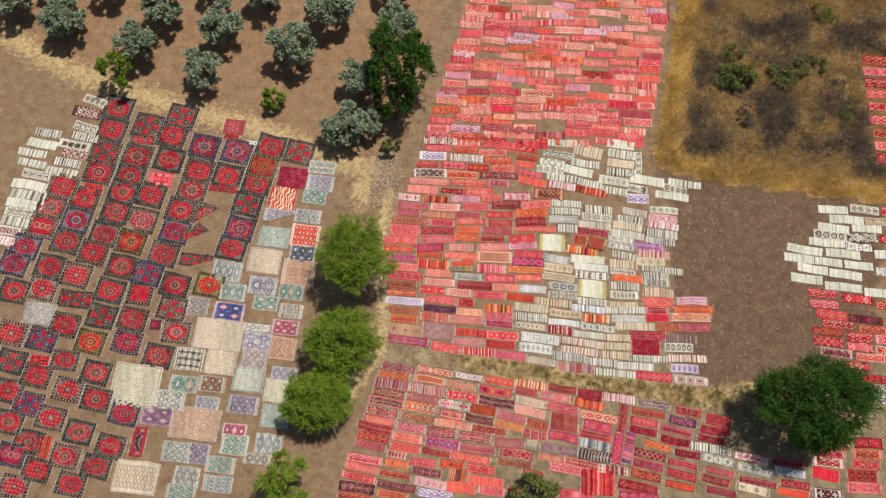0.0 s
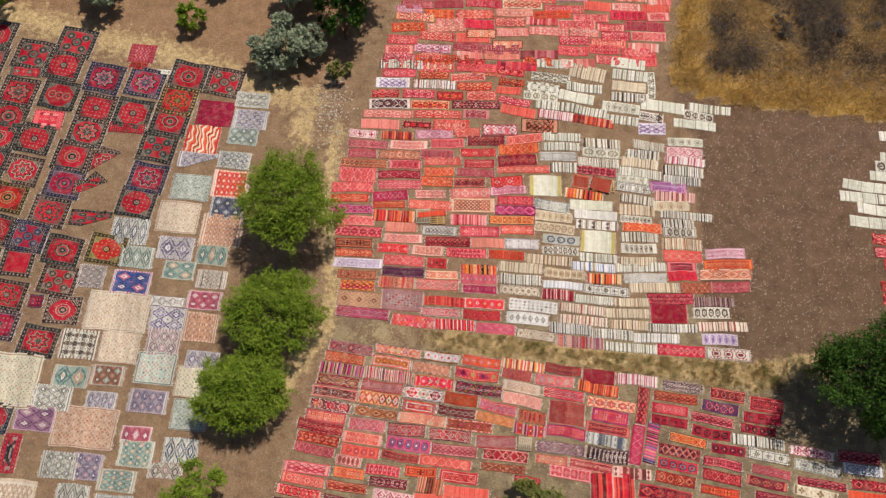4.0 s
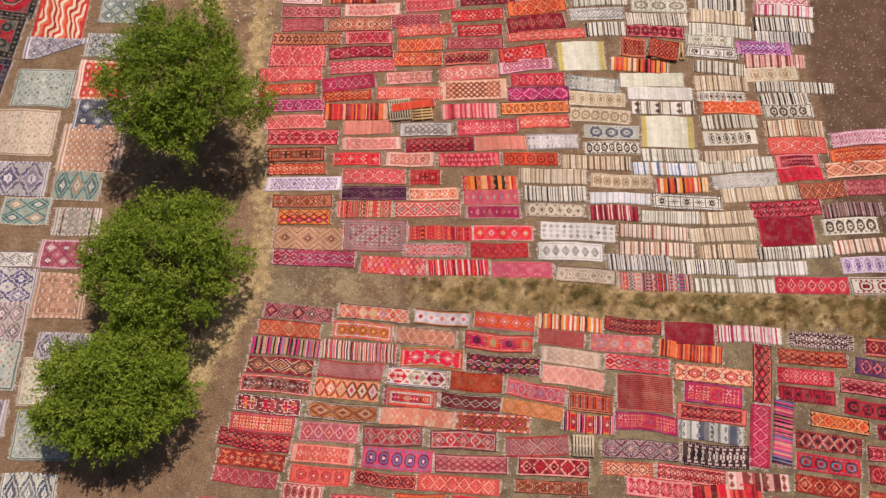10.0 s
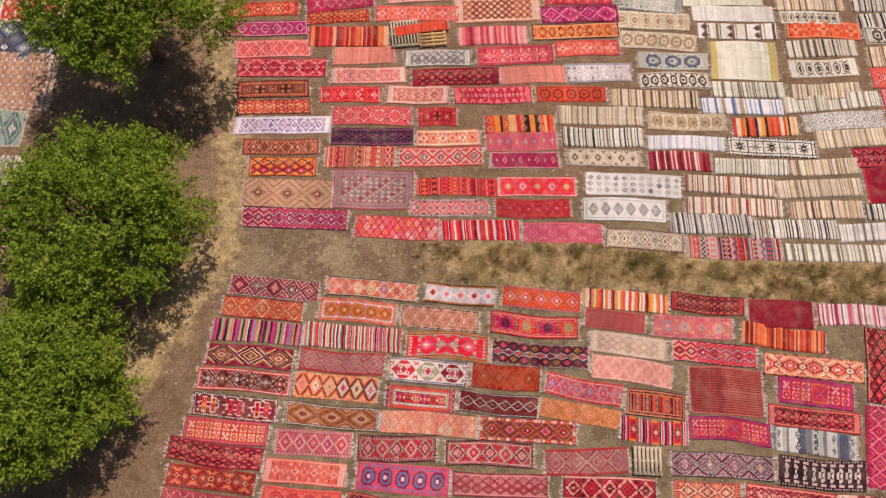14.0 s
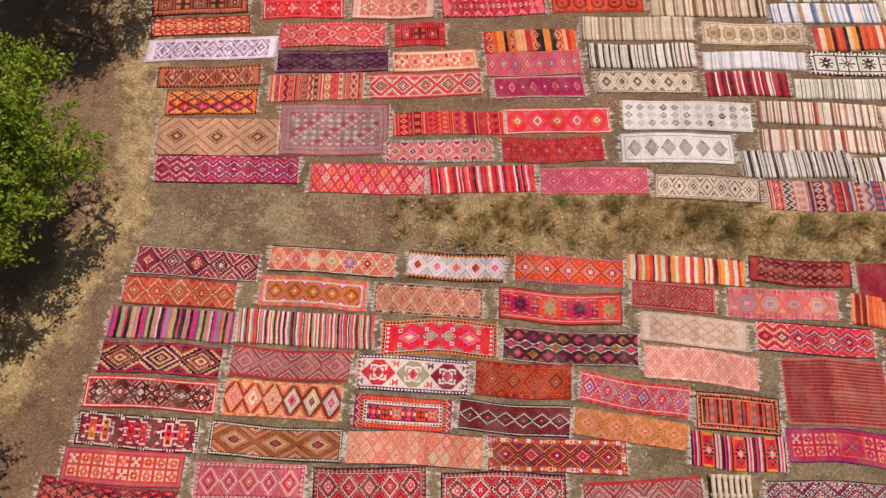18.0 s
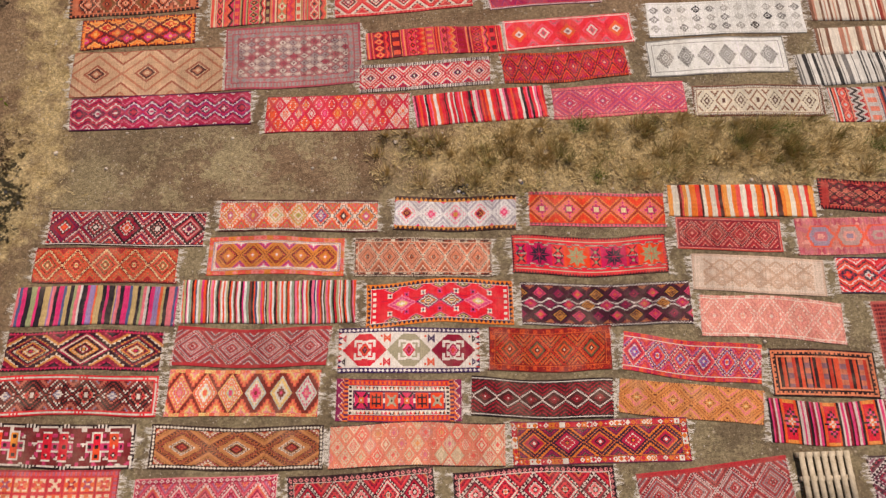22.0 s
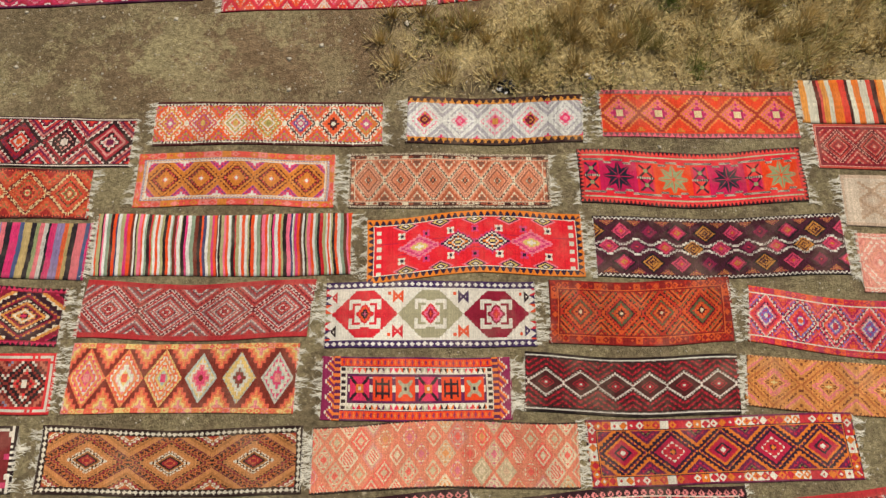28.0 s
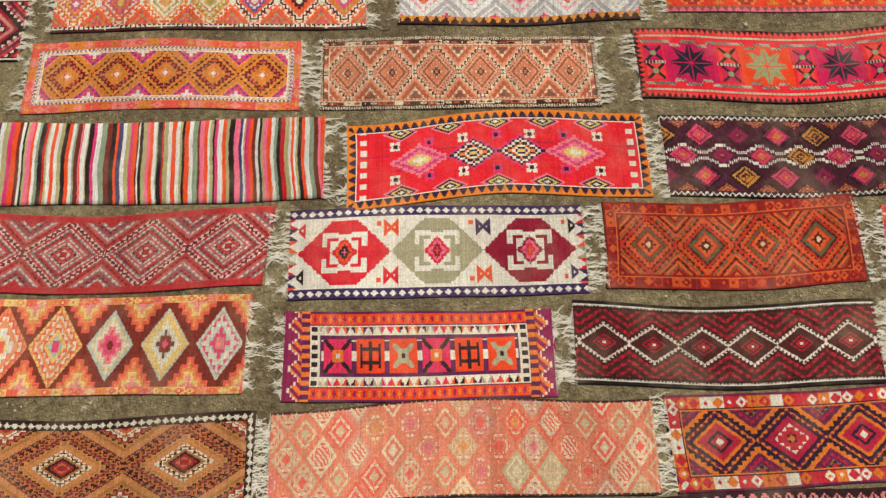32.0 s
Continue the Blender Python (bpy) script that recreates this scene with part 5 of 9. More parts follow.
def zigzag_weave(L, W, u, v, tones="d0323c 342440 ee6a34 8a4a7c ecdad2 c88a98 e8524c", lozenges=7):
    """Fine nested zigzags of red, orange, navy and white about a row of small lozenges, black long edges."""
    tri = lambda x: np.abs((x % 1) * 2 - 1)
    table = dyes(tones)
    sv = np.minimum(v, W - v)
    q = W / 40
    iu, iv = np.round(u / q) * q, np.abs(np.round((v - W / 2) / q) * q)
    P = L / lozenges
    z = iv / (W * 0.5) * 2.6 + tri(iu / P)
    k = np.floor(z * 5.2).astype(int) % 15
    warm = np.array([6, 4, 2, 0, 1, 6, 2, 4, 0, 2, 1, 0, 6, 4, 0])
    cool = np.array([0, 4, 1, 5, 6, 0, 3, 4, 1, 0, 6, 5, 0, 6, 0])
    idx = np.where(u < L * 0.28, warm[np.clip(k, 0, 14)], cool[np.clip(k, 0, 14)])
    heart = np.abs(((iu / P) % 1) - 0.5) * P / (P * 0.34) + iv / (W * 0.15)
    cell = np.floor(iu / P).astype(int)
    idx = np.where(heart < 1, np.where(heart < 0.4, np.array([2, 6, 4])[cell % 3], np.where(heart < 0.7, np.array([0, 4, 0])[cell % 3], 1)), idx)
    return np.where(sv < W * 0.045, 1, idx), table


def hook_weave(L, W, u, v, tones="c83464 7c2468 dc5444 e4b4b4 b42c50 8c4080 d87848", panel=True):
    """Two rows of hooked squares with small hearts inside a checked border; a plain star panel in the middle."""
    tri = lambda x: np.abs((x % 1) * 2 - 1)
    table = dyes(tones)
    su, sv = np.minimum(u, L - u), np.minimum(v, W - v)
    edge, along = np.minimum(su, sv), np.where(sv < su, u, v)
    q = W / 44
    iu, iv = np.round((u - W * 0.13) / q) * q, np.round((v - W * 0.13) / q) * q
    Q = W * 0.37
    n = max(3, round((L - W * 0.26) / Q))
    P = (L - W * 0.26) / n
    cell, row = np.floor(iu / P).astype(int), np.floor(iv / Q).astype(int)
    a, b = np.abs((iu % P) / P - 0.5) * 2, np.abs((iv % Q) / Q - 0.5) * 2
    m, diag = np.maximum(a, b), np.abs(a - b)
    h = (cell * 7 + row * 3) % 5
    ground = np.array([2, 0, 2, 4, 6])[h]
    idx = np.where(m > 0.86, 4, ground)
    idx = np.where((m > 0.52) & (m < 0.74) & (np.minimum(a, b) > 0.22), 3, idx)
    idx = np.where((diag < 0.2) & (m < 0.5), np.array([1, 6, 5, 3, 0])[h], idx)
    idx = np.where(m < 0.16, 3, idx)
    if panel:
        c = np.abs(u - L * 0.56) / (L * 0.11)
        w = np.abs(v - W / 2) / (W * 0.34)
        star = np.where(np.abs(c - w) < 0.07, 6, np.where(np.maximum(c, w) < 0.35, 5, np.where(np.maximum(c, w) > 0.88, 6, 0)))
        idx = np.where((c < 1) & (w < 1), star, idx)
    rim = np.where(edge < W * 0.04, 1, np.where(tri(along / (W * 0.1)) > 0.5, 5, 0))
    return np.where(edge < W * 0.13, rim, idx), table


def tan_weave(L, W, u, v):
    """Tan kilim with three small dark lozenges between soft wavy bands."""
    table = dyes("c8a27e 5c3a30 d4b08c b48864 a06c50")
    P = L / 3
    cu, iv = np.abs((u % P) - P / 2), np.abs(v - W / 2)
    d = cu / (P * 0.17) + iv / (W * 0.14)
    idx = np.array([0, 0, 3, 0, 0, 2, 4, 0])[np.floor(d * 2.6 + 3).astype(int) % 8]
    idx = np.where(d < 1, np.where(d < 0.35, 2, np.where(d < 0.62, 3, 1)), idx)
    return np.where(np.minimum(v, W - v) < W * 0.02, 4, idx), table


def old_weave(L, W, u, v):
    """Worn carpet of greyed rose with rows of small pale figures inside three narrow borders."""
    tri = lambda x: np.abs((x % 1) * 2 - 1)
    table = dyes("a88480 6c4850 b09a90 988c88 c4b4a6 a45c64")
    su, sv = np.minimum(u, L - u), np.minimum(v, W - v)
    edge, along = np.minimum(su, sv), np.where(sv < su, u, v)
    P, Q = L / 13, W / 9
    a, b = np.abs((u % P) / P - 0.5) * 2, np.abs((v % Q) / Q - 0.5) * 2
    h = (np.floor(u / P) * 3 + np.floor(v / Q) * 5).astype(int) % 4
    d = a + b
    idx = np.where(d < 0.3, 1, np.where(d < 0.75, np.array([3, 4, 5, 3])[h], np.where(d < 0.95, 1, np.where((d > 1.5) & (np.abs(a - b) < 0.3), 4, np.where(np.sin(u * 5) * np.sin(v * 7) > 0.2, 2, 0)))))
    k = edge / W
    rim = np.where(k < 0.02, 5, np.where(np.abs(k - 0.06) < 0.028, np.where(tri(along / (W * 0.05)) > 0.5, 3, 0), np.where(np.abs(k - 0.14) < 0.035, np.where(tri(along / (W * 0.11)) + np.abs(k - 0.14) / 0.035 < 1, 3, 0), 5)))
    return np.where(k < 0.19, rim, idx), table


def spot_weave(L, W, u, v):
    """White kilim with three rows of small stepped figures, mostly grey, some nearly black."""
    table = dyes("fcfff4 3c3c3c b4b4aa d8dace 8a8a84")
    P, Q, q = L / 11, W * 0.27, W / 40
    iu, iv = np.round(u / q) * q, np.round((v - W * 0.095) / q) * q
    i, j = np.floor(iu / P).astype(int), np.floor(iv / Q).astype(int)
    a, b = np.abs((iu % P) / P - 0.5) * 2, np.abs((iv % Q) / Q - 0.5) * 2
    h = (i * 7 + j * 5 + i * j * 3) % 9
    tone = np.array([2, 4, 3, 2, 1, 4, 2, 3, 4])[h]
    d = a * 1.3 + b * 1.1
    idx = np.where((d < 0.95) & ~((d > 0.3) & (d < 0.5)), tone, 0)
    sv = np.minimum(v, W - v)
    return np.where((sv < W * 0.095), np.where(np.abs(sv - W * 0.05) < W * 0.012, 3, 0), np.where((d < 0.95) & (j > 2), 0, idx)), table


def folk_weave(L, W, u, v, tones, bands, seed):
    """Cross bands, each with its own stripes, lozenges or zigzags."""
    tri = lambda x: np.abs((x % 1) * 2 - 1)
    table = dyes(tones)
    r = np.random.default_rng(seed)
    wide = r.uniform(0.6, 1.4, bands)
    cuts = np.r_[0, np.cumsum(wide) / wide.sum() * L]
    idx = np.zeros(u.shape, int)
    for k in range(bands):
        f = (u - cuts[k]) / (cuts[k + 1] - cuts[k])
        c = r.choice(len(table), 5, replace=False)
        rep = W / r.integers(3, 6)
        across = np.abs(f - 0.5) * 2
        kind = k % 4
        if kind == 0:
            val = c[np.clip((f * 6).astype(int), 0, 5) % 4]
        elif kind == 1:
            d = tri(v / rep) + across
            val = np.where(d < 0.4, c[0], np.where(d < 0.8, c[1], np.where(d < 1.1, c[2], c[3])))
        elif kind == 2:
            val = c[np.floor(f * 4 + tri(v / rep) * 1.6).astype(int) % 4]
        else:
            val = np.where(np.maximum(tri(v / rep), across * 0.8) < 0.5, c[0], c[1])
        val = np.where(across > 0.86, c[4], val)
        idx = np.where((f >= 0) & (f < 1), val, idx)
    return idx, table


OWN = {"star2": star_weave, "flor2": flower_weave, "plum": plum_weave, "chain2": chain_weave, "frame2": frame_weave, "wm": medallion_weave, "h18": pastel_weave, "h29": lambda L, W, u, v: pastel_weave(L, W, u, v, VIVID),
       "bar": bar_weave, "blk": block_weave, "band": banded_weave, "grid": grid_weave, "hex": hexagon_weave, "zig": zigzag_weave, "tan": tan_weave, "old": old_weave, "spot": spot_weave,
       "zig2": lambda L, W, u, v: zigzag_weave(L, W, u, v, "b02850 5a1c4c c84458 8c3c90 f0e0dc d0889c c03c70", 10),
       "folk1": lambda L, W, u, v: folk_weave(L, W, u, v, "d82c38 6a1428 e8643c b01c48 d8506c e89a58 a82030", 17, 1),
       "folk2": lambda L, W, u, v: folk_weave(L, W, u, v, "dc5c50 4c2428 e8845c c84464 dcc8a4 a89464 e06850", 15, 2),
       "folk3": lambda L, W, u, v: folk_weave(L, W, u, v, "d8d0c4 2c2428 dc5c48 345880 e8a080 c8c0b8 b43c40", 13, 3),
       "hook": hook_weave,
       "hook2": lambda L, W, u, v: hook_weave(L, W, u, v, "d8685c a03c44 e8844c ecc8a8 c84c50 b47084 e29a68", False)}


def near_weave(style, L, W, u, v, rng):
    if style in OWN:
        return OWN[style](L, W, u, v)
    if style in HERO:
        return hero_weave(style, L, W, u, v)
    return stripe_weave(style, L, u, v, rng)


NEAR = set(HERO) | set(STRIPES) | set(OWN)


def rug_arrays(L, W, style, pal, count, cell, seed, fold=None):
    """Corners, faces and colours of one piece, lying slightly wavy, with its thickness."""
    rng = np.random.default_rng(seed)
    nu, nv = max(4, int(round(L / cell))), max(3, int(round(W / cell)))
    if style in STRIPES or style in ("str", "ws"):
        nu, nv = int(L / (cell * 0.55 if cell < 0.04 else 0.03)), max(3, int(W / (0.05 if cell < 0.02 else 0.1)))
    u, v = np.meshgrid((np.arange(nu) + 0.5) * L / nu, (np.arange(nv) + 0.5) * W / nv, indexing="ij")
    table = PALETTES[pal]
    if style in NEAR:
        idx, table = near_weave(style, L, W, u, v, rng)
    elif style in FIELD_STYLES:
        idx = field_weave(style, L, W, u, v, count, rng)
    else:
        idx = weave(style, L, W, u, v, count, rng, pal in PALE)
    tint = table[idx] * 0.87 + 0.011
    fade = 1 + 0.10 * np.sin(u * rng.uniform(0.8, 2.2) + rng.uniform(0, 6)) + 0.05 * np.sin(u * 7.1 + v * 2 + rng.uniform(0, 6)) + rng.normal(0, 0.09 if cell < 0.02 else 0.06, u.shape)
    strand = 1 + rng.normal(0, 0.07, (nu, 1)) + rng.normal(0, 0.03, (1, nv))
    tint = np.clip(tint * (fade * strand * rng.uniform(0.92, 1.08))[..., None], 0.003, 0.76)
    a, b = np.meshgrid(np.linspace(0, L, nu + 1), np.linspace(0, W, nv + 1), indexing="ij")
    w = rng.uniform(0, 6.28, 8)
    bow = rng.normal(0, 0.018)
    x = a - L / 2 + 0.012 * np.sin(b * 4 + w[0]) + rng.normal(0, 0.03) * (b / W - 0.5)
    y = (b - W / 2) * (1 + 0.018 * np.sin(a * 2.1 + w[1]) + 0.006 * np.sin(a * 5.3 + w[2])) + bow * np.cos(a / L * 6.28) + 0.012 * np.sin(a * 1.7 + w[3])
    lift = 0.5 + 0.25 * np.sin(a * 4.2 + b * 1.5 + w[4]) + 0.25 * np.sin(a * 9.5 - b * 4 + w[5]) * np.sin(b * 5 + w[6])
    z = 0.003 + 0.006 * rng.random() + 0.012 * lift
    if fold:
        # a corner turned under along a slanting crease
        px, py, way = fold
        nx, ny = way * W / math.hypot(L, W), -L / math.hypot(L, W)
        over = np.maximum((x - px * L) * nx + (y - py * W) * ny, 0)
        x, y, z = x - 2 * over * nx, y - 2 * over * ny, np.where(over > 0, 0.002, z + 0.012)
    top = np.stack([x, y, z], -1).reshape(-1, 3)
    ids = np.arange((nu + 1) * (nv + 1)).reshape(nu + 1, nv + 1)
    quads = np.stack([ids[:-1, :-1], ids[1:, :-1], ids[1:, 1:], ids[:-1, 1:]], -1).reshape(-1, 4)
    rim = np.concatenate([ids[:-1, 0], ids[-1, :-1], ids[:0:-1, -1], ids[0, :0:-1]])
    low = top[rim] * (1, 1, 0) + (0, 0, -0.014)
    base = len(top) + np.arange(len(rim))
    skirt = np.stack([np.roll(rim, -1), rim, base, np.roll(base, -1)], -1)
    # the skirt repeats the rim colours, darkened to 0.85 of the top
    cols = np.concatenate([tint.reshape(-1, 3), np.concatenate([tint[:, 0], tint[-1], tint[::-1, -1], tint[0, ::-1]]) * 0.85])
    return np.concatenate([top, low]), np.concatenate([quads, skirt]), cols


WORDS = {
    "r": "bright red", "m": "dark maroon", "o": "orange and red", "R": "rust red", "c": "faded coral", "p": "rose pink", "pe": "peach and red",
    "F": "faded red", "b": "beige and cream", "bp": "pale salmon pink", "my": "maroon and gold", "pu": "crimson and lilac", "wd": "dark red and white",
    "oc": "ochre orange", "br": "brown and rust", "rw": "red and white", "rk": "dark red", "om": "orange, black and cream", "pm": "pink, black and violet",
    "wm": "white, orange and violet", "or": "orange", "w": "off-white", "wk": "white and black", "wr": "white and crimson", "k": "black and red", "u": "purple",
    "ub": "purple, red and blue", "pb3": "rose pink and blue", "rb": "red and blue", "g": "grey and white", "ww": "plain white", "wb": "white and blue",
    "li": "lilac and white", "M": "magenta", "t": "tan and brown", "rg": "greyed rose", "ok": "orange and black", "uk": "dark aubergine", "pw": "pale pink and white",
    "rm": "red and pink", "y": "cream and yellow", "D": "red and black", "Dp": "crimson and navy", "Dw": "red and cream", "Dg": "red and olive",
    "Db": "red and dark blue", "bl": "pale blue", "ck": "coral pink", "rp": "rose red", "cr": "dark crimson", "m2": "deep red", "li2": "dusty rose", "mv": "mauve pink", "mg": "magenta and pink", "sm": "pale salmon",
    "gy": "stone grey", "og": "brick red and orange", "rg2": "vivid red and yellow", "wn": "cream and brown", "vi": "violet", "pk": "pink and brown", "bn": "beige and brown", "wp": "white and pink",
    "gs": "grey and black", "gb": "pale grey and blue", "tn": "tan and orange", "rw2": "dark red and white", "zm": "orange and navy", "bs": "pale sand", "hp": "hot pink", "up": "dark plum", "rw3": "red and white", "cd": "dark crimson", "gw": "greyish white", "lv": "pale lilac",
    "gt": "grey green", "fm": "red and cream", "co": "coral and white", "nb": "slate grey and white", "so": "salmon and cream", "bd": "deep blue and pink", "wx": "white and brown", "lw": "white and purple",
    "rs": "dusty rose", "gp": "grey and pink", "cm": "cream pastel", "ro": "rust and grey", "tf": "pale teal and coral", "pr": "faded plum", "lg": "lilac grey", "mk": "dark maroon and grey", "pb2": "cream and salmon", "te": "pale teal", "gr": "grey green", "sp": "pale salmon", "gl": "pale grey lilac",
}
SHAPES = {
    "dia": "with a row of stepped diamonds", "dib": "with framed concentric diamonds", "dia3": "with three small dark diamonds", "lat": "with a lattice of small diamonds",
    "zig": "with zigzag bands", "str": "with cross stripes", "ikat": "with stripes and small motifs", "flor": "with flower-like motifs", "star": "with eight-pointed stars",
    "pan": "with framed panels", "blk": "with hooked square blocks", "chain": "with a chain of dotted diamonds", "bar": "with dark upright bars", "dots": "with a row of small medallions",
    "pl": "nearly plain", "dx": "with a row of outlined diamonds", "zz": "with nested zigzag lines", "d2": "with two rows of small diamonds", "lt": "with a crossed lattice", "fl": "with small flower motifs",
    "gd": "with rows of large diamonds", "ov": "with a faded allover pattern", "fm": "with flame-like streaks", "ws": "with even cross stripes", "gm": "with a row of medallions", "cream": "with coloured end bands", "wm": "with three large hooked medallions", "band": "with cross bands and lozenges", "grid": "with a fine dark grid", "med": "with a central medallion", "frame": "with a broad frame",
    "star2": "with four eight-pointed stars", "flor2": "with flower-like motifs", "plum": "with rows of small lozenges", "chain2": "with a chain of white saw-edged diamonds",
    "frame2": "with nested frames and figured boxes", "s1": "with many narrow cross stripes", "s2": "with broad cross stripes", "s3": "with broad cross stripes", "s4": "with narrow cross stripes", "h2": "with zigzags and small diamonds",
    "h18": "with a faint lattice of diamonds", "h17": "with three large diamonds",
    "tan": "with three small dark lozenges", "old": "with worn rows of small figures", "spot": "with rows of small grey figures", "zig2": "with nested zigzag lines",
    "folk1": "with figured cross bands", "folk2": "with figured cross bands", "folk3": "with figured cross bands",
    "hex": "with four outlined hexagons", "hook": "with hooked squares and a star panel", "hook2": "with rows of hooked squares", "h35": "with large checked diamonds",
}

RUGS = []          # rectangles that are taken: x, y, half length, half width, cos, sin
FAR = []           # pieces of the joined far rugs
SEED = [100]


def fringe(width, seed, parent, end, half, pitch=0.012):
    """Warp ends: bunched, curled strands of uneven length, thin in places, lying tangled on the soil."""
    rng = np.random.default_rng(seed)
    k = max(6, int(width / pitch))
    y = np.linspace(-width / 2, width / 2, k) + rng.normal(0, 0.006, k)
    knots = rng.uniform(-width / 2, width / 2, max(3, int(width / 0.055)))
    pull = knots[np.abs(y[:, None] - knots[None]).argmin(1)] - y
    ln = rng.uniform(0.03, 0.13, k) * (1 + 0.55 * np.sin(y * rng.uniform(5, 12) + seed)) * np.where(rng.random(k) < 0.15, 0.4, 1.0)
    tip = pull * 0.7 + rng.normal(0, 0.03, k)
    mid = pull * 0.8 + rng.normal(0, 0.008, k)
    curl = mid + (tip - mid) * 0.45 + rng.normal(0, 0.016, k)
    t = 0.0036 * (pitch / 0.012) ** 0.5 * rng.uniform(0.7, 1.3, k)
    h = rng.uniform(0.010, 0.020, k)
    v = np.stack([np.stack([np.full(k, f) * ln - (0.012 if f == 0 else 0), y + off + s * t * w, h * z], -1)
                  for f, off, w, z in ((0, y * 0, 1, 1), (0.35, mid, 1.2, 0.9), (0.75, curl, 1.1, 0.5), (1.0, tip, 0.5, 0.1)) for s in (-1, 1)], 1).reshape(-1, 3)
    n8 = (np.arange(k) * 8)[:, None]
    own = (np.array([[0, 2, 3, 1], [2, 4, 5, 3], [4, 6, 7, 5]])[None] + n8[:, :, None]).reshape(-1, 4)
    q = np.concatenate([own, np.array([[0, 1, 8, 9]]) + n8[:-1]])
    ob = part("fringe", mesh_from("fringe", v, q, [YARN]), parent, "off-white knotted wool fringe")
    ob.matrix_basis = pose(half, 0, 0) if end > 0 else pose(-half, 0, 0, 0, 0, 180)


def rug(x, y, L, W, turn, what, cell=0.046, ends=False, far=False, small=False, group="kilims on the field", name="kilim", mat=None, on="soil", lift=0.0, fold=None):
    style, pal, count = what.split()
    SEED[0] += 1
    a = radians(turn)
    RUGS.append((x, y, L / 2 + 0.1, W / 2 + 0.05, math.cos(a), math.sin(a)))
    v, q, c = rug_arrays(L, W, style, pal, int(count), cell, SEED[0], fold)
    if far:
        rot = np.array([[math.cos(a), math.sin(a), 0], [-math.sin(a), math.cos(a), 0], [0, 0, 1]])
        FAR.append((v @ rot + (x, y, 0), q, c))
        return None
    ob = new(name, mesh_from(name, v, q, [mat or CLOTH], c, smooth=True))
    ob.matrix_world = pose(x, y, lift, 0, 0, turn)
    noun = "kilim" if name == "kilim" else "knotted carpet"
    if name == "kilim" and (style in STRIPES or style in ("ws", "str", "ikat", "band")):
        ob.name = ob.data.name = "striped_kilim"
    elif name == "kilim" and style in ("pl", "cream"):
        ob.name = ob.data.name = "plain_kilim"
    label = f"{WORDS[pal]} {noun} " + SHAPES.get(style, SHAPES["dia"]) + f" on {on}"
    if fold:
        label = f"{WORDS[pal]} {noun} with one corner folded under on {on}"
    if len(label.split()) > 12:
        label = label.replace(f" on {on}", "").replace("flower-like ", "")
    tagged(ob, label, "rug", group)
    for e in (1, -1) if not fold and not small else ():
        fringe(W * 0.97, SEED[0] * 2 + e, ob, e, L / 2, 0.008 if cell < 0.02 else 0.012 if ends else 0.028)
    return ob



# ---- kilims of the front field: x, y, length, width, turn, weave ----
rug(-4.47, 3.10, 3.47, 0.84, -10.7, "h22 m 4", 0.018, True)
rug(-0.69, 2.73, 3.53, 0.75, -10.2, "h1 o 5", 0.018, True)
rug(2.75, 2.17, 2.72, 0.82, -10.0, "h2 w 4", 0.018, True)
rug(5.89, 1.71, 3.04, 0.81, -10.5, "h3 o 5", 0.0115, True)
rug(9.14, 1.35, 3.30, 0.77, -10.5, "s3 om 24", 0.018, True)
rug(-4.96, 2.31, 3.13, 0.81, -10.7, "h25 R 5", 0.018, True)
rug(-1.28, 1.88, 2.98, 0.87, -10.0, "h4 o 5", 0.0115, True)
rug(1.88, 1.29, 3.02, 0.89, -10.2, "h5 t 4", 0.0115, True)
rug(5.47, 0.69, 3.40, 0.89, -9.7, "star2 r 4", 0.0115, True)
rug(8.62, 0.63, 2.32, 0.76, -11.4, "h36 R 4", 0.0115, True)
rug(-5.18, 1.43, 3.47, 0.86, -9.7, "s2 pm 26", 0.018, True)
rug(-1.54, 0.87, 3.73, 0.94, -9.9, "s1 wm 34", 0.0115, True)
rug(2.06, 0.22, 3.14, 0.96, -8.5, "flor2 r 4", 0.0115, True)
rug(5.56, -0.44, 3.65, 0.93, -9.7, "plum u 7", 0.0115, True)
rug(8.97, -0.38, 2.88, 0.83, -13.0, "d2 bs 6", 0.018, True)
rug(-5.45, 0.50, 3.28, 0.83, -10.2, "h23 my 4", 0.018, True)
rug(-1.99, -0.04, 3.25, 0.82, -10.2, "h11 F 4", 0.0115, True)
rug(1.25, -0.68, 2.96, 0.95, -9.5, "wm w 3", 0.0115, True)
rug(4.16, -1.17, 2.57, 0.92, -9.4, "h13 R 3", 0.0115, True)
rug(8.94, -1.35, 3.02, 0.90, -14.0, "h31 bp 4", 0.018, True)
rug(7.02, -1.89, 2.88, 0.82, -16.3, "h20 pu 5", 0.018, True)
rug(-5.70, -0.40, 3.51, 0.82, -9.7, "h24 wd 5", 0.036, True)
rug(-2.24, -0.96, 3.12, 0.94, -10.2, "h14 pe 5", 0.0115, True)
rug(0.88, -1.66, 2.58, 0.85, -10.3, "frame2 o 4", 0.0115, True)
rug(3.77, -2.13, 2.91, 0.80, -11.2, "chain2 m 6", 0.0115, True)
rug(6.75, -2.73, 2.96, 0.70, -15.4, "h21 oc 4", 0.018, True)
rug(9.62, -2.66, 2.19, 0.98, -11.7, "bar o 6", 0.036, True)
rug(-6.03, -1.35, 3.18, 0.86, -10.6, "blk r 4", 0.036, True)
rug(-2.46, -2.02, 3.47, 0.85, -10.3, "h17 br 3", 0.0115, True)
rug(1.11, -2.59, 3.52, 0.85, -9.0, "h18 c 6", 0.0115, True)
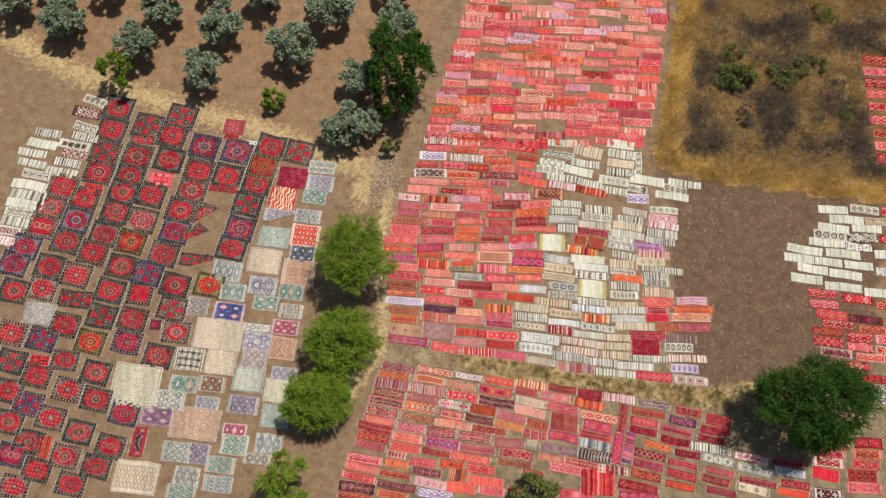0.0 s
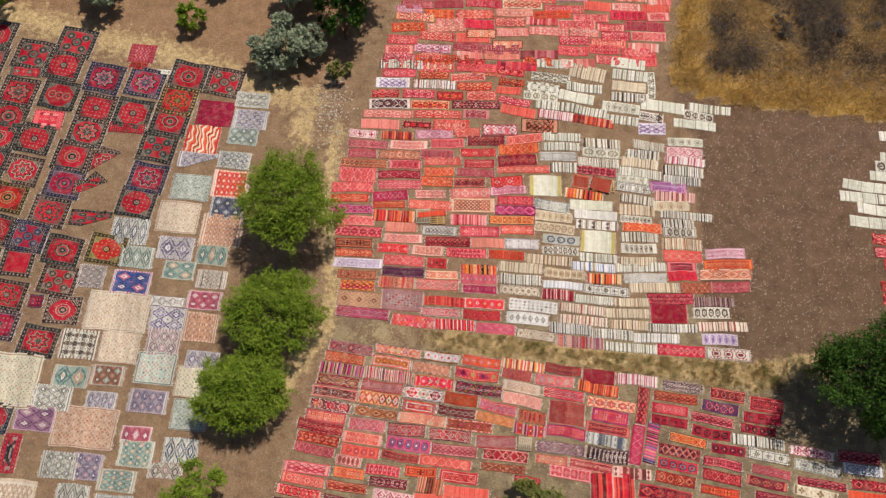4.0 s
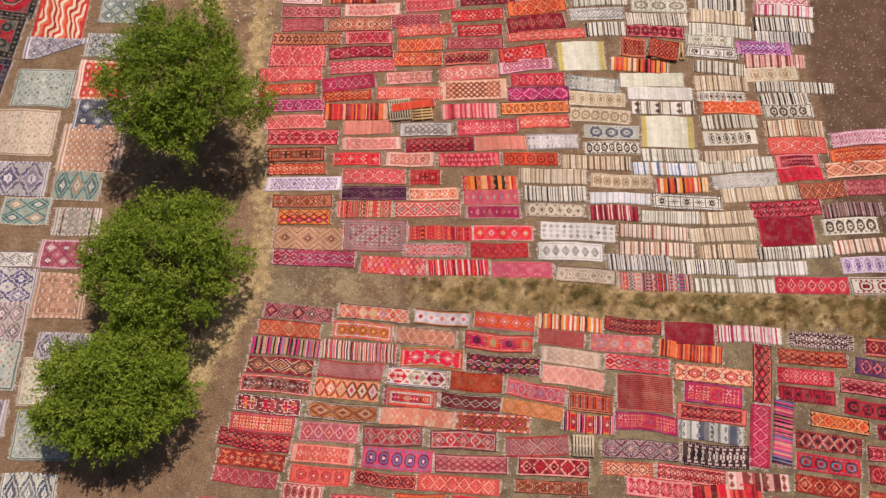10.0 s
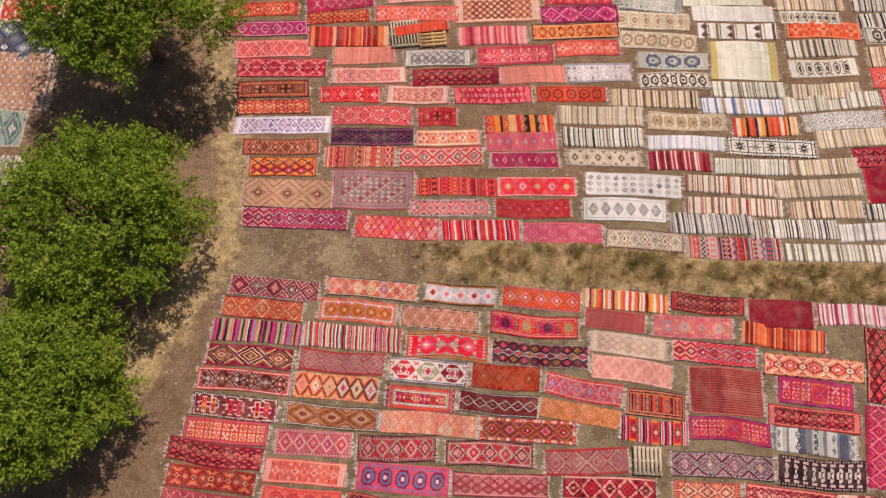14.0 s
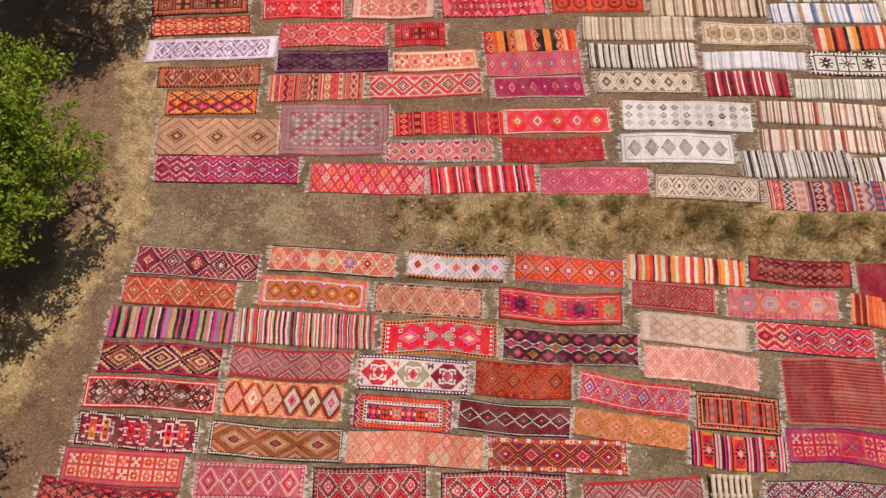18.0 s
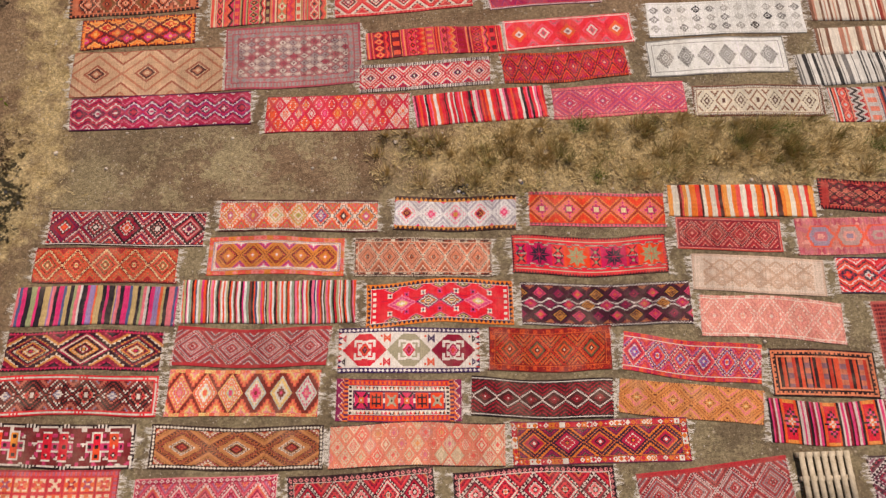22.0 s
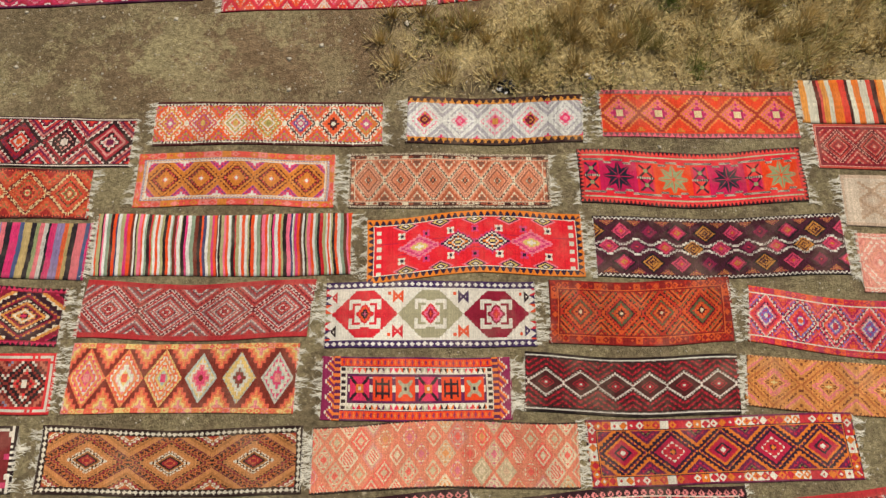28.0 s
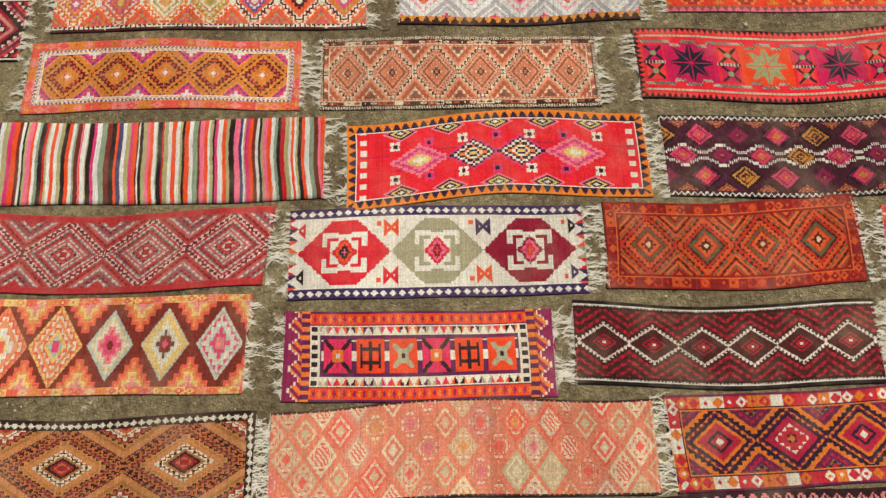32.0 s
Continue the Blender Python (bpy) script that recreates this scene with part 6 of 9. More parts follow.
rug(4.74, -3.17, 3.57, 0.85, -8.6, "h19 rw 5", 0.0115, True)
rug(9.39, -3.62, 2.44, 0.87, -10.8, "band rm 5", 0.018, True)
rug(12.31, 0.92, 2.88, 0.76, -10.5, "d2 m2 9", 0.018, True)
rug(11.56, 0.08, 3.02, 0.86, -8.8, "hex ck 4", 0.018, True)
rug(12.20, -0.99, 3.15, 0.84, -10.6, "zig zm 6", 0.018, True)
rug(12.33, -2.42, 2.73, 1.75, -8.7, "grid R 2", 0.018, True)
rug(12.16, -3.82, 3.02, 0.86, -11.5, "hook mg 6", 0.018, True)
rug(-6.37, -2.20, 3.15, 0.88, -9.6, "hook2 c 6", 0.018, True)
rug(-3.15, -2.91, 2.80, 0.90, -7.8, "h26 p 4", 0.0115, True)
rug(-0.13, -3.37, 2.89, 0.93, -6.2, "h27 r 5", 0.0115, True)
rug(3.24, -3.86, 3.20, 0.89, -7.2, "h27 rw 5", 0.018, True)
rug(6.74, -4.45, 3.04, 0.93, -3.4, "h11 F 6", 0.018, True)
rug(11.65, -5.04, 3.69, 0.88, -8.5, "h35 up 4", 0.018, True)
rug(15.22, -4.56, 3.03, 0.89, -12.6, "ikat gb 9")
rug(15.19, -5.65, 3.15, 1.08, -9.4, "gm k 9")
rug(15.66, -2.80, 2.82, 1.01, -12.1, "hook mg 4", 0.036)
rug(15.37, -3.72, 3.39, 0.77, -11.8, "d2 rk 9")
rug(15.83, -1.86, 3.78, 0.83, -10.8, "zz pe 4")
rug(18.28, -2.01, 2.91, 0.90, -103.0, "d2 rk 5")
rug(17.51, -4.92, 2.97, 0.97, -104.8, "dx M 5")
rug(18.64, -4.85, 3.10, 0.92, -105.5, "str pm 22")
rug(15.07, 0.29, 2.50, 1.11, -8.1, "pl m2 1")
rug(14.95, -0.65, 3.15, 0.87, -12.7, "str or 20")
rug(18.06, -0.04, 3.17, 0.85, -7.5, "ws wp 10")
rug(-6.77, -2.98, 3.55, 0.81, -12.8, "d2 rk 9", 0.036, True)
rug(-6.91, -3.83, 3.25, 0.77, -12.4, "zz R 5", 0.036, True)
rug(-7.19, -4.62, 3.06, 0.73, -12.8, "zz F 6", 0.036, True)
rug(-3.52, -3.90, 2.99, 0.84, -9.4, "fl c 7", 0.018, True)
rug(-3.68, -4.86, 2.89, 0.82, -10.5, "gm c 4", 0.018, True)
rug(0.02, -4.45, 3.38, 1.00, -9.3, "gm pb3 5", 0.018, True)
rug(-0.62, -5.33, 2.94, 0.65, -11.5, "dx m2 5", 0.036, True)
rug(3.50, -4.98, 3.45, 0.83, -7.4, "d2 F 8", 0.018, True)
rug(2.81, -5.85, 3.91, 0.76, -9.1, "dx c 6", 0.036, True)
rug(7.41, -5.46, 3.35, 0.89, -7.5, "dx rw3 5", 0.036, True)
rug(7.19, -6.36, 3.41, 0.60, -7.4, "zz br 6")
rug(10.90, -5.87, 2.43, 0.66, -7.7, "dx pe 3", 0.036, True)
rug(13.85, -6.41, 3.22, 0.77, -12.4, "d2 rw3 12")
rug(16.91, -6.98, 2.88, 0.79, -7.4, "ikat pk 7")
rug(12.23, -6.86, 3.12, 0.90, -11.1, "zz p 5")
rug(21.57, -0.67, 3.15, 0.79, -9.2, "d2 k 9")
rug(25.01, -1.41, 2.63, 0.92, -10.7, "dx m2 4")
rug(27.94, -2.25, 2.54, 1.11, -11.4, "dib rk 3")
rug(20.93, -1.49, 3.39, 0.74, -9.4, "d2 R 7")
rug(24.30, -2.34, 2.76, 0.85, -13.0, "dx ub 4")
rug(27.45, -3.25, 2.92, 0.82, -8.9, "gm rk 3")
rug(20.37, -2.36, 2.80, 0.77, -10.3, "dx rp 5")
rug(23.54, -3.23, 3.27, 0.77, -13.3, "d2 cr 7")
rug(26.98, -4.09, 2.68, 0.68, -10.4, "gm rk 4")
rug(20.22, -3.25, 2.80, 0.73, -11.5, "gm rk 5")
rug(23.34, -4.24, 2.93, 0.79, -13.5, "gm rk 4")
rug(26.80, -4.96, 4.01, 0.80, -9.7, "ws wk 14")
rug(21.47, -4.68, 2.83, 0.75, -15.0, "dx ok 5")
rug(20.70, -5.55, 3.18, 0.83, -12.7, "dx m 5")
rug(24.45, -5.48, 2.60, 0.71, -11.1, "gm cr 4")
rug(27.44, -6.02, 3.10, 0.89, -13.0, "star wk 3")
rug(20.43, -6.53, 3.03, 0.79, -12.9, "gm rb 4")
rug(23.86, -6.44, 2.91, 0.73, -12.7, "zz cr 6")
rug(27.46, -7.17, 2.87, 0.66, -13.8, "dx F 4")
rug(20.14, -7.51, 3.01, 0.83, -13.4, "dx R 4")
rug(23.67, -7.45, 2.91, 0.82, -13.7, "dx rk 5")
rug(26.98, -7.98, 3.03, 0.70, -13.8, "dx m2 3")
rug(19.23, -8.57, 3.94, 0.99, -12.6, "dib rk 4")
rug(23.39, -8.47, 2.92, 0.68, -11.3, "pan or 5")
rug(27.39, -9.03, 2.83, 0.64, -11.2, "d2 cr 5")
rug(15.33, -8.15, 3.26, 2.39, -3.5, "ws r 6")
rug(30.81, -5.87, 3.31, 0.72, -12.2, "dx pw 4")
rug(30.97, -6.98, 3.38, 0.84, -13.3, "gm gw 3")
rug(31.12, -8.12, 3.62, 0.61, -11.0, "d2 cr 6")
rug(30.53, -8.79, 3.22, 0.74, -14.4, "fl b 4")
rug(34.31, -6.30, 3.13, 0.84, -7.3, "d2 cr 4")
rug(34.42, -7.21, 2.97, 0.79, -10.0, "dx wb 3")
rug(34.77, -8.37, 2.87, 0.74, -9.4, "dx rk 3")
rug(34.44, -9.14, 3.03, 0.64, -8.1, "pl o 1")
rug(39.03, -4.53, 3.12, 1.06, -3.0, "d2 r 3")
rug(38.72, -5.51, 2.82, 0.82, -3.3, "dx r 3")
rug(38.37, -6.26, 2.91, 1.04, -7.5, "d2 rw 3")
rug(37.92, -7.40, 2.62, 1.13, -11.8, "pl r 1")
rug(37.81, -9.25, 2.76, 1.13, -6.6, "fl k 3")
rug(42.69, -4.42, 2.83, 1.07, -3.3, "pan r 3")
rug(42.38, -5.48, 2.81, 0.94, -4.4, "d2 R 3")
rug(42.08, -6.50, 2.79, 0.92, -6.7, "dx r 3")
rug(41.50, -7.54, 2.89, 1.15, -5.3, "gm R 4")
rug(41.51, -8.67, 3.33, 1.03, -3.6, "dx p 4")
rug(45.77, -5.42, 2.80, 1.05, -6.7, "dx r 4")
rug(45.45, -7.03, 2.78, 1.04, -6.7, "d2 R 4")
rug(45.13, -8.62, 2.76, 1.02, -6.6, "dx p 4")
rug(-7.73, -5.96, 3.47, 0.82, -9.0, "d2 p 4", 0.036, True)
rug(-7.98, -6.79, 3.27, 0.75, -12.4, "dx c 4")
rug(-8.23, -7.67, 3.49, 0.75, -12.4, "zz r 5")
rug(-8.42, -8.62, 3.54, 0.91, -8.6, "dx m 5")
rug(-8.63, -9.51, 3.23, 0.75, -7.5, "d2 R 4")
rug(-4.56, -5.53, 1.91, 0.77, -9.8, "gm pk 5", 0.036, True)
rug(-4.52, -6.42, 2.31, 0.76, -9.5, "dx o 4")
rug(-4.69, -7.40, 3.05, 0.70, -10.1, "d2 R 4")
rug(-4.50, -8.54, 3.84, 0.75, -10.4, "zz m 6")
rug(-4.90, -9.30, 2.95, 0.64, -8.2, "dx R 4")
rug(-1.96, -6.26, 2.58, 0.76, -8.4, "zz rp 7")
rug(-1.54, -7.19, 2.86, 0.70, -8.6, "zz m 4")
rug(-1.11, -8.25, 3.16, 0.85, -11.7, "dx pw 4")
rug(-0.69, -9.25, 3.40, 0.85, -8.9, "d2 li 5")
rug(0.93, -6.47, 2.39, 0.77, -6.5, "pan o 3")
rug(1.62, -7.48, 1.90, 1.18, -11.4, "str br 10")
rug(1.81, -8.62, 2.82, 1.07, -6.5, "pl c 1")
rug(3.78, -6.93, 2.85, 0.87, -8.7, "dib r 4")
rug(4.31, -8.14, 3.39, 0.97, -7.2, "pl c 1")
rug(4.85, -8.96, 2.82, 0.86, -7.5, "dx p 4")
rug(8.94, -7.32, 2.00, 0.65, -10.8, "d2 r 4")
rug(7.08, -8.80, 1.13, 0.64, -8.1, "pl r 1")
rug(13.15, -9.30, 3.36, 1.00, -7.2, "star p 3")
rug(19.24, -9.40, 3.90, 0.78, -3.1, "dx M 4")

# ---- kilims of the middle field ----
rug(-3.72, 22.03, 2.40, 0.87, -7.1, "pan pw 4")
rug(-0.69, 21.78, 2.75, 0.79, -4.3, "str R 14")
rug(2.60, 21.82, 3.18, 0.88, -1.4, "dx li2 3")
rug(5.56, 21.90, 2.20, 0.97, -2.9, "dx c 5")
rug(8.39, 21.98, 2.91, 0.80, -5.1, "dx p 6")
rug(-3.23, 21.01, 3.43, 0.78, -5.1, "zz F 7")
rug(0.32, 20.83, 3.26, 0.86, -3.0, "zz bp 6")
rug(3.72, 20.90, 2.89, 0.87, 0.6, "dx rp 5")
rug(7.13, 21.08, 3.25, 0.96, -1.5, "d2 m2 8")
rug(10.50, 21.15, 3.14, 0.88, 4.8, "dx c 5")
rug(-3.74, 20.15, 2.43, 0.85, -4.2, "dx F 6")
rug(-0.49, 19.90, 3.65, 0.85, -3.2, "dx t 5")
rug(2.80, 19.90, 2.79, 0.86, -1.8, "lt F 8")
rug(6.40, 19.93, 3.05, 0.77, -1.3, "fl r 6")
rug(9.93, 20.20, 3.48, 1.04, 1.7, "dx or 4")
rug(3.27, 19.20, 3.13, 0.76, -1.4, "zz c 5")
rug(6.43, 18.88, 2.61, 0.76, -2.5, "d2 r 7")
rug(9.75, 19.12, 3.35, 1.03, 1.8, "dx rk 6")
rug(-3.58, 19.20, 3.97, 0.76, -5.1, "zz br 9")
rug(-0.01, 18.98, 2.76, 0.84, -4.3, "dx rp 5")
rug(2.93, 18.22, 2.59, 0.84, -1.6, "dx o 5")
rug(6.09, 18.04, 3.24, 0.75, -4.4, "zz F 6")
rug(10.24, 18.24, 4.52, 0.68, -1.1, "zz c 8")
rug(-4.13, 18.12, 3.22, 1.40, -5.1, "dx ck 5")
rug(-0.52, 18.05, 3.67, 0.75, -2.1, "dx cr 4")
rug(2.71, 17.29, 2.74, 0.91, -4.3, "dx o 4")
rug(5.52, 17.14, 2.68, 0.91, -1.8, "d2 m2 8")
rug(8.73, 17.14, 2.78, 1.00, 2.2, "fl r 4")
rug(-0.49, 17.09, 3.68, 0.82, -1.5, "d2 p 9")
rug(-4.58, 16.98, 3.56, 0.90, -2.0, "dx ck 5")
rug(-1.31, 16.10, 2.98, 0.89, 2.2, "zz M 6")
rug(2.10, 16.14, 2.55, 0.81, -1.7, "zz bp 4")
rug(5.51, 16.14, 3.31, 0.90, 0.2, "dx bp 4")
rug(8.80, 16.34, 3.11, 0.82, 2.0, "dx mv 5")
rug(12.05, 16.67, 2.68, 1.90, -3.4, "cream y 1")
rug(-4.77, 15.98, 3.20, 0.72, -1.7, "dx o 6")
rug(-4.66, 14.98, 3.78, 0.79, -4.0, "dx mg 7")
rug(-1.43, 15.30, 2.79, 0.64, -1.2, "d2 or 8")
rug(2.11, 15.15, 3.70, 0.80, -5.1, "fl c 8")
rug(5.67, 15.04, 3.82, 1.28, -2.3, "lt t 9")
rug(9.36, 15.37, 3.05, 0.81, -3.7, "dx rp 7")
rug(9.30, 14.47, 3.47, 0.88, -3.9, "dx mg 4")
rug(-1.02, 14.24, 3.50, 1.02, -5.1, "str o 14")
rug(5.32, 13.71, 3.01, 0.94, -3.7, "str p 14")
rug(8.99, 13.61, 3.85, 0.79, -2.9, "zz ok 9")
rug(-4.34, 13.92, 3.32, 0.86, -3.8, "dx ck 6")
rug(-0.40, 13.22, 2.65, 0.85, -2.7, "pl sm 1")
rug(2.80, 12.82, 2.91, 0.85, -4.4, "d2 gy 7")
rug(6.21, 12.64, 3.32, 0.93, -2.6, "fl p 7")
rug(9.37, 12.71, 2.83, 0.78, -2.9, "fl c 5")
rug(-3.99, 12.94, 3.86, 0.92, -5.1, "zz rp 5")
rug(-0.25, 12.21, 3.22, 0.76, -3.8, "dx bp 7")
rug(3.50, 11.81, 3.75, 0.84, -2.9, "d2 rk 8")
rug(6.84, 11.61, 2.80, 0.84, -3.6, "pl sm 1")
rug(9.69, 11.45, 2.77, 0.92, -4.4, "fl gl 8")
rug(-4.37, 11.92, 3.10, 0.83, -3.1, "pan br 5")
rug(-4.36, 11.06, 3.15, 0.67, -3.8, "d2 o 9")
rug(-1.08, 11.36, 2.61, 0.75, -5.1, "fl r 7")
rug(1.79, 11.09, 2.68, 0.90, -5.9, "dx sm 3")
rug(5.00, 10.78, 3.33, 0.83, -3.9, "zz rp 8", 0.036, True)
rug(8.34, 10.52, 2.97, 0.75, -5.1, "gm or 5", 0.036, True)
rug(-4.02, 10.16, 4.07, 0.81, -4.1, "dx li 7", 0.036, True)
rug(-0.22, 10.27, 3.34, 0.88, -6.3, "zz ck 5", 0.036, True)
rug(2.54, 9.97, 1.62, 0.89, -3.9, "pan r 3", 0.036, True)
rug(5.96, 9.32, 2.91, 0.81, -4.4, "ikat ok 8", 0.036, True)
rug(-0.26, 9.28, 3.47, 0.80, -5.1, "d2 uk 10", 0.036, True)
rug(2.91, 8.94, 2.64, 0.73, -4.4, "fl pe 6", 0.036, True)
rug(-4.11, 9.16, 3.20, 0.72, -4.5, "dx br 6", 0.036, True)
rug(-0.83, 8.41, 2.91, 0.93, -5.1, "folk2 c 7", 0.018, True)
rug(2.52, 8.11, 3.45, 0.86, -4.0, "h44 rp 5", 0.018, True)
rug(5.95, 8.50, 2.95, 0.87, -4.5, "h42 mv 6", 0.018, True)
rug(6.00, 7.64, 2.81, 0.75, -5.1, "h41 M 7", 0.018, True)
rug(-4.04, 8.26, 2.80, 0.86, -5.1, "d2 og 5", 0.036, True)
rug(-3.87, 7.05, 3.64, 1.25, -7.2, "tan t 3", 0.018, True)
rug(-0.37, 6.90, 3.29, 1.75, -6.3, "old rg 5", 0.018, True)
rug(3.07, 6.71, 3.35, 0.77, -5.7, "folk1 r 9", 0.018, True)
rug(6.36, 6.42, 3.16, 0.84, -5.1, "h38 rg2 5", 0.018, True)
rug(2.68, 5.82, 3.14, 0.76, -5.7, "h37 rp 5", 0.018, True)
rug(6.05, 5.48, 3.04, 0.83, -5.7, "h39 rk 8", 0.018, True)
rug(-3.60, 5.93, 4.23, 0.89, -7.3, "zig2 M 8", 0.018, True)
rug(0.49, 5.15, 3.37, 0.95, -7.9, "h29 r 5", 0.018, True)
rug(3.83, 4.75, 3.11, 0.85, -4.5, "s4 rm 16", 0.018, True)
rug(7.10, 4.34, 3.17, 0.85, -6.3, "h40 p 4", 0.018, True)
rug(13.78, 21.25, 3.27, 0.80, -3.7, "ws w 12")
rug(13.67, 20.33, 3.18, 0.79, -2.9, "ws w 10")
rug(13.36, 19.40, 3.16, 0.86, -2.2, "d2 g 12")
rug(13.70, 18.33, 2.26, 0.94, -3.1, "ws wk 7")
rug(17.23, 20.53, 3.17, 0.88, -6.6, "ws wn 6")
rug(17.11, 19.64, 3.22, 0.95, -6.6, "gm w 3")
rug(16.77, 18.69, 3.55, 0.86, -6.4, "ws wn 22")
rug(16.56, 17.91, 3.39, 0.84, -9.2, "zz cr 6")
rug(15.12, 16.96, 1.38, 1.30, -13.3, "lt R 6")
rug(15.28, 15.76, 3.23, 0.89, -9.2, "str om 14")
rug(20.72, 19.35, 2.80, 0.87, -8.5, "ws wk 9")
rug(21.33, 20.18, 2.63, 0.87, -11.5, "ws wn 20")
rug(20.38, 18.57, 3.13, 0.94, -9.6, "ws b 8")
rug(20.28, 17.62, 3.62, 0.84, -10.2, "ws w 14")
rug(19.59, 17.07, 2.68, 0.83, -9.4, "gm w 3")
rug(19.56, 16.23, 2.94, 0.82, -9.7, "star wk 4")
rug(22.56, 16.25, 3.19, 0.92, -7.2, "d2 vi 9")
rug(19.78, 15.18, 2.88, 0.81, -12.1, "ws wn 9")
rug(22.99, 15.34, 3.41, 0.91, -6.4, "ws pk 9")
rug(22.60, 14.53, 3.01, 0.90, -2.2, "gm b 3")
rug(19.63, 14.19, 2.97, 0.97, -6.6, "ws bn 9")
rug(23.71, 13.58, 4.37, 0.72, -7.6, "ws wk 17")
rug(19.46, 13.36, 2.62, 0.64, -5.9, "gm wk 8")
rug(22.94, 12.88, 2.70, 0.80, -3.5, "ws wk 8")
rug(24.60, 20.45, 3.02, 0.80, -5.1, "gm w 4")
rug(24.39, 19.48, 3.16, 0.97, -6.6, "dx pw 4")
rug(24.32, 18.64, 3.38, 0.78, -8.6, "ws wp 7")
rug(24.05, 17.68, 3.46, 0.94, -7.8, "ws wk 11")
rug(23.81, 16.81, 3.17, 0.84, -7.3, "ws gs 16")
rug(12.44, 14.79, 2.94, 0.95, -12.5, "fl gb 8")
rug(15.79, 14.76, 3.56, 0.89, -5.1, "pl y 1")
rug(12.46, 13.83, 3.25, 0.87, -8.4, "gm b 6")
rug(12.52, 12.79, 3.33, 0.85, -9.6, "gm b 6")
rug(16.10, 13.86, 3.60, 0.80, -6.3, "pl g 1")
rug(16.14, 12.95, 3.51, 0.79, -5.7, "ikat wk 6")
rug(19.91, 12.68, 3.23, 0.87, -7.1, "fl or 5")
rug(23.03, 12.13, 2.68, 0.87, -3.5, "gm wk 4")
rug(19.56, 11.78, 3.10, 0.86, -3.8, "ws wn 9")
rug(23.07, 11.06, 3.21, 1.01, -5.1, "ws tn 20")
rug(12.99, 11.73, 3.04, 0.84, -7.2, "gm gb 3")
rug(16.07, 11.47, 2.87, 1.92, -6.6, "cream y 1")
rug(19.44, 10.79, 2.92, 0.85, -3.0, "gm wk 6")
rug(12.87, 10.79, 2.95, 0.76, -5.1, "gm wk 7", 0.036, True)
rug(22.99, 10.02, 3.20, 1.00, -3.8, "zz c 4")
rug(26.58, 10.17, 3.26, 0.93, -0.0, "dx li2 6")
rug(11.85, 9.98, 3.74, 0.82, -6.7, "ws bn 12", 0.036, True)
rug(15.95, 10.05, 3.10, 0.75, -6.4, "ws w 9")
rug(19.21, 9.67, 3.02, 0.76, -3.1, "ws b 9")
rug(22.78, 9.10, 2.40, 0.91, -2.6, "d2 cr 10")
rug(26.66, 9.20, 4.10, 0.92, -0.1, "d2 or 12")
rug(15.51, 9.28, 3.47, 0.74, -6.3, "ws wb 10")
rug(19.38, 9.14, 4.13, 0.75, -0.2, "ws w 16")
rug(22.76, 8.34, 2.40, 0.82, -0.9, "gm rg2 5")
rug(26.32, 8.37, 4.29, 0.98, -0.9, "dx t 4")
rug(9.41, 9.39, 3.56, 0.88, -6.8, "ws b 12", 0.036, True)
rug(13.04, 8.77, 3.23, 0.81, -7.6, "gm b 6", 0.036, True)
rug(16.27, 8.24, 2.75, 0.88, -3.7, "str om 12")
rug(19.67, 8.23, 3.43, 0.82, -1.0, "zz g 8")
rug(23.73, 7.30, 2.55, 0.96, -0.5, "dx br 5")
rug(26.60, 7.26, 3.12, 0.89, -0.7, "zz F 7")
rug(20.27, 7.39, 3.99, 0.81, -1.7, "ws b 12")
rug(9.36, 8.38, 3.37, 0.87, -6.3, "ws wk 13", 0.036, True)
rug(12.82, 7.81, 3.20, 0.65, -7.0, "ws ww 11", 0.036, True)
rug(16.34, 7.28, 3.67, 0.86, -8.3, "star wk 5")
rug(9.28, 7.45, 3.06, 0.79, -6.4, "h47 b 9", 0.018, True)
rug(12.38, 7.02, 2.55, 0.86, -6.6, "ws rw2 9", 0.036, True)
rug(15.27, 6.50, 3.08, 0.71, -6.4, "ws w 14")
rug(18.31, 6.21, 2.78, 0.72, -3.0, "ws b 9")
rug(21.50, 6.43, 3.78, 0.94, -1.5, "zz cr 8")
rug(25.03, 6.06, 3.15, 0.80, -2.7, "ws mk 14")
rug(21.24, 5.18, 2.91, 1.57, -1.8, "pl cr 1")
rug(24.67, 5.17, 2.89, 0.93, -1.8, "gm wk 5")
rug(10.29, 6.14, 3.88, 0.98, -8.1, "spot g 8", 0.018, True)
rug(9.75, 5.11, 3.38, 1.03, -7.3, "h45 g 6", 0.018, True)
rug(14.22, 5.76, 3.62, 0.77, -9.3, "ws pb2 16")
rug(17.86, 5.30, 3.49, 0.78, -2.9, "ws b 15")
rug(14.21, 4.82, 3.91, 0.76, -7.5, "ws pb2 13")
rug(17.90, 4.35, 2.99, 0.77, -3.9, "ws bn 12")
rug(21.40, 3.99, 3.85, 0.70, -2.7, "ws wk 17")
rug(25.41, 4.02, 3.98, 0.78, -1.8, "ws pb2 10")
rug(13.16, 4.19, 3.27, 0.89, -6.3, "ws gs 14", 0.036, True)
rug(16.45, 3.64, 3.36, 0.82, -5.1, "ws wk 14")
rug(20.01, 3.22, 3.60, 0.76, -3.1, "ws g 10")
rug(25.05, 3.00, 2.82, 0.90, -3.8, "gm li 5")
rug(10.34, 3.75, 3.10, 0.84, -9.3, "h46 wn 9", 0.018, True)
rug(13.83, 3.08, 3.70, 0.94, -7.1, "folk3 wm 5", 0.018, True)
rug(17.83, 2.51, 4.16, 0.74, -6.4, "ws w 12")
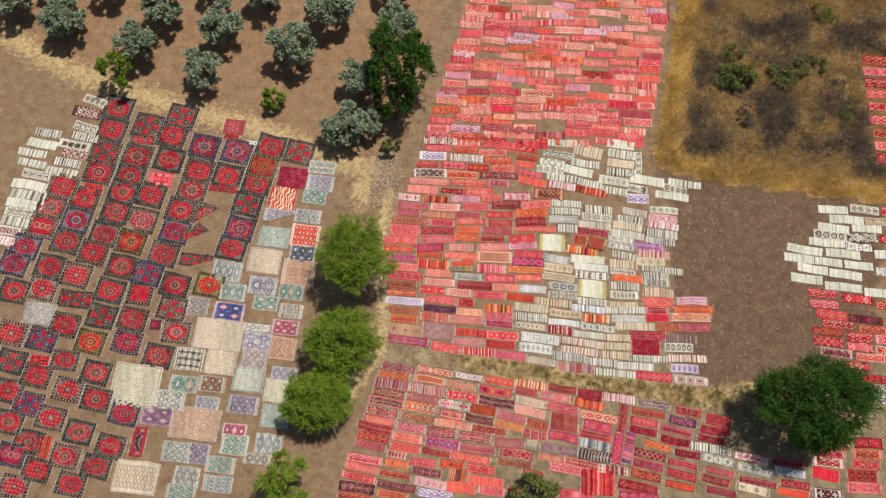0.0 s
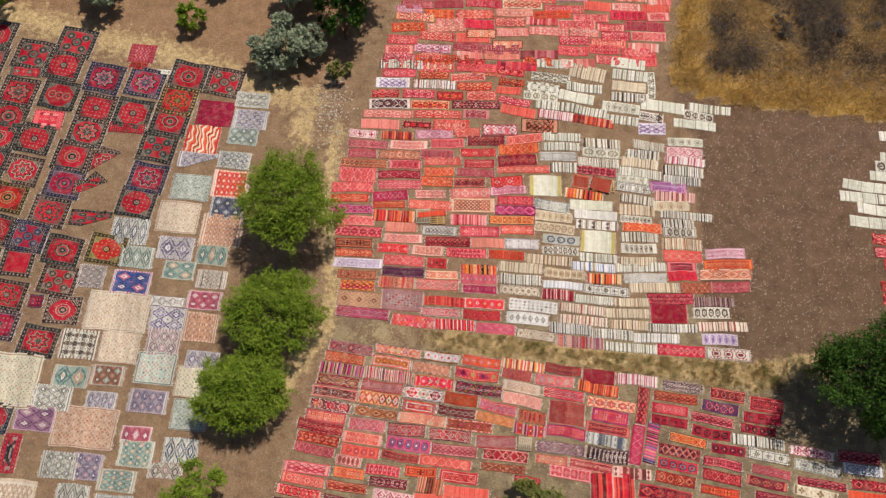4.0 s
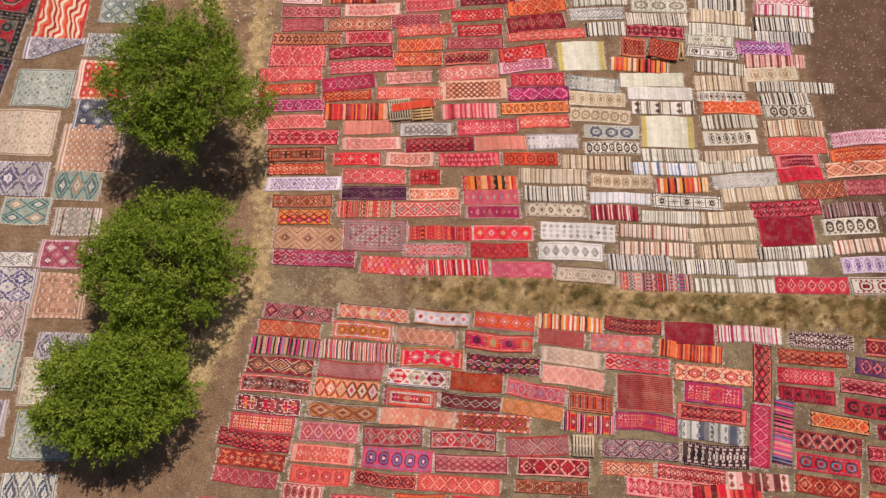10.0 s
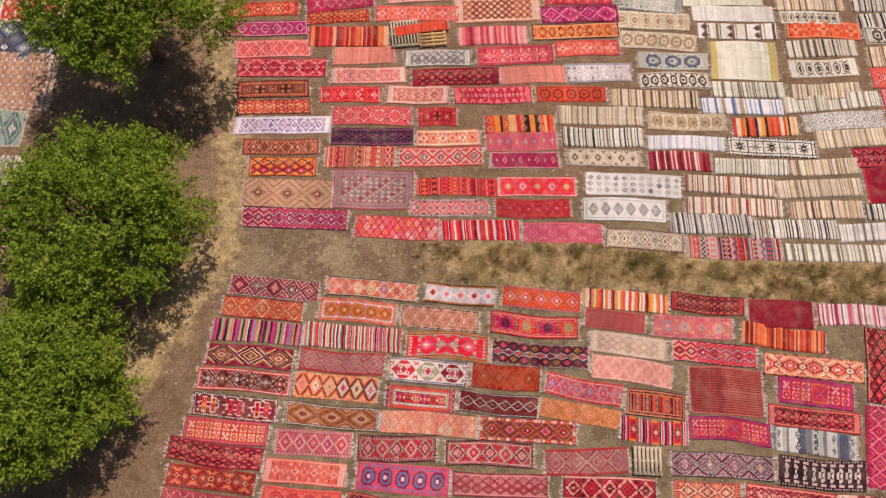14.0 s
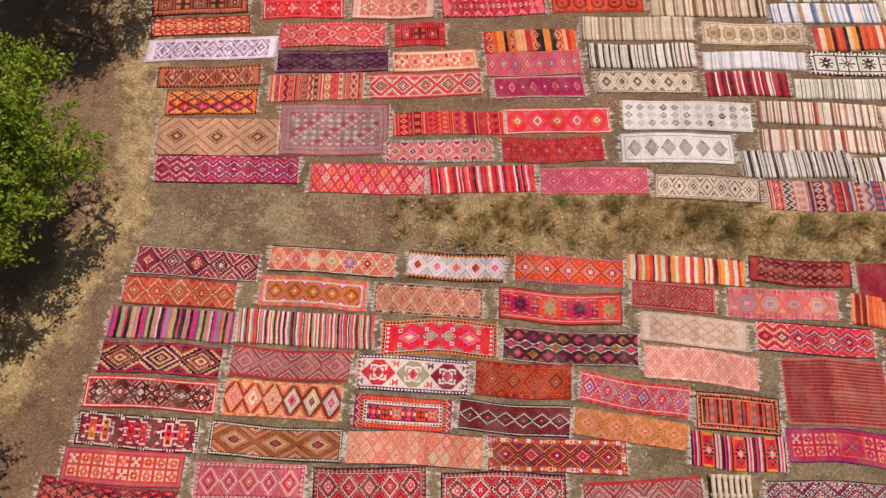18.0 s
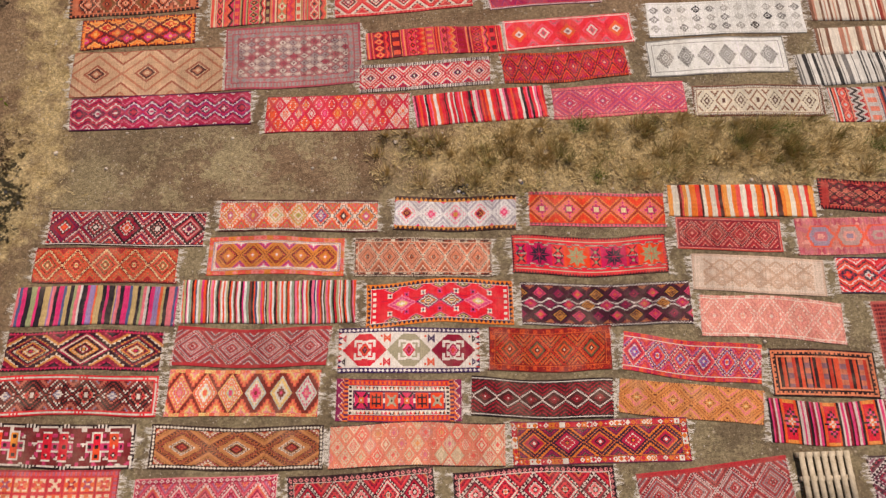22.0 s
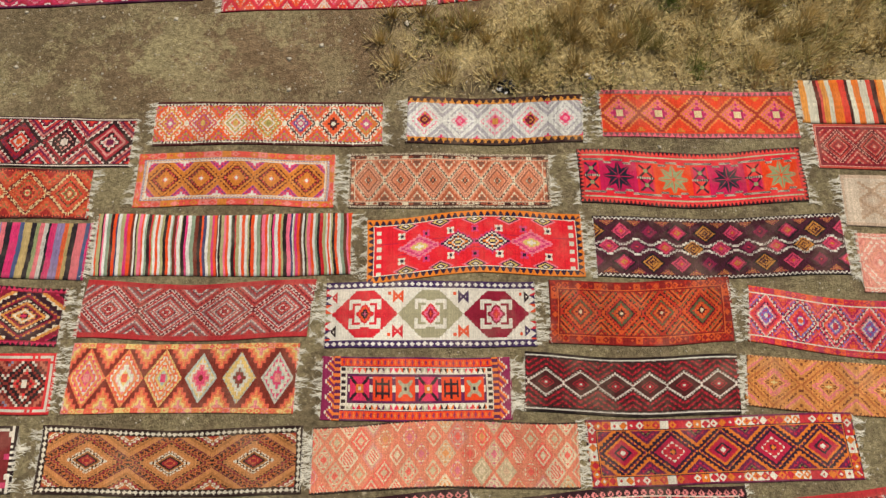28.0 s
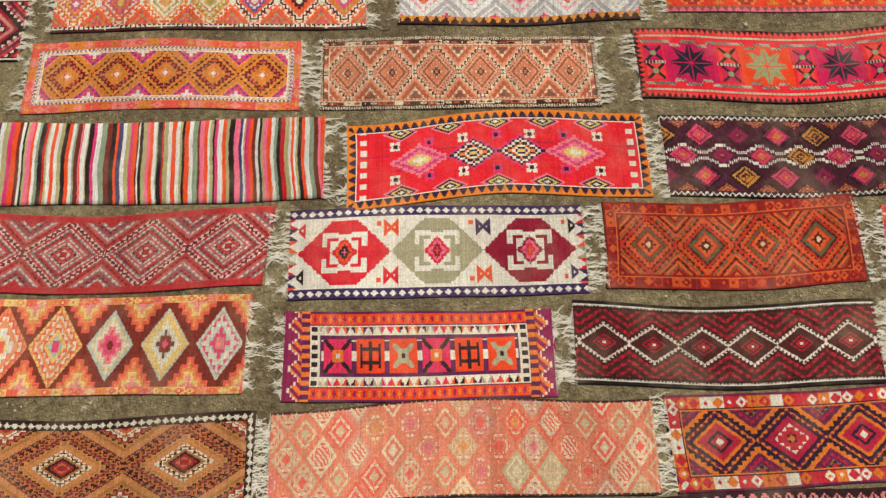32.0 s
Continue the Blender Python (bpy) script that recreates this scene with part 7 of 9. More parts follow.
rug(21.84, 2.18, 3.77, 0.88, -5.6, "dx rp 7")
rug(25.56, 1.80, 3.48, 0.95, -6.2, "gm wr 3")
rug(2.22, 14.29, 2.40, 0.48, 3.7, "pl o 1", 0.03, on="a wooden pallet", lift=0.137)
rug(16.77, 16.59, 1.71, 1.25, -18.3, "lt R 6", 0.03, on="a wooden pallet", lift=0.137)

# ---- far kilims ----
rug(13.68, 28.65, 3.40, 0.91, -4.9, "ws w 8", 0.085, small=True)
rug(13.25, 27.23, 3.47, 0.89, -9.5, "d2 w 4", 0.085, small=True)
rug(12.49, 26.17, 2.94, 1.03, -11.1, "dx w 3", 0.085, small=True)
rug(12.20, 25.34, 3.04, 0.89, -8.0, "gm w 4", 0.085, small=True)
rug(13.36, 24.37, 3.55, 0.88, -9.0, "ws w 8", 0.085, small=True)
rug(13.41, 23.40, 3.10, 0.87, -10.3, "ws pw 8", 0.085, small=True)
rug(16.59, 27.62, 3.33, 1.46, -16.2, "ws b 8", 0.085, small=True)
rug(16.18, 26.10, 3.25, 0.89, -10.0, "ws w 8", 0.085, small=True)
rug(15.42, 25.16, 3.15, 1.01, -14.2, "pl w 1", 0.085, small=True)
rug(16.50, 23.68, 2.93, 0.86, -13.7, "ws w 8", 0.085, small=True)
rug(16.70, 22.72, 3.68, 0.85, -13.0, "str R 10", 0.085, small=True)
rug(20.43, 28.47, 3.07, 1.06, -9.4, "pl w 1", 0.085, small=True)
rug(20.44, 27.26, 3.25, 1.05, -8.8, "ws w 8", 0.085, small=True)
rug(20.25, 26.10, 3.04, 0.97, -8.0, "pl b 1", 0.085, small=True)
rug(20.17, 25.02, 3.41, 0.89, -5.9, "ws wk 10", 0.085, small=True)
rug(19.29, 23.99, 3.35, 1.02, -10.8, "gm w 5", 0.085, small=True)
rug(19.29, 22.76, 2.88, 0.87, -9.6, "ws w 8", 0.085, small=True)
rug(23.04, 24.02, 3.86, 1.09, -10.4, "pl w 1", 0.085, small=True)
rug(21.91, 22.99, 2.12, 0.86, -11.3, "dx wk 3", 0.085, small=True)
rug(21.84, 21.84, 2.41, 1.16, -3.2, "d2 li 3", 0.085, small=True)
rug(27.14, 23.64, 3.83, 0.87, -9.4, "ws w 8", 0.085, small=True)
rug(26.12, 22.96, 2.57, 0.85, -14.0, "gm wk 4", 0.085, small=True)
rug(25.66, 22.14, 3.69, 0.86, -9.6, "pl w 1", 0.085, small=True)
rug(22.28, 26.18, 2.70, 0.69, -94.9, "d2 w 3", 0.085, small=True)
rug(27.69, 46.64, 3.63, 0.13, -93.4, "pl m 1", 0.085, small=True)
rug(43.38, 20.52, 3.27, 0.94, -3.6, "pl w 1", 0.085, small=True)
rug(46.89, 20.53, 3.12, 0.94, -8.7, "gm wk 4", 0.085, small=True)
rug(50.58, 20.16, 3.74, 1.01, -6.2, "d2 r 4", 0.085, small=True)
rug(44.67, 19.33, 3.74, 1.01, -5.1, "pl w 1", 0.085, small=True)
rug(48.19, 19.09, 3.13, 0.94, -2.5, "d2 b 4", 0.085, small=True)
rug(43.07, 18.37, 3.34, 0.92, -9.2, "pl w 1", 0.085, small=True)
rug(46.73, 18.30, 3.23, 0.93, -4.7, "pl w 1", 0.085, small=True)
rug(42.56, 17.55, 3.58, 0.99, -7.4, "gm wk 4", 0.085, small=True)
rug(46.10, 17.25, 3.11, 0.92, -2.4, "dx wk 4", 0.085, small=True)
rug(49.26, 16.93, 2.59, 0.99, -5.8, "d2 r 4", 0.085, small=True)
rug(42.07, 16.67, 3.89, 0.91, -5.8, "pl w 1", 0.085, small=True)
rug(45.47, 16.18, 2.82, 0.98, -6.6, "star wk 3", 0.085, small=True)
rug(39.50, 15.86, 3.81, 0.96, -10.8, "pl w 1", 0.085, small=True)
rug(43.61, 15.41, 3.67, 0.97, -7.1, "pl w 1", 0.085, small=True)
rug(38.74, 14.89, 3.18, 0.96, -8.2, "pl w 1", 0.085, small=True)
rug(41.86, 14.48, 2.93, 0.89, -7.6, "pl w 1", 0.085, small=True)
rug(45.09, 14.06, 3.05, 0.89, -6.1, "pl w 1", 0.085, small=True)
rug(48.62, 15.25, 3.19, 0.98, -4.7, "pl w 1", 0.085, small=True)
rug(40.04, 13.68, 3.23, 0.95, -10.3, "pl w 1", 0.085, small=True)
rug(43.47, 13.05, 3.45, 0.95, -9.6, "pl w 1", 0.085, small=True)
rug(48.30, 13.27, 3.03, 0.96, -7.3, "dx wk 4", 0.085, small=True)
rug(39.20, 12.58, 3.33, 1.01, -8.8, "pl w 1", 0.085, small=True)
rug(42.99, 11.67, 3.92, 0.94, -6.5, "pl w 1", 0.085, small=True)
rug(46.95, 10.98, 3.61, 0.94, -5.0, "pl w 1", 0.085, small=True)
rug(40.60, 10.98, 3.01, 0.94, -6.0, "d2 r 3", 0.085, small=True)
rug(44.26, 10.34, 3.30, 0.93, -6.5, "fl r 3", 0.085, small=True)
rug(40.62, 9.81, 3.18, 0.93, -5.6, "d2 p 3", 0.085, small=True)
rug(41.20, 8.65, 3.16, 0.92, -7.8, "dx r 3", 0.085, small=True)
rug(44.73, 8.13, 3.56, 0.85, -7.9, "pan m 4", 0.085, small=True)
rug(41.74, 7.62, 3.38, 0.85, -7.2, "d2 rw 4", 0.085, small=True)
rug(40.46, 6.87, 3.08, 0.90, -6.8, "dx R 4", 0.085, small=True)
rug(43.82, 6.24, 2.66, 1.04, -3.9, "d2 r 3", 0.085, small=True)
rug(40.39, 5.79, 3.06, 0.96, -6.8, "zz r 4", 0.085, small=True)
rug(43.63, 5.20, 2.65, 0.90, -5.2, "fl p 3", 0.085, small=True)
rug(41.02, 4.61, 3.28, 0.89, -8.3, "d2 m 4", 0.085, small=True)
rug(44.46, 4.11, 2.92, 0.82, -5.8, "d2 c 3", 0.085, small=True)
rug(42.84, 3.29, 2.91, 0.81, -8.1, "dx rw 4", 0.085, small=True)
rug(45.29, 7.02, 2.96, 0.91, -5.9, "d2 R 4", 0.085, small=True)
rug(44.14, 1.96, 3.07, 0.87, -5.4, "pan r 4", 0.085, small=True)
rug(44.09, 0.93, 2.77, 0.80, -6.0, "dx wk 4", 0.085, small=True)
rug(45.09, -0.20, 2.87, 0.86, -5.7, "dx wk 4", 0.085, small=True)
rug(47.72, 9.57, 3.29, 0.93, -5.4, "d2 R 4", 0.085, small=True)
rug(47.01, 5.91, 3.23, 0.90, -6.4, "dx p 4", 0.085, small=True)
rug(46.78, 4.73, 3.22, 0.89, -6.4, "dx rw 4", 0.085, small=True)
rug(47.72, 3.56, 3.20, 0.89, -6.3, "d2 r 4", 0.085, small=True)
rug(47.48, 2.39, 3.19, 0.88, -6.3, "d2 R 4", 0.085, small=True)
rug(52.24, 39.49, 4.38, 1.43, -4.1, "d2 R 4", 0.085, small=True)
rug(52.01, 37.95, 4.22, 1.25, -4.2, "dx p 4", 0.085, small=True)
rug(51.99, 36.43, 4.33, 1.23, -4.0, "d2 r 4", 0.085, small=True)
rug(51.96, 34.93, 4.44, 1.22, -3.9, "d2 c 4", 0.085, small=True)
rug(51.71, 33.29, 4.28, 1.20, -4.0, "dx r 4", 0.085, small=True)
rug(51.70, 31.53, 4.25, 1.19, -4.0, "d2 p 4", 0.085, small=True)
rug(51.52, 29.79, 3.89, 1.17, -4.3, "d2 R 4", 0.085, small=True)
rug(51.48, 28.22, 4.00, 1.16, -4.1, "dx c 4", 0.085, small=True)
rug(51.36, 26.66, 3.85, 1.15, -4.2, "d2 r 4", 0.085, small=True)
rug(-40.57, 34.11, 2.89, 1.05, -21.3, "gm w 4", 0.085, small=True)
rug(-41.25, 32.56, 3.51, 1.32, -12.2, "dx wr 3", 0.085, small=True)
rug(-41.15, 30.66, 2.91, 1.05, -17.6, "d2 w 4", 0.085, small=True)
rug(-40.99, 29.43, 3.66, 0.99, -11.4, "ws wk 10", 0.085, small=True)
rug(-42.13, 28.43, 3.65, 1.06, -11.4, "gm wk 4", 0.085, small=True)
rug(-41.93, 27.37, 2.75, 1.12, -12.0, "dx wr 3", 0.085, small=True)
rug(-42.61, 26.24, 3.19, 0.97, -10.2, "ws wk 10", 0.085, small=True)
rug(-45.40, 29.94, 3.18, 1.00, -10.6, "ws wk 9", 0.085, small=True)
rug(-45.81, 28.58, 3.47, 1.06, -12.0, "pl w 1", 0.085, small=True)
rug(-46.77, 27.44, 3.41, 0.91, -9.7, "ws w 9", 0.085, small=True)
rug(-46.67, 26.18, 3.44, 0.89, -11.9, "ws w 8", 0.085, small=True)
rug(-45.84, 24.75, 3.27, 1.03, -11.1, "gm wk 4", 0.085, small=True)
rug(-43.12, 25.06, 3.73, 1.04, -10.8, "ws w 8", 0.085, small=True)
rug(-46.28, 23.47, 4.27, 1.10, -11.2, "pl w 1", 0.085, small=True)
rug(-46.36, 22.31, 4.14, 1.09, -9.5, "ws w 7", 0.085, small=True)
rug(-46.51, 21.23, 4.18, 1.08, -9.4, "pl w 1", 0.085, small=True)
rug(-46.75, 20.16, 3.79, 1.07, -10.2, "d2 w 5", 0.085, small=True)
rug(-47.21, 19.13, 3.19, 1.06, -10.9, "ws w 6", 0.085, small=True)
rug(-48.02, 18.11, 3.28, 1.06, -9.3, "gm wr 4", 0.085, small=True)
rug(-48.27, 16.99, 3.01, 1.04, -12.6, "ws pw 8", 0.085, small=True)
rug(-0.55, 29.75, 2.59, 0.80, -2.3, "d2 p 4", 0.085, small=True)
rug(-0.28, 28.98, 3.93, 0.90, -3.1, "ws wk 14", 0.085, small=True)
rug(3.20, 28.70, 2.40, 0.90, -2.1, "dx pe 3", 0.085, small=True)
rug(-0.43, 28.05, 3.06, 0.78, -2.7, "dx p 4", 0.085, small=True)
rug(2.72, 27.79, 2.70, 0.78, -2.4, "d2 o 4", 0.085, small=True)
rug(5.77, 27.46, 3.07, 0.78, 0.3, "d2 c 4", 0.085, small=True)
rug(-1.06, 27.08, 3.04, 1.00, -1.7, "d2 li 4", 0.085, small=True)
rug(2.67, 26.80, 3.80, 0.88, -4.6, "ws wr 16", 0.085, small=True)
rug(6.31, 26.51, 3.14, 0.78, -0.8, "d2 o 5", 0.085, small=True)
rug(-1.70, 26.00, 2.44, 0.77, -1.0, "d2 r 4", 0.085, small=True)
rug(1.29, 25.88, 2.89, 0.87, -4.6, "d2 p 4", 0.085, small=True)
rug(4.09, 25.60, 2.36, 0.87, -2.1, "pan o 3", 0.085, small=True)
rug(6.89, 25.55, 2.67, 0.99, -1.3, "d2 c 4", 0.085, small=True)
rug(-1.35, 24.97, 3.66, 0.97, -1.5, "dx k 4", 0.085, small=True)
rug(2.27, 24.73, 3.40, 0.86, -2.9, "d2 o 4", 0.085, small=True)
rug(6.37, 24.63, 4.25, 0.76, -2.6, "zz m 5", 0.085, small=True)
rug(10.12, 23.89, 3.12, 0.94, -14.0, "pl c 1", 0.085, small=True)
rug(9.81, 24.88, 2.90, 0.74, -12.8, "d2 p 4", 0.085, small=True)
rug(-1.46, 23.93, 4.39, 0.75, -3.3, "d2 bp 5", 0.085, small=True)
rug(2.93, 23.77, 4.13, 0.75, -3.2, "d2 c 5", 0.085, small=True)
rug(6.35, 23.69, 2.33, 0.86, -4.6, "d2 F 3", 0.085, small=True)
rug(-2.19, 22.94, 3.40, 0.95, -4.6, "pl bp 1", 0.085, small=True)
rug(1.09, 22.77, 2.62, 0.74, -4.6, "pan r 3", 0.085, small=True)
rug(4.09, 22.68, 3.19, 1.06, -2.9, "dx c 4", 0.085, small=True)
rug(5.40, 21.98, 2.18, 0.73, -2.0, "d2 c 4", 0.085, small=True)
rug(8.40, 22.10, 3.06, 1.05, -1.9, "dx pw 4", 0.085, small=True)
rug(11.94, 22.39, 3.28, 1.38, -4.6, "d2 br 5", 0.085, small=True)
rug(7.67, 27.91, 2.93, 0.78, -6.7, "d2 oc 4", 0.085, small=True)
rug(4.77, 29.48, 2.27, 0.69, -1.9, "d2 R 4", 0.085, small=True)
rug(6.19, 28.99, 2.50, 0.80, -2.2, "pan r 3", 0.085, small=True)
rug(9.69, 27.96, 2.50, 0.88, -12.0, "dx r 3", 0.085, small=True)
rug(9.68, 26.83, 2.25, 0.77, -8.7, "d2 R 4", 0.085, small=True)
rug(9.37, 26.00, 2.23, 0.77, -7.3, "pl c 1", 0.085, small=True)
rug(2.42, 29.78, 2.05, 0.68, -4.6, "d2 c 4", 0.085, small=True)


def far_rows():
    """Rows of faded kilims that fill the upper end of the middle field."""
    rng = np.random.default_rng(41)
    kinds = ["d2", "dx", "d2", "dx", "zz", "fl", "zz", "str", "pl", "gm"]
    tones = ["c", "ck", "sm", "or", "ck", "F", "bp", "c", "rp", "c", "pe", "ck", "bp", "sm", "p", "li2", "ck", "bp", "sm", "R"]
    y = 28.9
    while y < 56:
        x0 = np.interp(y, [21.8, 29.7, 43.2, 56], [-4.6, -2.2, 1.9, 5.6]) + rng.uniform(-0.3, 0.3)
        x1 = np.interp(y, [28.0, 29.5, 31.0, 56], [21.5, 22.8, 24.0, 29.5])
        x = x0
        while x < x1 - 1.2:
            L = min(rng.uniform(2.5, 3.7), x1 - x)
            wide = rng.uniform(0.86, 1.02)
            turn = rng.normal(-3.5, 2.2)
            yy = y - (x - x0) * 0.06 + rng.normal(0, 0.08) + 0.25 * np.sin(x * 0.5 + y)
            if yy < 28.3 or rng.random() < 0.04:
                x += L + 0.1
                continue
            rug(x + L / 2, yy, L, wide, turn, f"{rng.choice(kinds)} {rng.choice(tones)} {rng.integers(4, 8)}", 0.085, far=True)
            x += L + rng.uniform(0.03, 0.2)
        y += 0.96


far_rows()


# ---- carpets of the field beside the grove ----
def carpet(x, y, L, W, turn, what, fold=None):
    rug(x, y, L, W, turn, what, 0.05, group="carpets beside the grove", name="carpet", mat=PILE, fold=fold)


carpet(-37.72, 33.15, 3.50, 3.13, -13.4, "med D 1")
carpet(-38.11, 30.37, 3.47, 3.07, -13.3, "med D 1")
carpet(-34.00, 30.88, 3.46, 3.07, -13.3, "med D 1")
carpet(-30.22, 32.04, 3.47, 3.09, -13.4, "med D 1")
carpet(-38.47, 27.51, 3.43, 3.00, -13.1, "med D 1")
carpet(-34.73, 27.02, 3.41, 2.98, -13.1, "med D 1")
carpet(-31.05, 29.65, 3.44, 3.04, -13.3, "med D 1")
carpet(-27.20, 28.22, 3.40, 3.00, -13.3, "med Dp 1")
carpet(-31.01, 26.60, 3.39, 2.97, -13.2, "med D 1")
carpet(-38.81, 25.06, 3.39, 2.95, -13.0, "med Dw 1")
carpet(-27.52, 25.20, 3.36, 2.93, -13.1, "med D 1")
carpet(-23.40, 27.65, 3.39, 2.98, -13.3, "med Dp 1")
carpet(-19.57, 28.22, 3.38, 2.99, -13.4, "med D 1")
carpet(-20.34, 25.76, 3.35, 2.94, -13.2, "med Dg 1")
carpet(-16.29, 27.51, 3.36, 2.98, -13.4, "med Dw 1")
carpet(-35.23, 24.58, 3.38, 2.93, -13.0, "med D 1")
carpet(-24.20, 24.58, 3.35, 2.92, -13.1, "med D 1")
carpet(-42.55, 23.34, 3.38, 2.91, -12.9, "med Dw 1")
carpet(-35.73, 22.65, 3.35, 2.89, -12.9, "med D 1")
carpet(-28.03, 22.86, 3.33, 2.88, -13.0, "med D 1")
carpet(-20.82, 23.68, 3.32, 2.89, -13.1, "med D 1")
carpet(-43.51, 20.83, 3.35, 2.86, -12.7, "med Dw 1")
carpet(-39.90, 21.84, 3.35, 2.88, -12.8, "med D 1")
carpet(-36.21, 20.29, 3.32, 2.84, -12.8, "med D 1")
carpet(-32.58, 22.31, 3.34, 2.88, -12.9, "med D 1")
carpet(-29.03, 20.49, 3.30, 2.83, -12.9, "med D 1")
carpet(-21.68, 21.16, 3.29, 2.84, -13.0, "med D 1")
carpet(-44.07, 18.63, 3.32, 2.81, -12.6, "med Dw 1")
carpet(-40.44, 19.29, 3.32, 2.82, -12.7, "med Dp 1")
carpet(-33.13, 19.29, 3.30, 2.81, -12.8, "med Dw 1", fold=(-0.3, -0.3, -1))
carpet(-29.36, 17.97, 3.27, 2.78, -12.8, "med Dp 1")
carpet(-22.24, 18.30, 3.26, 2.77, -12.8, "med Dp 1")
carpet(-45.50, 16.21, 3.29, 2.76, -12.5, "med Dp 1")
carpet(-41.10, 16.86, 3.29, 2.77, -12.6, "med D 1")
carpet(-37.07, 17.65, 3.29, 2.78, -12.7, "med D 1")
carpet(-34.04, 16.80, 3.27, 2.76, -12.6, "med Dg 1")
carpet(-30.28, 15.38, 3.24, 2.72, -12.6, "med D 1")
carpet(-22.97, 16.02, 3.23, 2.73, -12.7, "med D 1")
carpet(-46.37, 14.29, 3.27, 2.72, -12.4, "med Dp 1")
carpet(-42.46, 13.97, 3.25, 2.71, -12.4, "med D 1")
carpet(-38.00, 15.57, 3.26, 2.74, -12.5, "med D 1")
carpet(-34.70, 13.97, 3.23, 2.70, -12.5, "med D 1")
carpet(-45.80, 11.27, 3.22, 2.66, -12.2, "med D 1")
carpet(-42.84, 11.58, 3.22, 2.66, -12.3, "med Dw 1")
carpet(-39.43, 13.02, 3.23, 2.68, -12.4, "med Dw 1")
carpet(-31.73, 13.21, 3.21, 2.68, -12.5, "med Dp 1")
carpet(-28.65, 11.89, 3.19, 2.64, -12.5, "med D 1")
carpet(-25.01, 11.89, 3.18, 2.64, -12.5, "med Dg 1")
carpet(-35.53, 11.27, 3.20, 2.64, -12.4, "med D 1")
carpet(-28.64, 9.29, 3.15, 2.59, -12.3, "med Dw 1")
carpet(-39.76, 7.59, 3.16, 2.57, -12.1, "med D 1")
carpet(-36.02, 8.50, 3.16, 2.58, -12.2, "med D 1")
carpet(-32.69, 8.20, 3.15, 2.57, -12.2, "med Dw 1")
carpet(-45.24, 6.69, 3.16, 2.56, -12.0, "med Dw 1")
carpet(-41.88, 6.09, 3.14, 2.54, -12.0, "med Dp 1")
carpet(-36.80, 5.79, 3.13, 2.53, -12.1, "med Dg 1")
carpet(-32.96, 5.79, 3.11, 2.52, -12.1, "med Dp 1")
carpet(-29.52, 4.32, 3.09, 2.48, -12.1, "med D 1")
carpet(-44.69, 3.73, 3.12, 2.50, -11.9, "med D 1")
carpet(-35.72, 2.57, 3.08, 2.46, -11.9, "med D 1")
carpet(-41.79, 2.28, 3.09, 2.46, -11.9, "med D 1")
carpet(-38.35, 0.85, 3.06, 2.43, -11.8, "med Dw 1")
carpet(-44.41, 0.73, 3.08, 2.43, -11.8, "med D 1")
carpet(-35.31, -0.12, 3.04, 2.40, -11.8, "med D 1")
carpet(-42.15, -0.57, 3.05, 2.40, -11.7, "med Dp 1")
carpet(-32.23, -1.52, 3.01, 2.37, -11.8, "med Db 1")
carpet(-39.61, -1.97, 3.03, 2.37, -11.7, "med Dw 1")
carpet(-36.53, -3.35, 3.00, 2.34, -11.6, "med D 1")
carpet(-43.82, -2.36, 3.03, 2.37, -11.6, "med D 1")
carpet(-41.48, -4.28, 3.00, 2.33, -11.5, "med D 1")
carpet(-33.20, -4.72, 2.97, 2.31, -11.6, "med D 1")
carpet(-37.56, -5.69, 2.97, 2.29, -11.5, "med Dw 1")
carpet(-42.94, -5.53, 2.99, 2.31, -11.5, "med Dp 1")
carpet(-40.15, -6.98, 2.96, 2.27, -11.4, "med D 1")
carpet(-36.57, -8.30, 2.93, 2.24, -11.4, "med D 1")
carpet(-34.32, -6.66, 2.95, 2.27, -11.5, "med D 1")
carpet(-42.09, -8.56, 2.94, 2.24, -11.3, "med Dw 1")
carpet(-34.35, 29.08, 2.99, 1.01, -7.4, "fl D 4")
carpet(-39.15, 23.13, 2.22, 0.97, -7.2, "pan r 3")
carpet(-24.57, 23.13, 3.23, 0.96, -7.3, "lat D 3")
carpet(-24.00, 30.73, 2.40, 1.89, -7.5, "lt F 6")
carpet(-24.20, 29.43, 1.72, 0.72, -7.5, "gm R 3")
carpet(-21.74, 28.72, 1.58, 0.57, -7.5, "pan w 2")
carpet(-31.67, 24.16, 2.74, 1.81, -7.3, "fl rp 6")
carpet(-16.86, 24.37, 3.24, 2.49, -7.3, "ov cd 9")
carpet(-13.61, 25.62, 2.99, 1.54, -7.4, "gd gw 42")
carpet(-13.70, 23.68, 2.97, 1.92, -7.3, "gd lv 43")
carpet(-14.25, 22.11, 2.56, 1.77, -7.3, "gd gt 32")
carpet(-17.83, 21.84, 2.95, 2.71, -7.3, "fm fm 9")
carpet(-18.00, 19.82, 3.56, 1.47, -7.2, "gd lv 42", fold=(0.1, -0.1, 1))
carpet(-14.87, 19.76, 2.80, 1.60, -7.2, "gd gb 43")
carpet(-18.44, 17.32, 3.28, 2.36, -7.1, "ov gt 3")
carpet(-15.04, 17.51, 3.15, 2.49, -7.2, "gd co 64")
carpet(-15.22, 15.38, 2.75, 1.93, -7.1, "gd nb 32")
carpet(-19.28, 14.61, 3.49, 2.82, -7.1, "ov sp 7")
carpet(-15.52, 13.33, 3.47, 2.79, -7.0, "gd so 86")
carpet(-23.22, 13.46, 3.11, 2.29, -7.0, "gd gb 41")
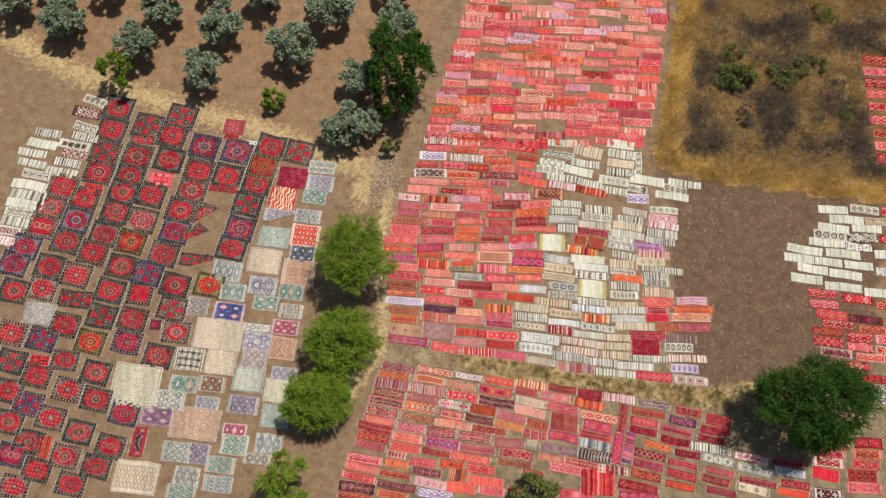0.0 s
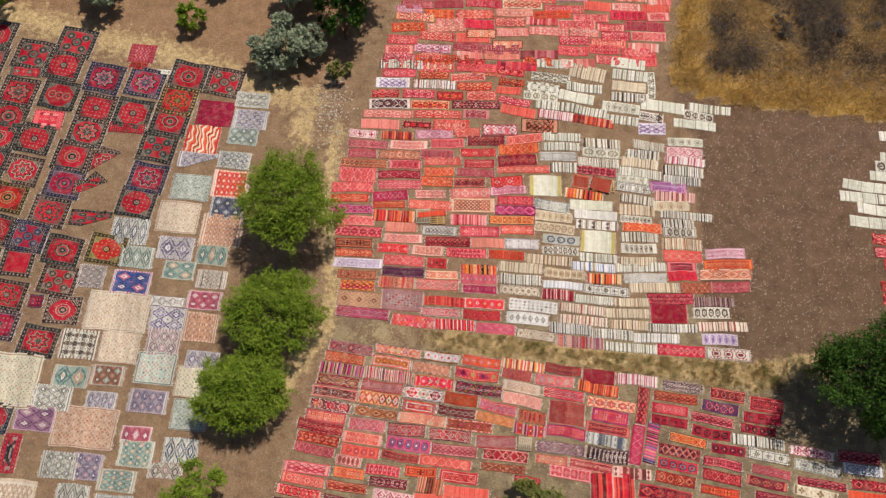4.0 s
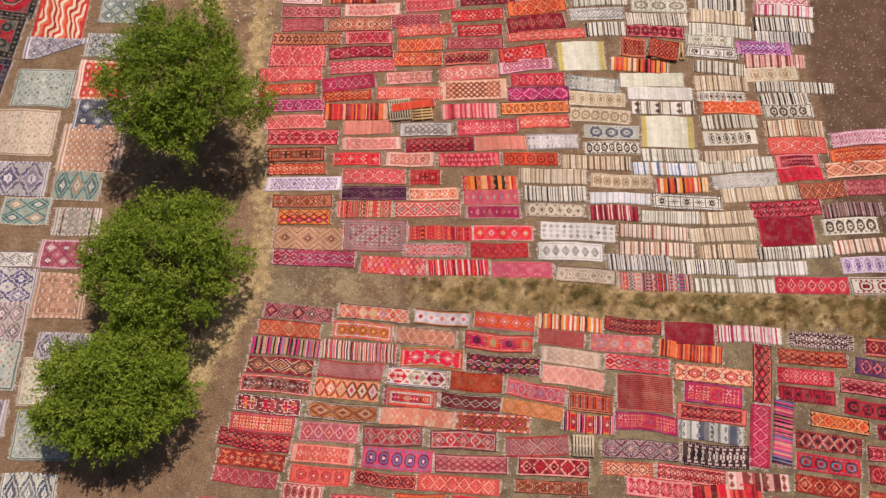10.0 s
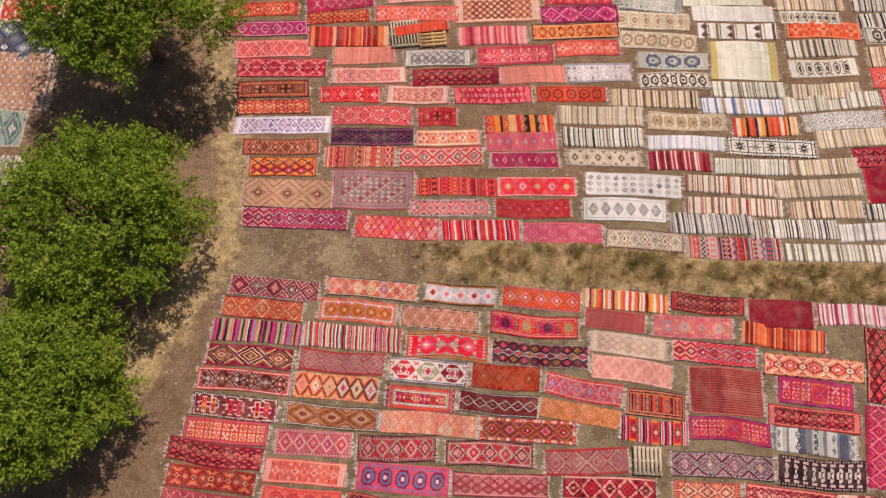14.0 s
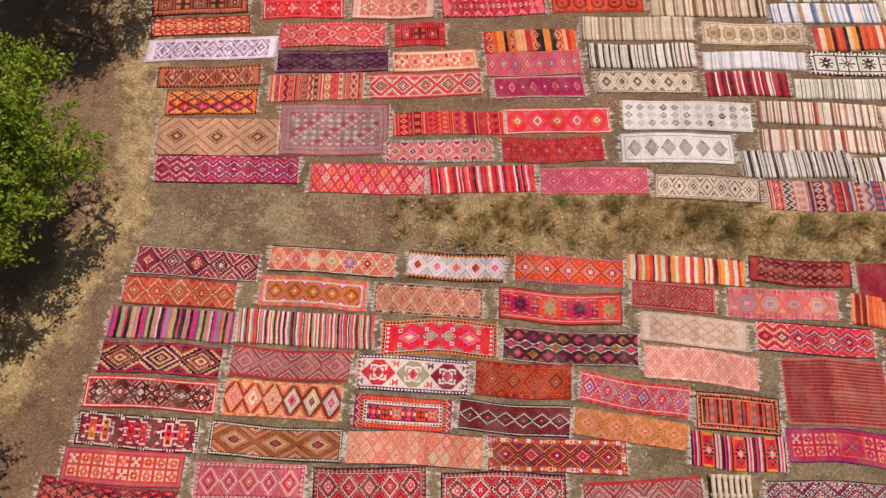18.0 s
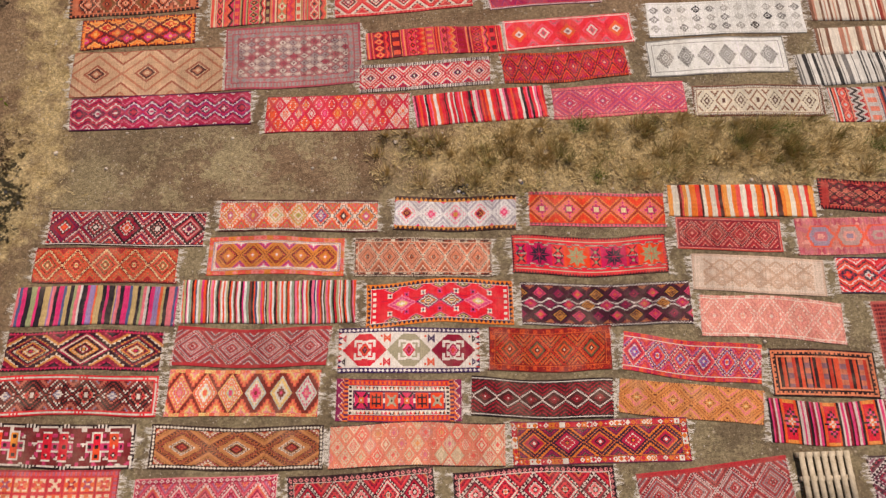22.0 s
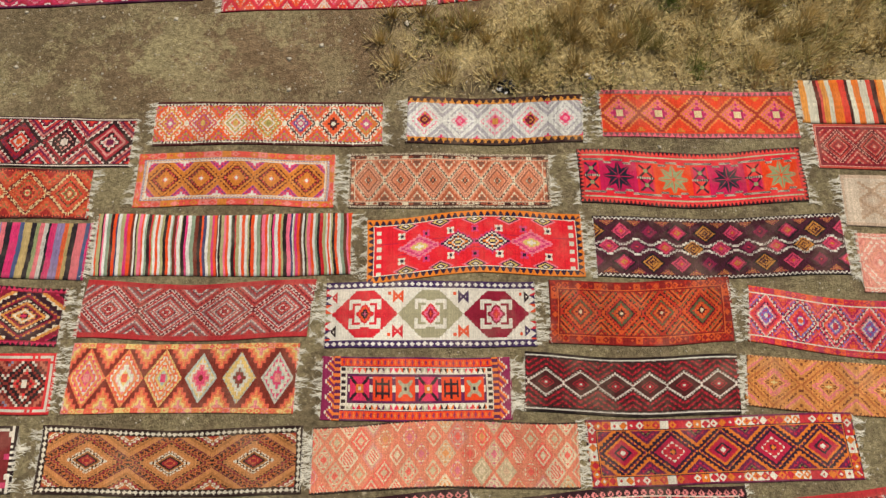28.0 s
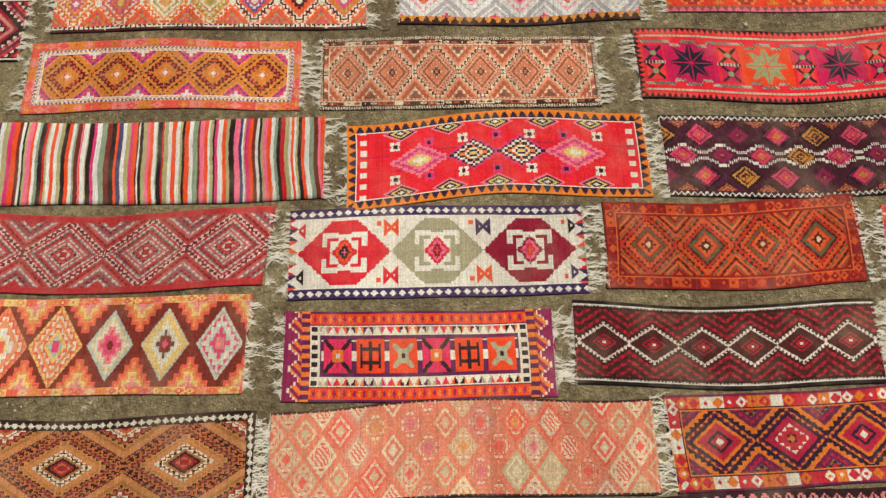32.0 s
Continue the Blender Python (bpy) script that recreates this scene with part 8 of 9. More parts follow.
carpet(-26.13, 19.83, 2.81, 2.28, -7.2, "med Dw 1", fold=(0.0, 0.0, 1))
carpet(-27.11, 17.32, 2.91, 1.58, -7.1, "med D 1", fold=(0.0, 0.05, 1))
carpet(-26.70, 14.67, 3.51, 1.41, -7.0, "med D 1", fold=(0.2, -0.15, 1))
carpet(-39.00, 10.34, 3.84, 1.87, -6.9, "med D 1")
carpet(-32.28, 10.96, 2.72, 2.50, -6.9, "frame D 1")
carpet(-42.65, 8.80, 3.20, 2.35, -6.8, "ov gy 6")
carpet(-25.97, 9.60, 2.21, 1.97, -6.9, "gd gy 33")
carpet(-22.62, 8.99, 3.17, 1.96, -6.9, "gd bd 22")
carpet(-22.39, 11.14, 2.71, 1.87, -7.0, "gd gt 31")
carpet(-19.25, 11.83, 2.96, 2.01, -7.0, "gd lv 21")
carpet(-16.17, 11.14, 2.58, 1.74, -7.0, "gd te 31")
carpet(-18.79, 9.91, 2.57, 1.60, -6.9, "gd te 22")
carpet(-16.03, 9.05, 2.43, 1.59, -6.9, "gd wx 54")
carpet(-30.23, 7.59, 1.22, 1.09, -6.8, "pan Dp 2")
carpet(-27.93, 6.81, 2.91, 2.41, -6.8, "med Dw 1")
carpet(-23.46, 6.57, 5.08, 3.25, -6.8, "ov sp 8")
carpet(-19.48, 7.29, 2.78, 0.85, -6.9, "zz g 3")
carpet(-19.36, 5.79, 2.89, 2.03, -6.8, "gd lw 22")
carpet(-16.51, 7.29, 2.78, 1.57, -6.9, "gd rs 32")
carpet(-16.65, 5.08, 2.63, 2.37, -6.8, "gd so 54")
carpet(-39.14, 3.85, 2.89, 2.13, -6.7, "med D 1")
carpet(-41.77, 3.85, 2.05, 1.07, -6.7, "pan r 2")
carpet(-26.25, 3.97, 2.87, 2.36, -6.7, "gd wk 43")
carpet(-22.99, 3.62, 3.10, 2.46, -6.7, "ov sp 5")
carpet(-19.51, 3.97, 2.62, 2.11, -6.8, "gd gp 32")
carpet(-31.47, 1.30, 4.86, 4.27, -6.6, "ov cm 3")
carpet(-26.55, 1.42, 2.84, 1.73, -6.7, "gd te 21")
carpet(-23.65, 1.42, 2.60, 1.61, -6.7, "gd ro 32")
carpet(-19.92, 1.88, 3.07, 2.54, -6.7, "ov tf 4")
carpet(-16.29, 2.45, 2.60, 1.39, -6.7, "gd lv 31")
carpet(-16.93, 0.73, 2.59, 2.40, -6.7, "ov cm 4")
carpet(-27.81, -0.17, 3.06, 1.94, -6.6, "gd gw 33")
carpet(-28.88, -1.75, 3.16, 1.91, -6.6, "gd pr 22")
carpet(-24.96, -2.52, 4.88, 3.12, -6.6, "ov so 6")
carpet(-23.92, -0.46, 2.35, 1.25, -6.6, "gd lv 41")
carpet(-20.27, -0.68, 3.04, 1.81, -6.6, "gd lg 42")
carpet(-16.91, -1.80, 2.79, 2.35, -6.6, "ov gt 4")
carpet(-30.43, -4.28, 1.39, 2.86, -6.5, "gm Db 2")
carpet(-26.53, -5.26, 2.76, 1.96, -6.5, "gd gw 33")
carpet(-24.37, -5.42, 2.30, 1.96, -6.5, "gd lg 33")
carpet(-20.91, -3.19, 2.31, 1.33, -6.6, "gd rs 31")
carpet(-20.78, -4.61, 2.65, 1.97, -6.5, "gd te 44")
carpet(-17.40, -4.45, 2.64, 1.86, -6.5, "gd gb 31")
carpet(-30.26, -7.67, 4.33, 3.10, -6.4, "lt sp 9")
carpet(-25.25, -7.56, 2.50, 1.81, -6.4, "gd gw 31")
carpet(-22.01, -6.50, 2.85, 1.61, -6.5, "gd te 44")
carpet(-22.11, -8.30, 2.83, 1.59, -6.4, "gd gb 44")
carpet(-18.41, -5.91, 2.63, 1.19, -6.5, "gd wx 31")
carpet(-25.64, -9.09, 2.83, 1.47, -6.4, "gd te 44")
carpet(-39.68, -4.83, 1.28, 2.20, -6.5, "str R 6")


verts, quads = joined([(v, q) for v, q, c in FAR])
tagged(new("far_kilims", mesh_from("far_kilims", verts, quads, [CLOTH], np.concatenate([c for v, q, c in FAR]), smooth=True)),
       "many faded coral, red and white kilims laid close together far up the field", "rugs", kind="stuff")


# ---- trees ----
def tube(points, radii, sides=7):
    """A tapered limb along points."""
    rings_, pts = [], [Vector(p) for p in points]
    for i, p in enumerate(pts):
        d = (pts[min(i + 1, len(pts) - 1)] - pts[max(i - 1, 0)]).normalized()
        sx = d.cross(Vector((0.3, 1, 0.1))).normalized()
        sy = d.cross(sx)
        rings_.append([p + (sx * math.cos(t) + sy * math.sin(t)) * radii[i] for t in np.linspace(0, 6.283, sides, endpoint=False)])
    v = np.array([tuple(c) for r in rings_ for c in r])
    q = [(i * sides + k, i * sides + (k + 1) % sides, (i + 1) * sides + (k + 1) % sides, (i + 1) * sides + k) for i in range(len(pts) - 1) for k in range(sides)]
    return v, np.array(q)


def crown_arrays(rx, ry, rz, cz, clumps, leaves, size, seed, ragged=0.22):
    """Sprays of leaves on an uneven, lobed crown with gaps: each clump holds twigs, each twig leaflets along its length."""
    rng = np.random.default_rng(seed)
    lobes = max(7, clumps // 11)
    k = np.arange(lobes) + 0.5
    up = 1 - 1.45 * k / lobes
    spin = k * 2.399 + rng.normal(0, 0.35, lobes)
    flat = np.sqrt(np.clip(1 - up * up, 0, 1))
    axis_ = np.stack([np.cos(spin) * flat, np.sin(spin) * flat, up], -1)
    reach = rng.uniform(0.44, 0.80, lobes) * (1 + ragged * rng.normal(0, 0.35, lobes))
    wide = rng.uniform(0.23, 0.42, lobes)
    pick = rng.choice(lobes, clumps, p=wide ** 2 / (wide ** 2).sum())
    d = rng.normal(size=(clumps, 3)) + axis_[pick] * 0.9 + (0, 0, 0.35)
    d /= np.linalg.norm(d, axis=1)[:, None]
    r = wide[pick] * (0.55 + 0.45 * rng.random(clumps) ** 0.5)
    centre = (axis_[pick] * reach[pick][:, None] + d * r[:, None]) * (rx, ry, rz) + (0, 0, cz)
    span = 0.17 * (rx + ry) / 2
    twigs = max(3, leaves // 14)
    c = np.repeat(centre, twigs, 0)
    way = np.repeat(d, twigs, 0) * 0.75 + rng.normal(size=(clumps * twigs, 3)) * 0.62 + (0, 0, 0.18)
    way /= np.linalg.norm(way, axis=1)[:, None]
    start = c + rng.normal(size=c.shape) * span * 0.34
    per = 14
    k = np.tile(np.linspace(0.05, 1, per), len(c))[:, None]
    w = np.repeat(way, per, 0)
    side = np.cross(w, rng.normal(size=w.shape))
    side /= np.linalg.norm(side, axis=1)[:, None] + 1e-9
    p = np.repeat(start, per, 0) + w * k * span * rng.uniform(0.6, 1.1, (len(w), 1)) + side * size * 0.9
    t = w * 0.6 + side * 0.8 + rng.normal(size=w.shape) * 0.25
    t /= np.linalg.norm(t, axis=1)[:, None]
    n = rng.normal(size=w.shape) * 0.75 + (0, 0, 0.7)
    b = np.cross(n, t)
    b /= np.linalg.norm(b, axis=1)[:, None] + 1e-9
    n = np.cross(t, b)
    s = (rng.uniform(0.6, 1.35, len(p)) * size)[:, None]
    v = np.stack([p - t * s, p - b * s * 0.45 + n * s * 0.14, p + t * s, p + b * s * 0.45 + n * s * 0.14], 1).reshape(-1, 3)
    return v, np.arange(len(v)).reshape(-1, 4), centre


def tree(name, x, y, rx, ry, rz, cz, trunk_r, leaf, label, category, group, clumps=150, leaves=80, size=0.13, seed=1, ragged=0.22):
    root = new(name)
    root.matrix_world = pose(x, y, 0)
    tagged(root, label, category, group)
    v, q, centre = crown_arrays(rx, ry, rz, cz, clumps, leaves, size, seed, ragged)
    part("crown", mesh_from("crown", v, q, [leaf]), root)
    rng = np.random.default_rng(seed + 5)
    fork = cz * 0.42
    pieces = [tube([(0, 0, -0.1), (0.05, 0.03, fork * 0.5), (0, 0, fork)], [trunk_r * 1.25, trunk_r, trunk_r * 0.85])]
    part("trunk", mesh_from("trunk", *joined(pieces), [BARK], smooth=True), root)
    for c in centre[rng.choice(len(centre), min(22 if clumps > 300 else 7, len(centre)), replace=False)]:
        m = np.array([c[0] * 0.45, c[1] * 0.45, fork + (c[2] - fork) * 0.6])
        arm = tube([(0, 0, fork * 0.9), tuple(m), tuple(c)], [trunk_r * 0.5, trunk_r * 0.26, 0.015], 5)
        part("limb", mesh_from("limb", *arm, [BARK], smooth=True), root, "forking grey-brown limb")
    return root


tree("broadleaf_tree", -9.3, 13.9, 3.6, 3.7, 2.5, 4.7, 0.22, LEAF_GREEN, "broad green tree with a rounded loose crown beside the track", "tree", "trees along the track", 460, 154, 0.064, 11, 0.3)
tree("broadleaf_tree", -10.0, 5.4, 3.5, 3.3, 2.2, 3.1, 0.22, LEAF_GREEN, "broad green tree with a dense low crown beside the track", "tree", "trees along the track", 460, 154, 0.064, 12, 0.28)
tree("broadleaf_tree", -12.2, -0.5, 3.5, 2.8, 2.1, 2.9, 0.2, LEAF_GREEN, "bright green tree with an uneven crown beside the track", "tree", "trees along the track", 460, 154, 0.064, 13, 0.3)
tree("broadleaf_tree", -14.7, -8.2, 2.8, 2.4, 1.9, 3.2, 0.2, LEAF_GREEN, "green tree with a thin-leaved crown at the field edge", "tree", "trees along the track", 110, 140, 0.085, 14, 0.45)
tree("shade_tree", 35.4, -1.0, 5.5, 4.1, 3.0, 4.0, 0.4, LEAF_DARK, "large dark green shade tree at the end of the grass strip", "tree", "", 480, 154, 0.09, 15, 0.3)
tree("shade_tree", -4.5, 35.7, 3.4, 4.6, 3.8, 4.4, 0.35, LEAF_DARK, "tall dark green tree between the grove and the track", "tree", "dark trees by the grove", 170, 98, 0.14, 16, 0.35)
tree("shade_tree", -5.3, 31.9, 1.9, 2.0, 2.2, 2.5, 0.2, LEAF_DARK, "small dark green tree standing under the tall one", "tree", "dark trees by the grove", 60, 84, 0.12, 17, 0.4)
tree("young_tree", -37.4, 36.7, 2.1, 2.1, 2.0, 2.4, 0.15, LEAF_GREEN, "bright green young tree at the corner of the carpets", "tree", "", 60, 98, 0.11, 18, 0.4)
tree("shrub", 9.1, -8.8, 2.4, 1.7, 1.1, 1.1, 0.08, LEAF_BUSH, "grey-green shrub growing between the kilims", "shrub", "", 100, 60, 0.11, 19)
tree("dry_shrub", -7.8, 10.9, 1.2, 1.5, 0.7, 0.6, 0.06, LEAF_DRY, "withered brown brush at the track edge under the trees", "shrub", "withered brush by the track", 20, 42, 0.05, 41, 0.5)
tree("dry_shrub", -7.9, 5.3, 1.3, 1.6, 0.7, 0.6, 0.06, LEAF_DRY, "withered brown brush at the track edge under the trees", "shrub", "withered brush by the track", 20, 42, 0.05, 42, 0.5)
tree("shrub", -19.4, 33.6, 1.5, 1.3, 1.1, 1.1, 0.08, LEAF_GREEN, "small green shrub on the grove soil", "shrub", "", 60, 60, 0.12, 20)
tree("shrub", -5.9, 28.0, 1.0, 0.9, 0.8, 0.9, 0.05, LEAF_BUSH, "small yellowish shrub at the track edge", "shrub", "", 40, 50, 0.12, 21)


olive = tree("olive_tree", -45.2, 43.2, 2.15, 2.05, 1.9, 2.3, 0.2, LEAF_OLIVE, "silvery grey-green olive tree on bare grove soil", "tree", "olive trees of the grove", 105, 84, 0.14, 31, 0.14)
bush = tree("scrub_bush", 35.0, 36.9, 2.2, 1.7, 0.9, 0.7, 0.06, LEAF_BUSH, "grey-green scrub bush in the fallow field", "bush", "bushes of the fallow field", 40, 84, 0.10, 32, 0.7)
thorn = tree("thorn_bush", 36.0, 32.0, 2.2, 1.7, 0.5, 0.4, 0.05, LEAF_GREY, "grey leafless thorn bush in the fallow field", "bush", "thorn bushes of the fallow field", 34, 56, 0.07, 33, 0.7)


def plant_olive(x, y, size, k):
    copy_thing(olive, pose(x, y, 0, 0, 0, 47 * k) @ Matrix.Diagonal((size * 1.2, size * 1.12, size * 1.02, 1)))


def plant_bush(x, y, size, k):
    copy_thing(bush, pose(x, y, 0, 0, 0, 71 * k) @ Matrix.Diagonal((size, size, size * 0.8, 1)))


def plant_thorn(x, y, size, k):
    copy_thing(thorn, pose(x, y, 0, 0, 0, 53 * k) @ Matrix.Diagonal((size, size, size * 0.8, 1)))



plant_olive(-35.8, 40.2, 1.00, 0)
plant_olive(-33.0, 44.8, 1.00, 1)
plant_olive(-25.5, 42.6, 1.05, 2)
plant_olive(-27.2, 36.9, 0.95, 3)
plant_olive(-17.1, 40.1, 1.10, 4)
plant_olive(-13.4, 45.4, 1.20, 5)
plant_olive(-9.8, 36.0, 0.90, 6)
plant_olive(-40.4, 48.6, 0.90, 7)
plant_olive(-44.1, 43.4, 1.00, 17)
plant_olive(-51.3, 46.4, 1.10, 8)
plant_olive(-21.1, 47.1, 0.95, 9)
plant_olive(-10.0, 29.7, 0.95, 10)
plant_olive(-11.9, 29.3, 0.70, 11)
plant_olive(-8.5, 30.5, 0.70, 12)
plant_olive(-5.5, 43.4, 0.95, 13)
plant_olive(-5.6, 48.8, 1.00, 14)
plant_olive(-46.5, 49.6, 1.00, 15)
plant_olive(-27.4, 49.6, 1.00, 16)
plant_bush(34.3, 37.4, 0.95, 0)
plant_bush(36.3, 38.0, 0.60, 1)
plant_bush(39.6, 37.2, 0.85, 2)
plant_bush(42.0, 38.0, 0.80, 3)
plant_bush(45.0, 38.8, 0.60, 4)
plant_bush(34.8, 40.5, 0.70, 5)
plant_bush(46.8, 32.5, 0.50, 6)
plant_bush(46.1, 46.0, 0.70, 7)
plant_thorn(31.1, 36.6, 0.60, 0)
plant_thorn(40.3, 32.1, 0.80, 1)
plant_thorn(43.3, 32.2, 0.60, 2)
plant_thorn(44.9, 28.6, 0.60, 3)
plant_thorn(37.6, 33.3, 0.50, 4)
plant_thorn(46.6, 35.9, 0.60, 5)


# ---- pallets ----
NEW_WOOD = plain_material("pale_pine", "b8945a", "dcbc84", 7.0)


def pallet(x, y, z, turn, boards, sx=1.2, sy=1.0, label="weathered wooden pallet lying on the soil", fresh=False, fill=0.52):
    root = new("pallet")
    root.matrix_world = pose(x, y, z, 0, 0, turn)
    tagged(root, label, "pallet", "pallets")
    bw = sx / boards * fill
    wood = NEW_WOOD if fresh else PALLET_WOOD
    slat = mesh_from("slat", *box_arrays(bw, sy, 0.022), [wood])
    beam = mesh_from("beam", *box_arrays(sx, 0.09, 0.09), [wood])
    foot = mesh_from("foot_board", *box_arrays(sx, 0.1, 0.02), [wood])
    for k in range(boards):
        part("slat", slat, root).matrix_basis = pose(-sx / 2 + (k + 0.5) * sx / boards, 0, 0.123)
    for yy in (-sy / 2 + 0.05, 0, sy / 2 - 0.05):
        part("beam", beam, root).matrix_basis = pose(0, yy, 0.066)
        part("foot_board", foot, root).matrix_basis = pose(0, yy, 0.010)
    return root


pallet(8.93, -4.62, 0.000, -8.0, 7, 1.05, 1.0, fill=0.7)
pallet(1.45, 14.12, 0.000, 1.0, 9, 1.25, 1.3)
pallet(2.66, 13.97, 0.000, 91.0, 7, 1.25, 1.2, label="pale pine pallet lying on the soil", fresh=True)
pallet(17.01, 16.51, 0.000, -7.0, 9, 1.9, 1.1, fresh=True, label="long pale pine pallet half covered by a kilim")


# ---- grass, stones ----
def free_of_rugs(x, y):
    ok = np.ones(x.shape, bool)
    for cx, cy, hl, hw, c, s in RUGS:
        dx, dy = x - cx, y - cy
        ok &= ~((np.abs(dx * c + dy * s) < hl) & (np.abs(-dx * s + dy * c) < hw))
    return ok


def blades(name, x, y, height, mats, label, seed, lean=0.8, thick=1.0):
    rng = np.random.default_rng(seed)
    n = len(x)
    a = rng.uniform(0, 6.283, n)
    h = height * rng.uniform(0.5, 1.5, n)
    w = rng.uniform(0.006, 0.014, n) * thick
    root = np.stack([x, y, np.full(n, -0.03)], -1)
    side = np.stack([np.cos(a), np.sin(a), np.zeros(n)], -1)
    b = a + 1.57 + rng.normal(0, 0.6, n)
    tip = root + np.stack([np.cos(b) * h * lean, np.sin(b) * h * lean, h], -1)
    v = np.stack([root - side * w[:, None], root + side * w[:, None], tip], 1).reshape(-1, 3)
    ob = new(name, mesh_from(name, v, np.arange(3 * n).reshape(-1, 3), mats, tris=True))
    return tagged(ob, label, "grass", kind="stuff")


rng = np.random.default_rng(7)
TWIG = plain_material("grey_twigs", "443e36", "7c7060", 1.2)


def noise_field(x, y):
    return np.array([noise.noise(Vector((a * 0.22, b * 0.22, 3.0))) for a, b in zip(x, y)])



def scatter(count, x0, x1, y0, y1, weight, clump=0.12, per=26):
    """Places of blades in tufts, thicker where the ground is dry."""
    cx, cy = rng.uniform(x0, x1, count), rng.uniform(y0, y1, count)
    keep = rng.random(count) < weight(cx, cy)
    cx, cy = cx[keep], cy[keep]
    x = np.repeat(cx, per) + rng.normal(0, clump, len(cx) * per)
    y = np.repeat(cy, per) + rng.normal(0, clump, len(cx) * per)
    ok = free_of_rugs(x, y)
    return x[ok], y[ok]


def tufts(name, count, x0, x1, y0, y1, weight, size, height, per, mats, label, seed):
    """Hummocks of grass: blades that fan out from a middle, tallest there."""
    r = np.random.default_rng(seed)
    cx, cy = r.uniform(x0, x1, count), r.uniform(y0, y1, count)
    keep = r.random(count) < weight(cx, cy)
    cx, cy = cx[keep], cy[keep]
    n = len(cx)
    big = r.uniform(0.5, 1.5, n)
    away, turn = np.abs(r.normal(0, 0.5, (n, per))), r.uniform(0, 6.283, (n, per))
    x, y = cx[:, None] + np.cos(turn) * away * size * big[:, None], cy[:, None] + np.sin(turn) * away * size * big[:, None]
    h = height * big[:, None] * np.exp(-away ** 2) * r.uniform(0.5, 1.2, (n, per))
    out = h * (0.25 + 0.9 * away)
    tip = np.stack([x + np.cos(turn) * out, y + np.sin(turn) * out, h], -1).reshape(-1, 3)
    root = np.stack([x, y, np.full(x.shape, -0.03)], -1).reshape(-1, 3)
    a = r.uniform(0, 6.283, n * per)
    side = np.stack([np.cos(a), np.sin(a), np.zeros(n * per)], -1) * r.uniform(0.006, 0.014, (n * per, 1))
    ok = free_of_rugs(tip[:, 0], tip[:, 1]) & free_of_rugs(root[:, 0], root[:, 1])
    v = np.stack([root - side, root + side, tip], 1)[ok].reshape(-1, 3)
    ob = new(name, mesh_from(name, v, np.arange(len(v)).reshape(-1, 3), mats, tris=True))
    return tagged(ob, label, "grass", kind="stuff")


def strip(a, b):
    return np.clip(dryness(a, b) * 1.6 - 0.3, 0, 1)


x, y = scatter(14000, -2, 30, -3, 6, lambda a, b: strip(a, b) * np.clip(0.5 + noise_field(a * 4, b * 4) * 1.6, 0.05, 1), 0.1, 24)
blades("dry_grass", x, y, 0.15, [STRAW], "dry straw-coloured grass along the strip between the rugs", 3, 0.9, 1.2)
tufts("dry_grass", 2600, 0, 30, -3, 6, lambda a, b: strip(a, b) * np.clip(0.6 + noise_field(a * 3, b * 3) * 1.5, 0.1, 1), 0.26, 0.25, 130, [STRAW], "dense hummocks of pale dry grass in the strip", 31)
tufts("green_weeds", 380, 5, 30, -2, 5, lambda a, b: np.clip(dryness(a, b) * 2 - 0.9, 0, 1) * np.clip(0.25 + noise_field(a * 2, b * 2) * 2.2, 0, 1), 0.3, 0.27, 130, [GREENISH], "bushy grey-green weeds standing in the dry strip", 32)
x, y = scatter(5200, -14, 30, 4, 40, lambda a, b: np.clip(dryness(a, b) * 1.3 - 0.3, 0, 1), 0.2, 14)
blades("dry_grass", x, y, 0.16, [STRAW], "dry straw-coloured grass beside the track", 4)
x, y = scatter(1100, 1, 34, -2, 6, lambda a, b: (dryness(a, b) > 0.45) * np.clip(0.45 + noise_field(a * 3, b * 3) * 1.6, 0.05, 1), 0.16, 44)
blades("green_weeds", x, y, 0.26, [GREENISH], "low grey-green weeds among dry grass", 5)
x, y = scatter(200, 4, 30, -1, 5, lambda a, b: (dryness(a, b) > 0.6) * np.clip(noise_field(a * 2, b * 2) * 2 + 0.1, 0, 1), 0.11, 90)
blades("green_weeds", x, y, 0.22, [LEAF_BUSH], "darker green weed tufts standing in the dry grass", 15)
x, y = scatter(4200, 24, 58, 20, 56, lambda a, b: inside(a, b, DRY_FIELD) * soft(near_line(a, b, FIELD_RIM), 5.5), 0.35, 20)
blades("dry_grass", x, y, 0.35, [GOLD], "golden dry grass along the edge of the fallow field", 6, 0.9, 2.2)
x, y = scatter(5200, 24, 58, 22, 56, lambda a, b: inside(a, b, DRY_FIELD) * np.clip(0.5 - noise_field(a, b) * 2.4, 0.04, 1), 0.45, 22)
blades("dry_grass", x, y, 0.4, [TAN], "withered tan grass covering the fallow field", 26, 1.1, 2.2)
x, y = scatter(4600, 26, 58, 24, 56, lambda a, b: inside(a, b, DRY_FIELD) * (near_line(a, b, FIELD_RIM) > 3) * np.clip(noise_field(a, b) * 3.0 + 0.25, 0.03, 1), 0.5, 40)
blades("scrub", x, y, 0.5, [TWIG], "low grey-brown thorny scrub in the fallow field", 16, 1.0, 2.0)

x, y = rng.uniform(-9, 14, 130000), rng.uniform(-6, 8, 130000)
ok = free_of_rugs(x, y)
blades("chaff", x[ok], y[ok], 0.022, [STRAW], "short bits of straw and yarn strewn on the soil", 12, 3.0, 0.8)


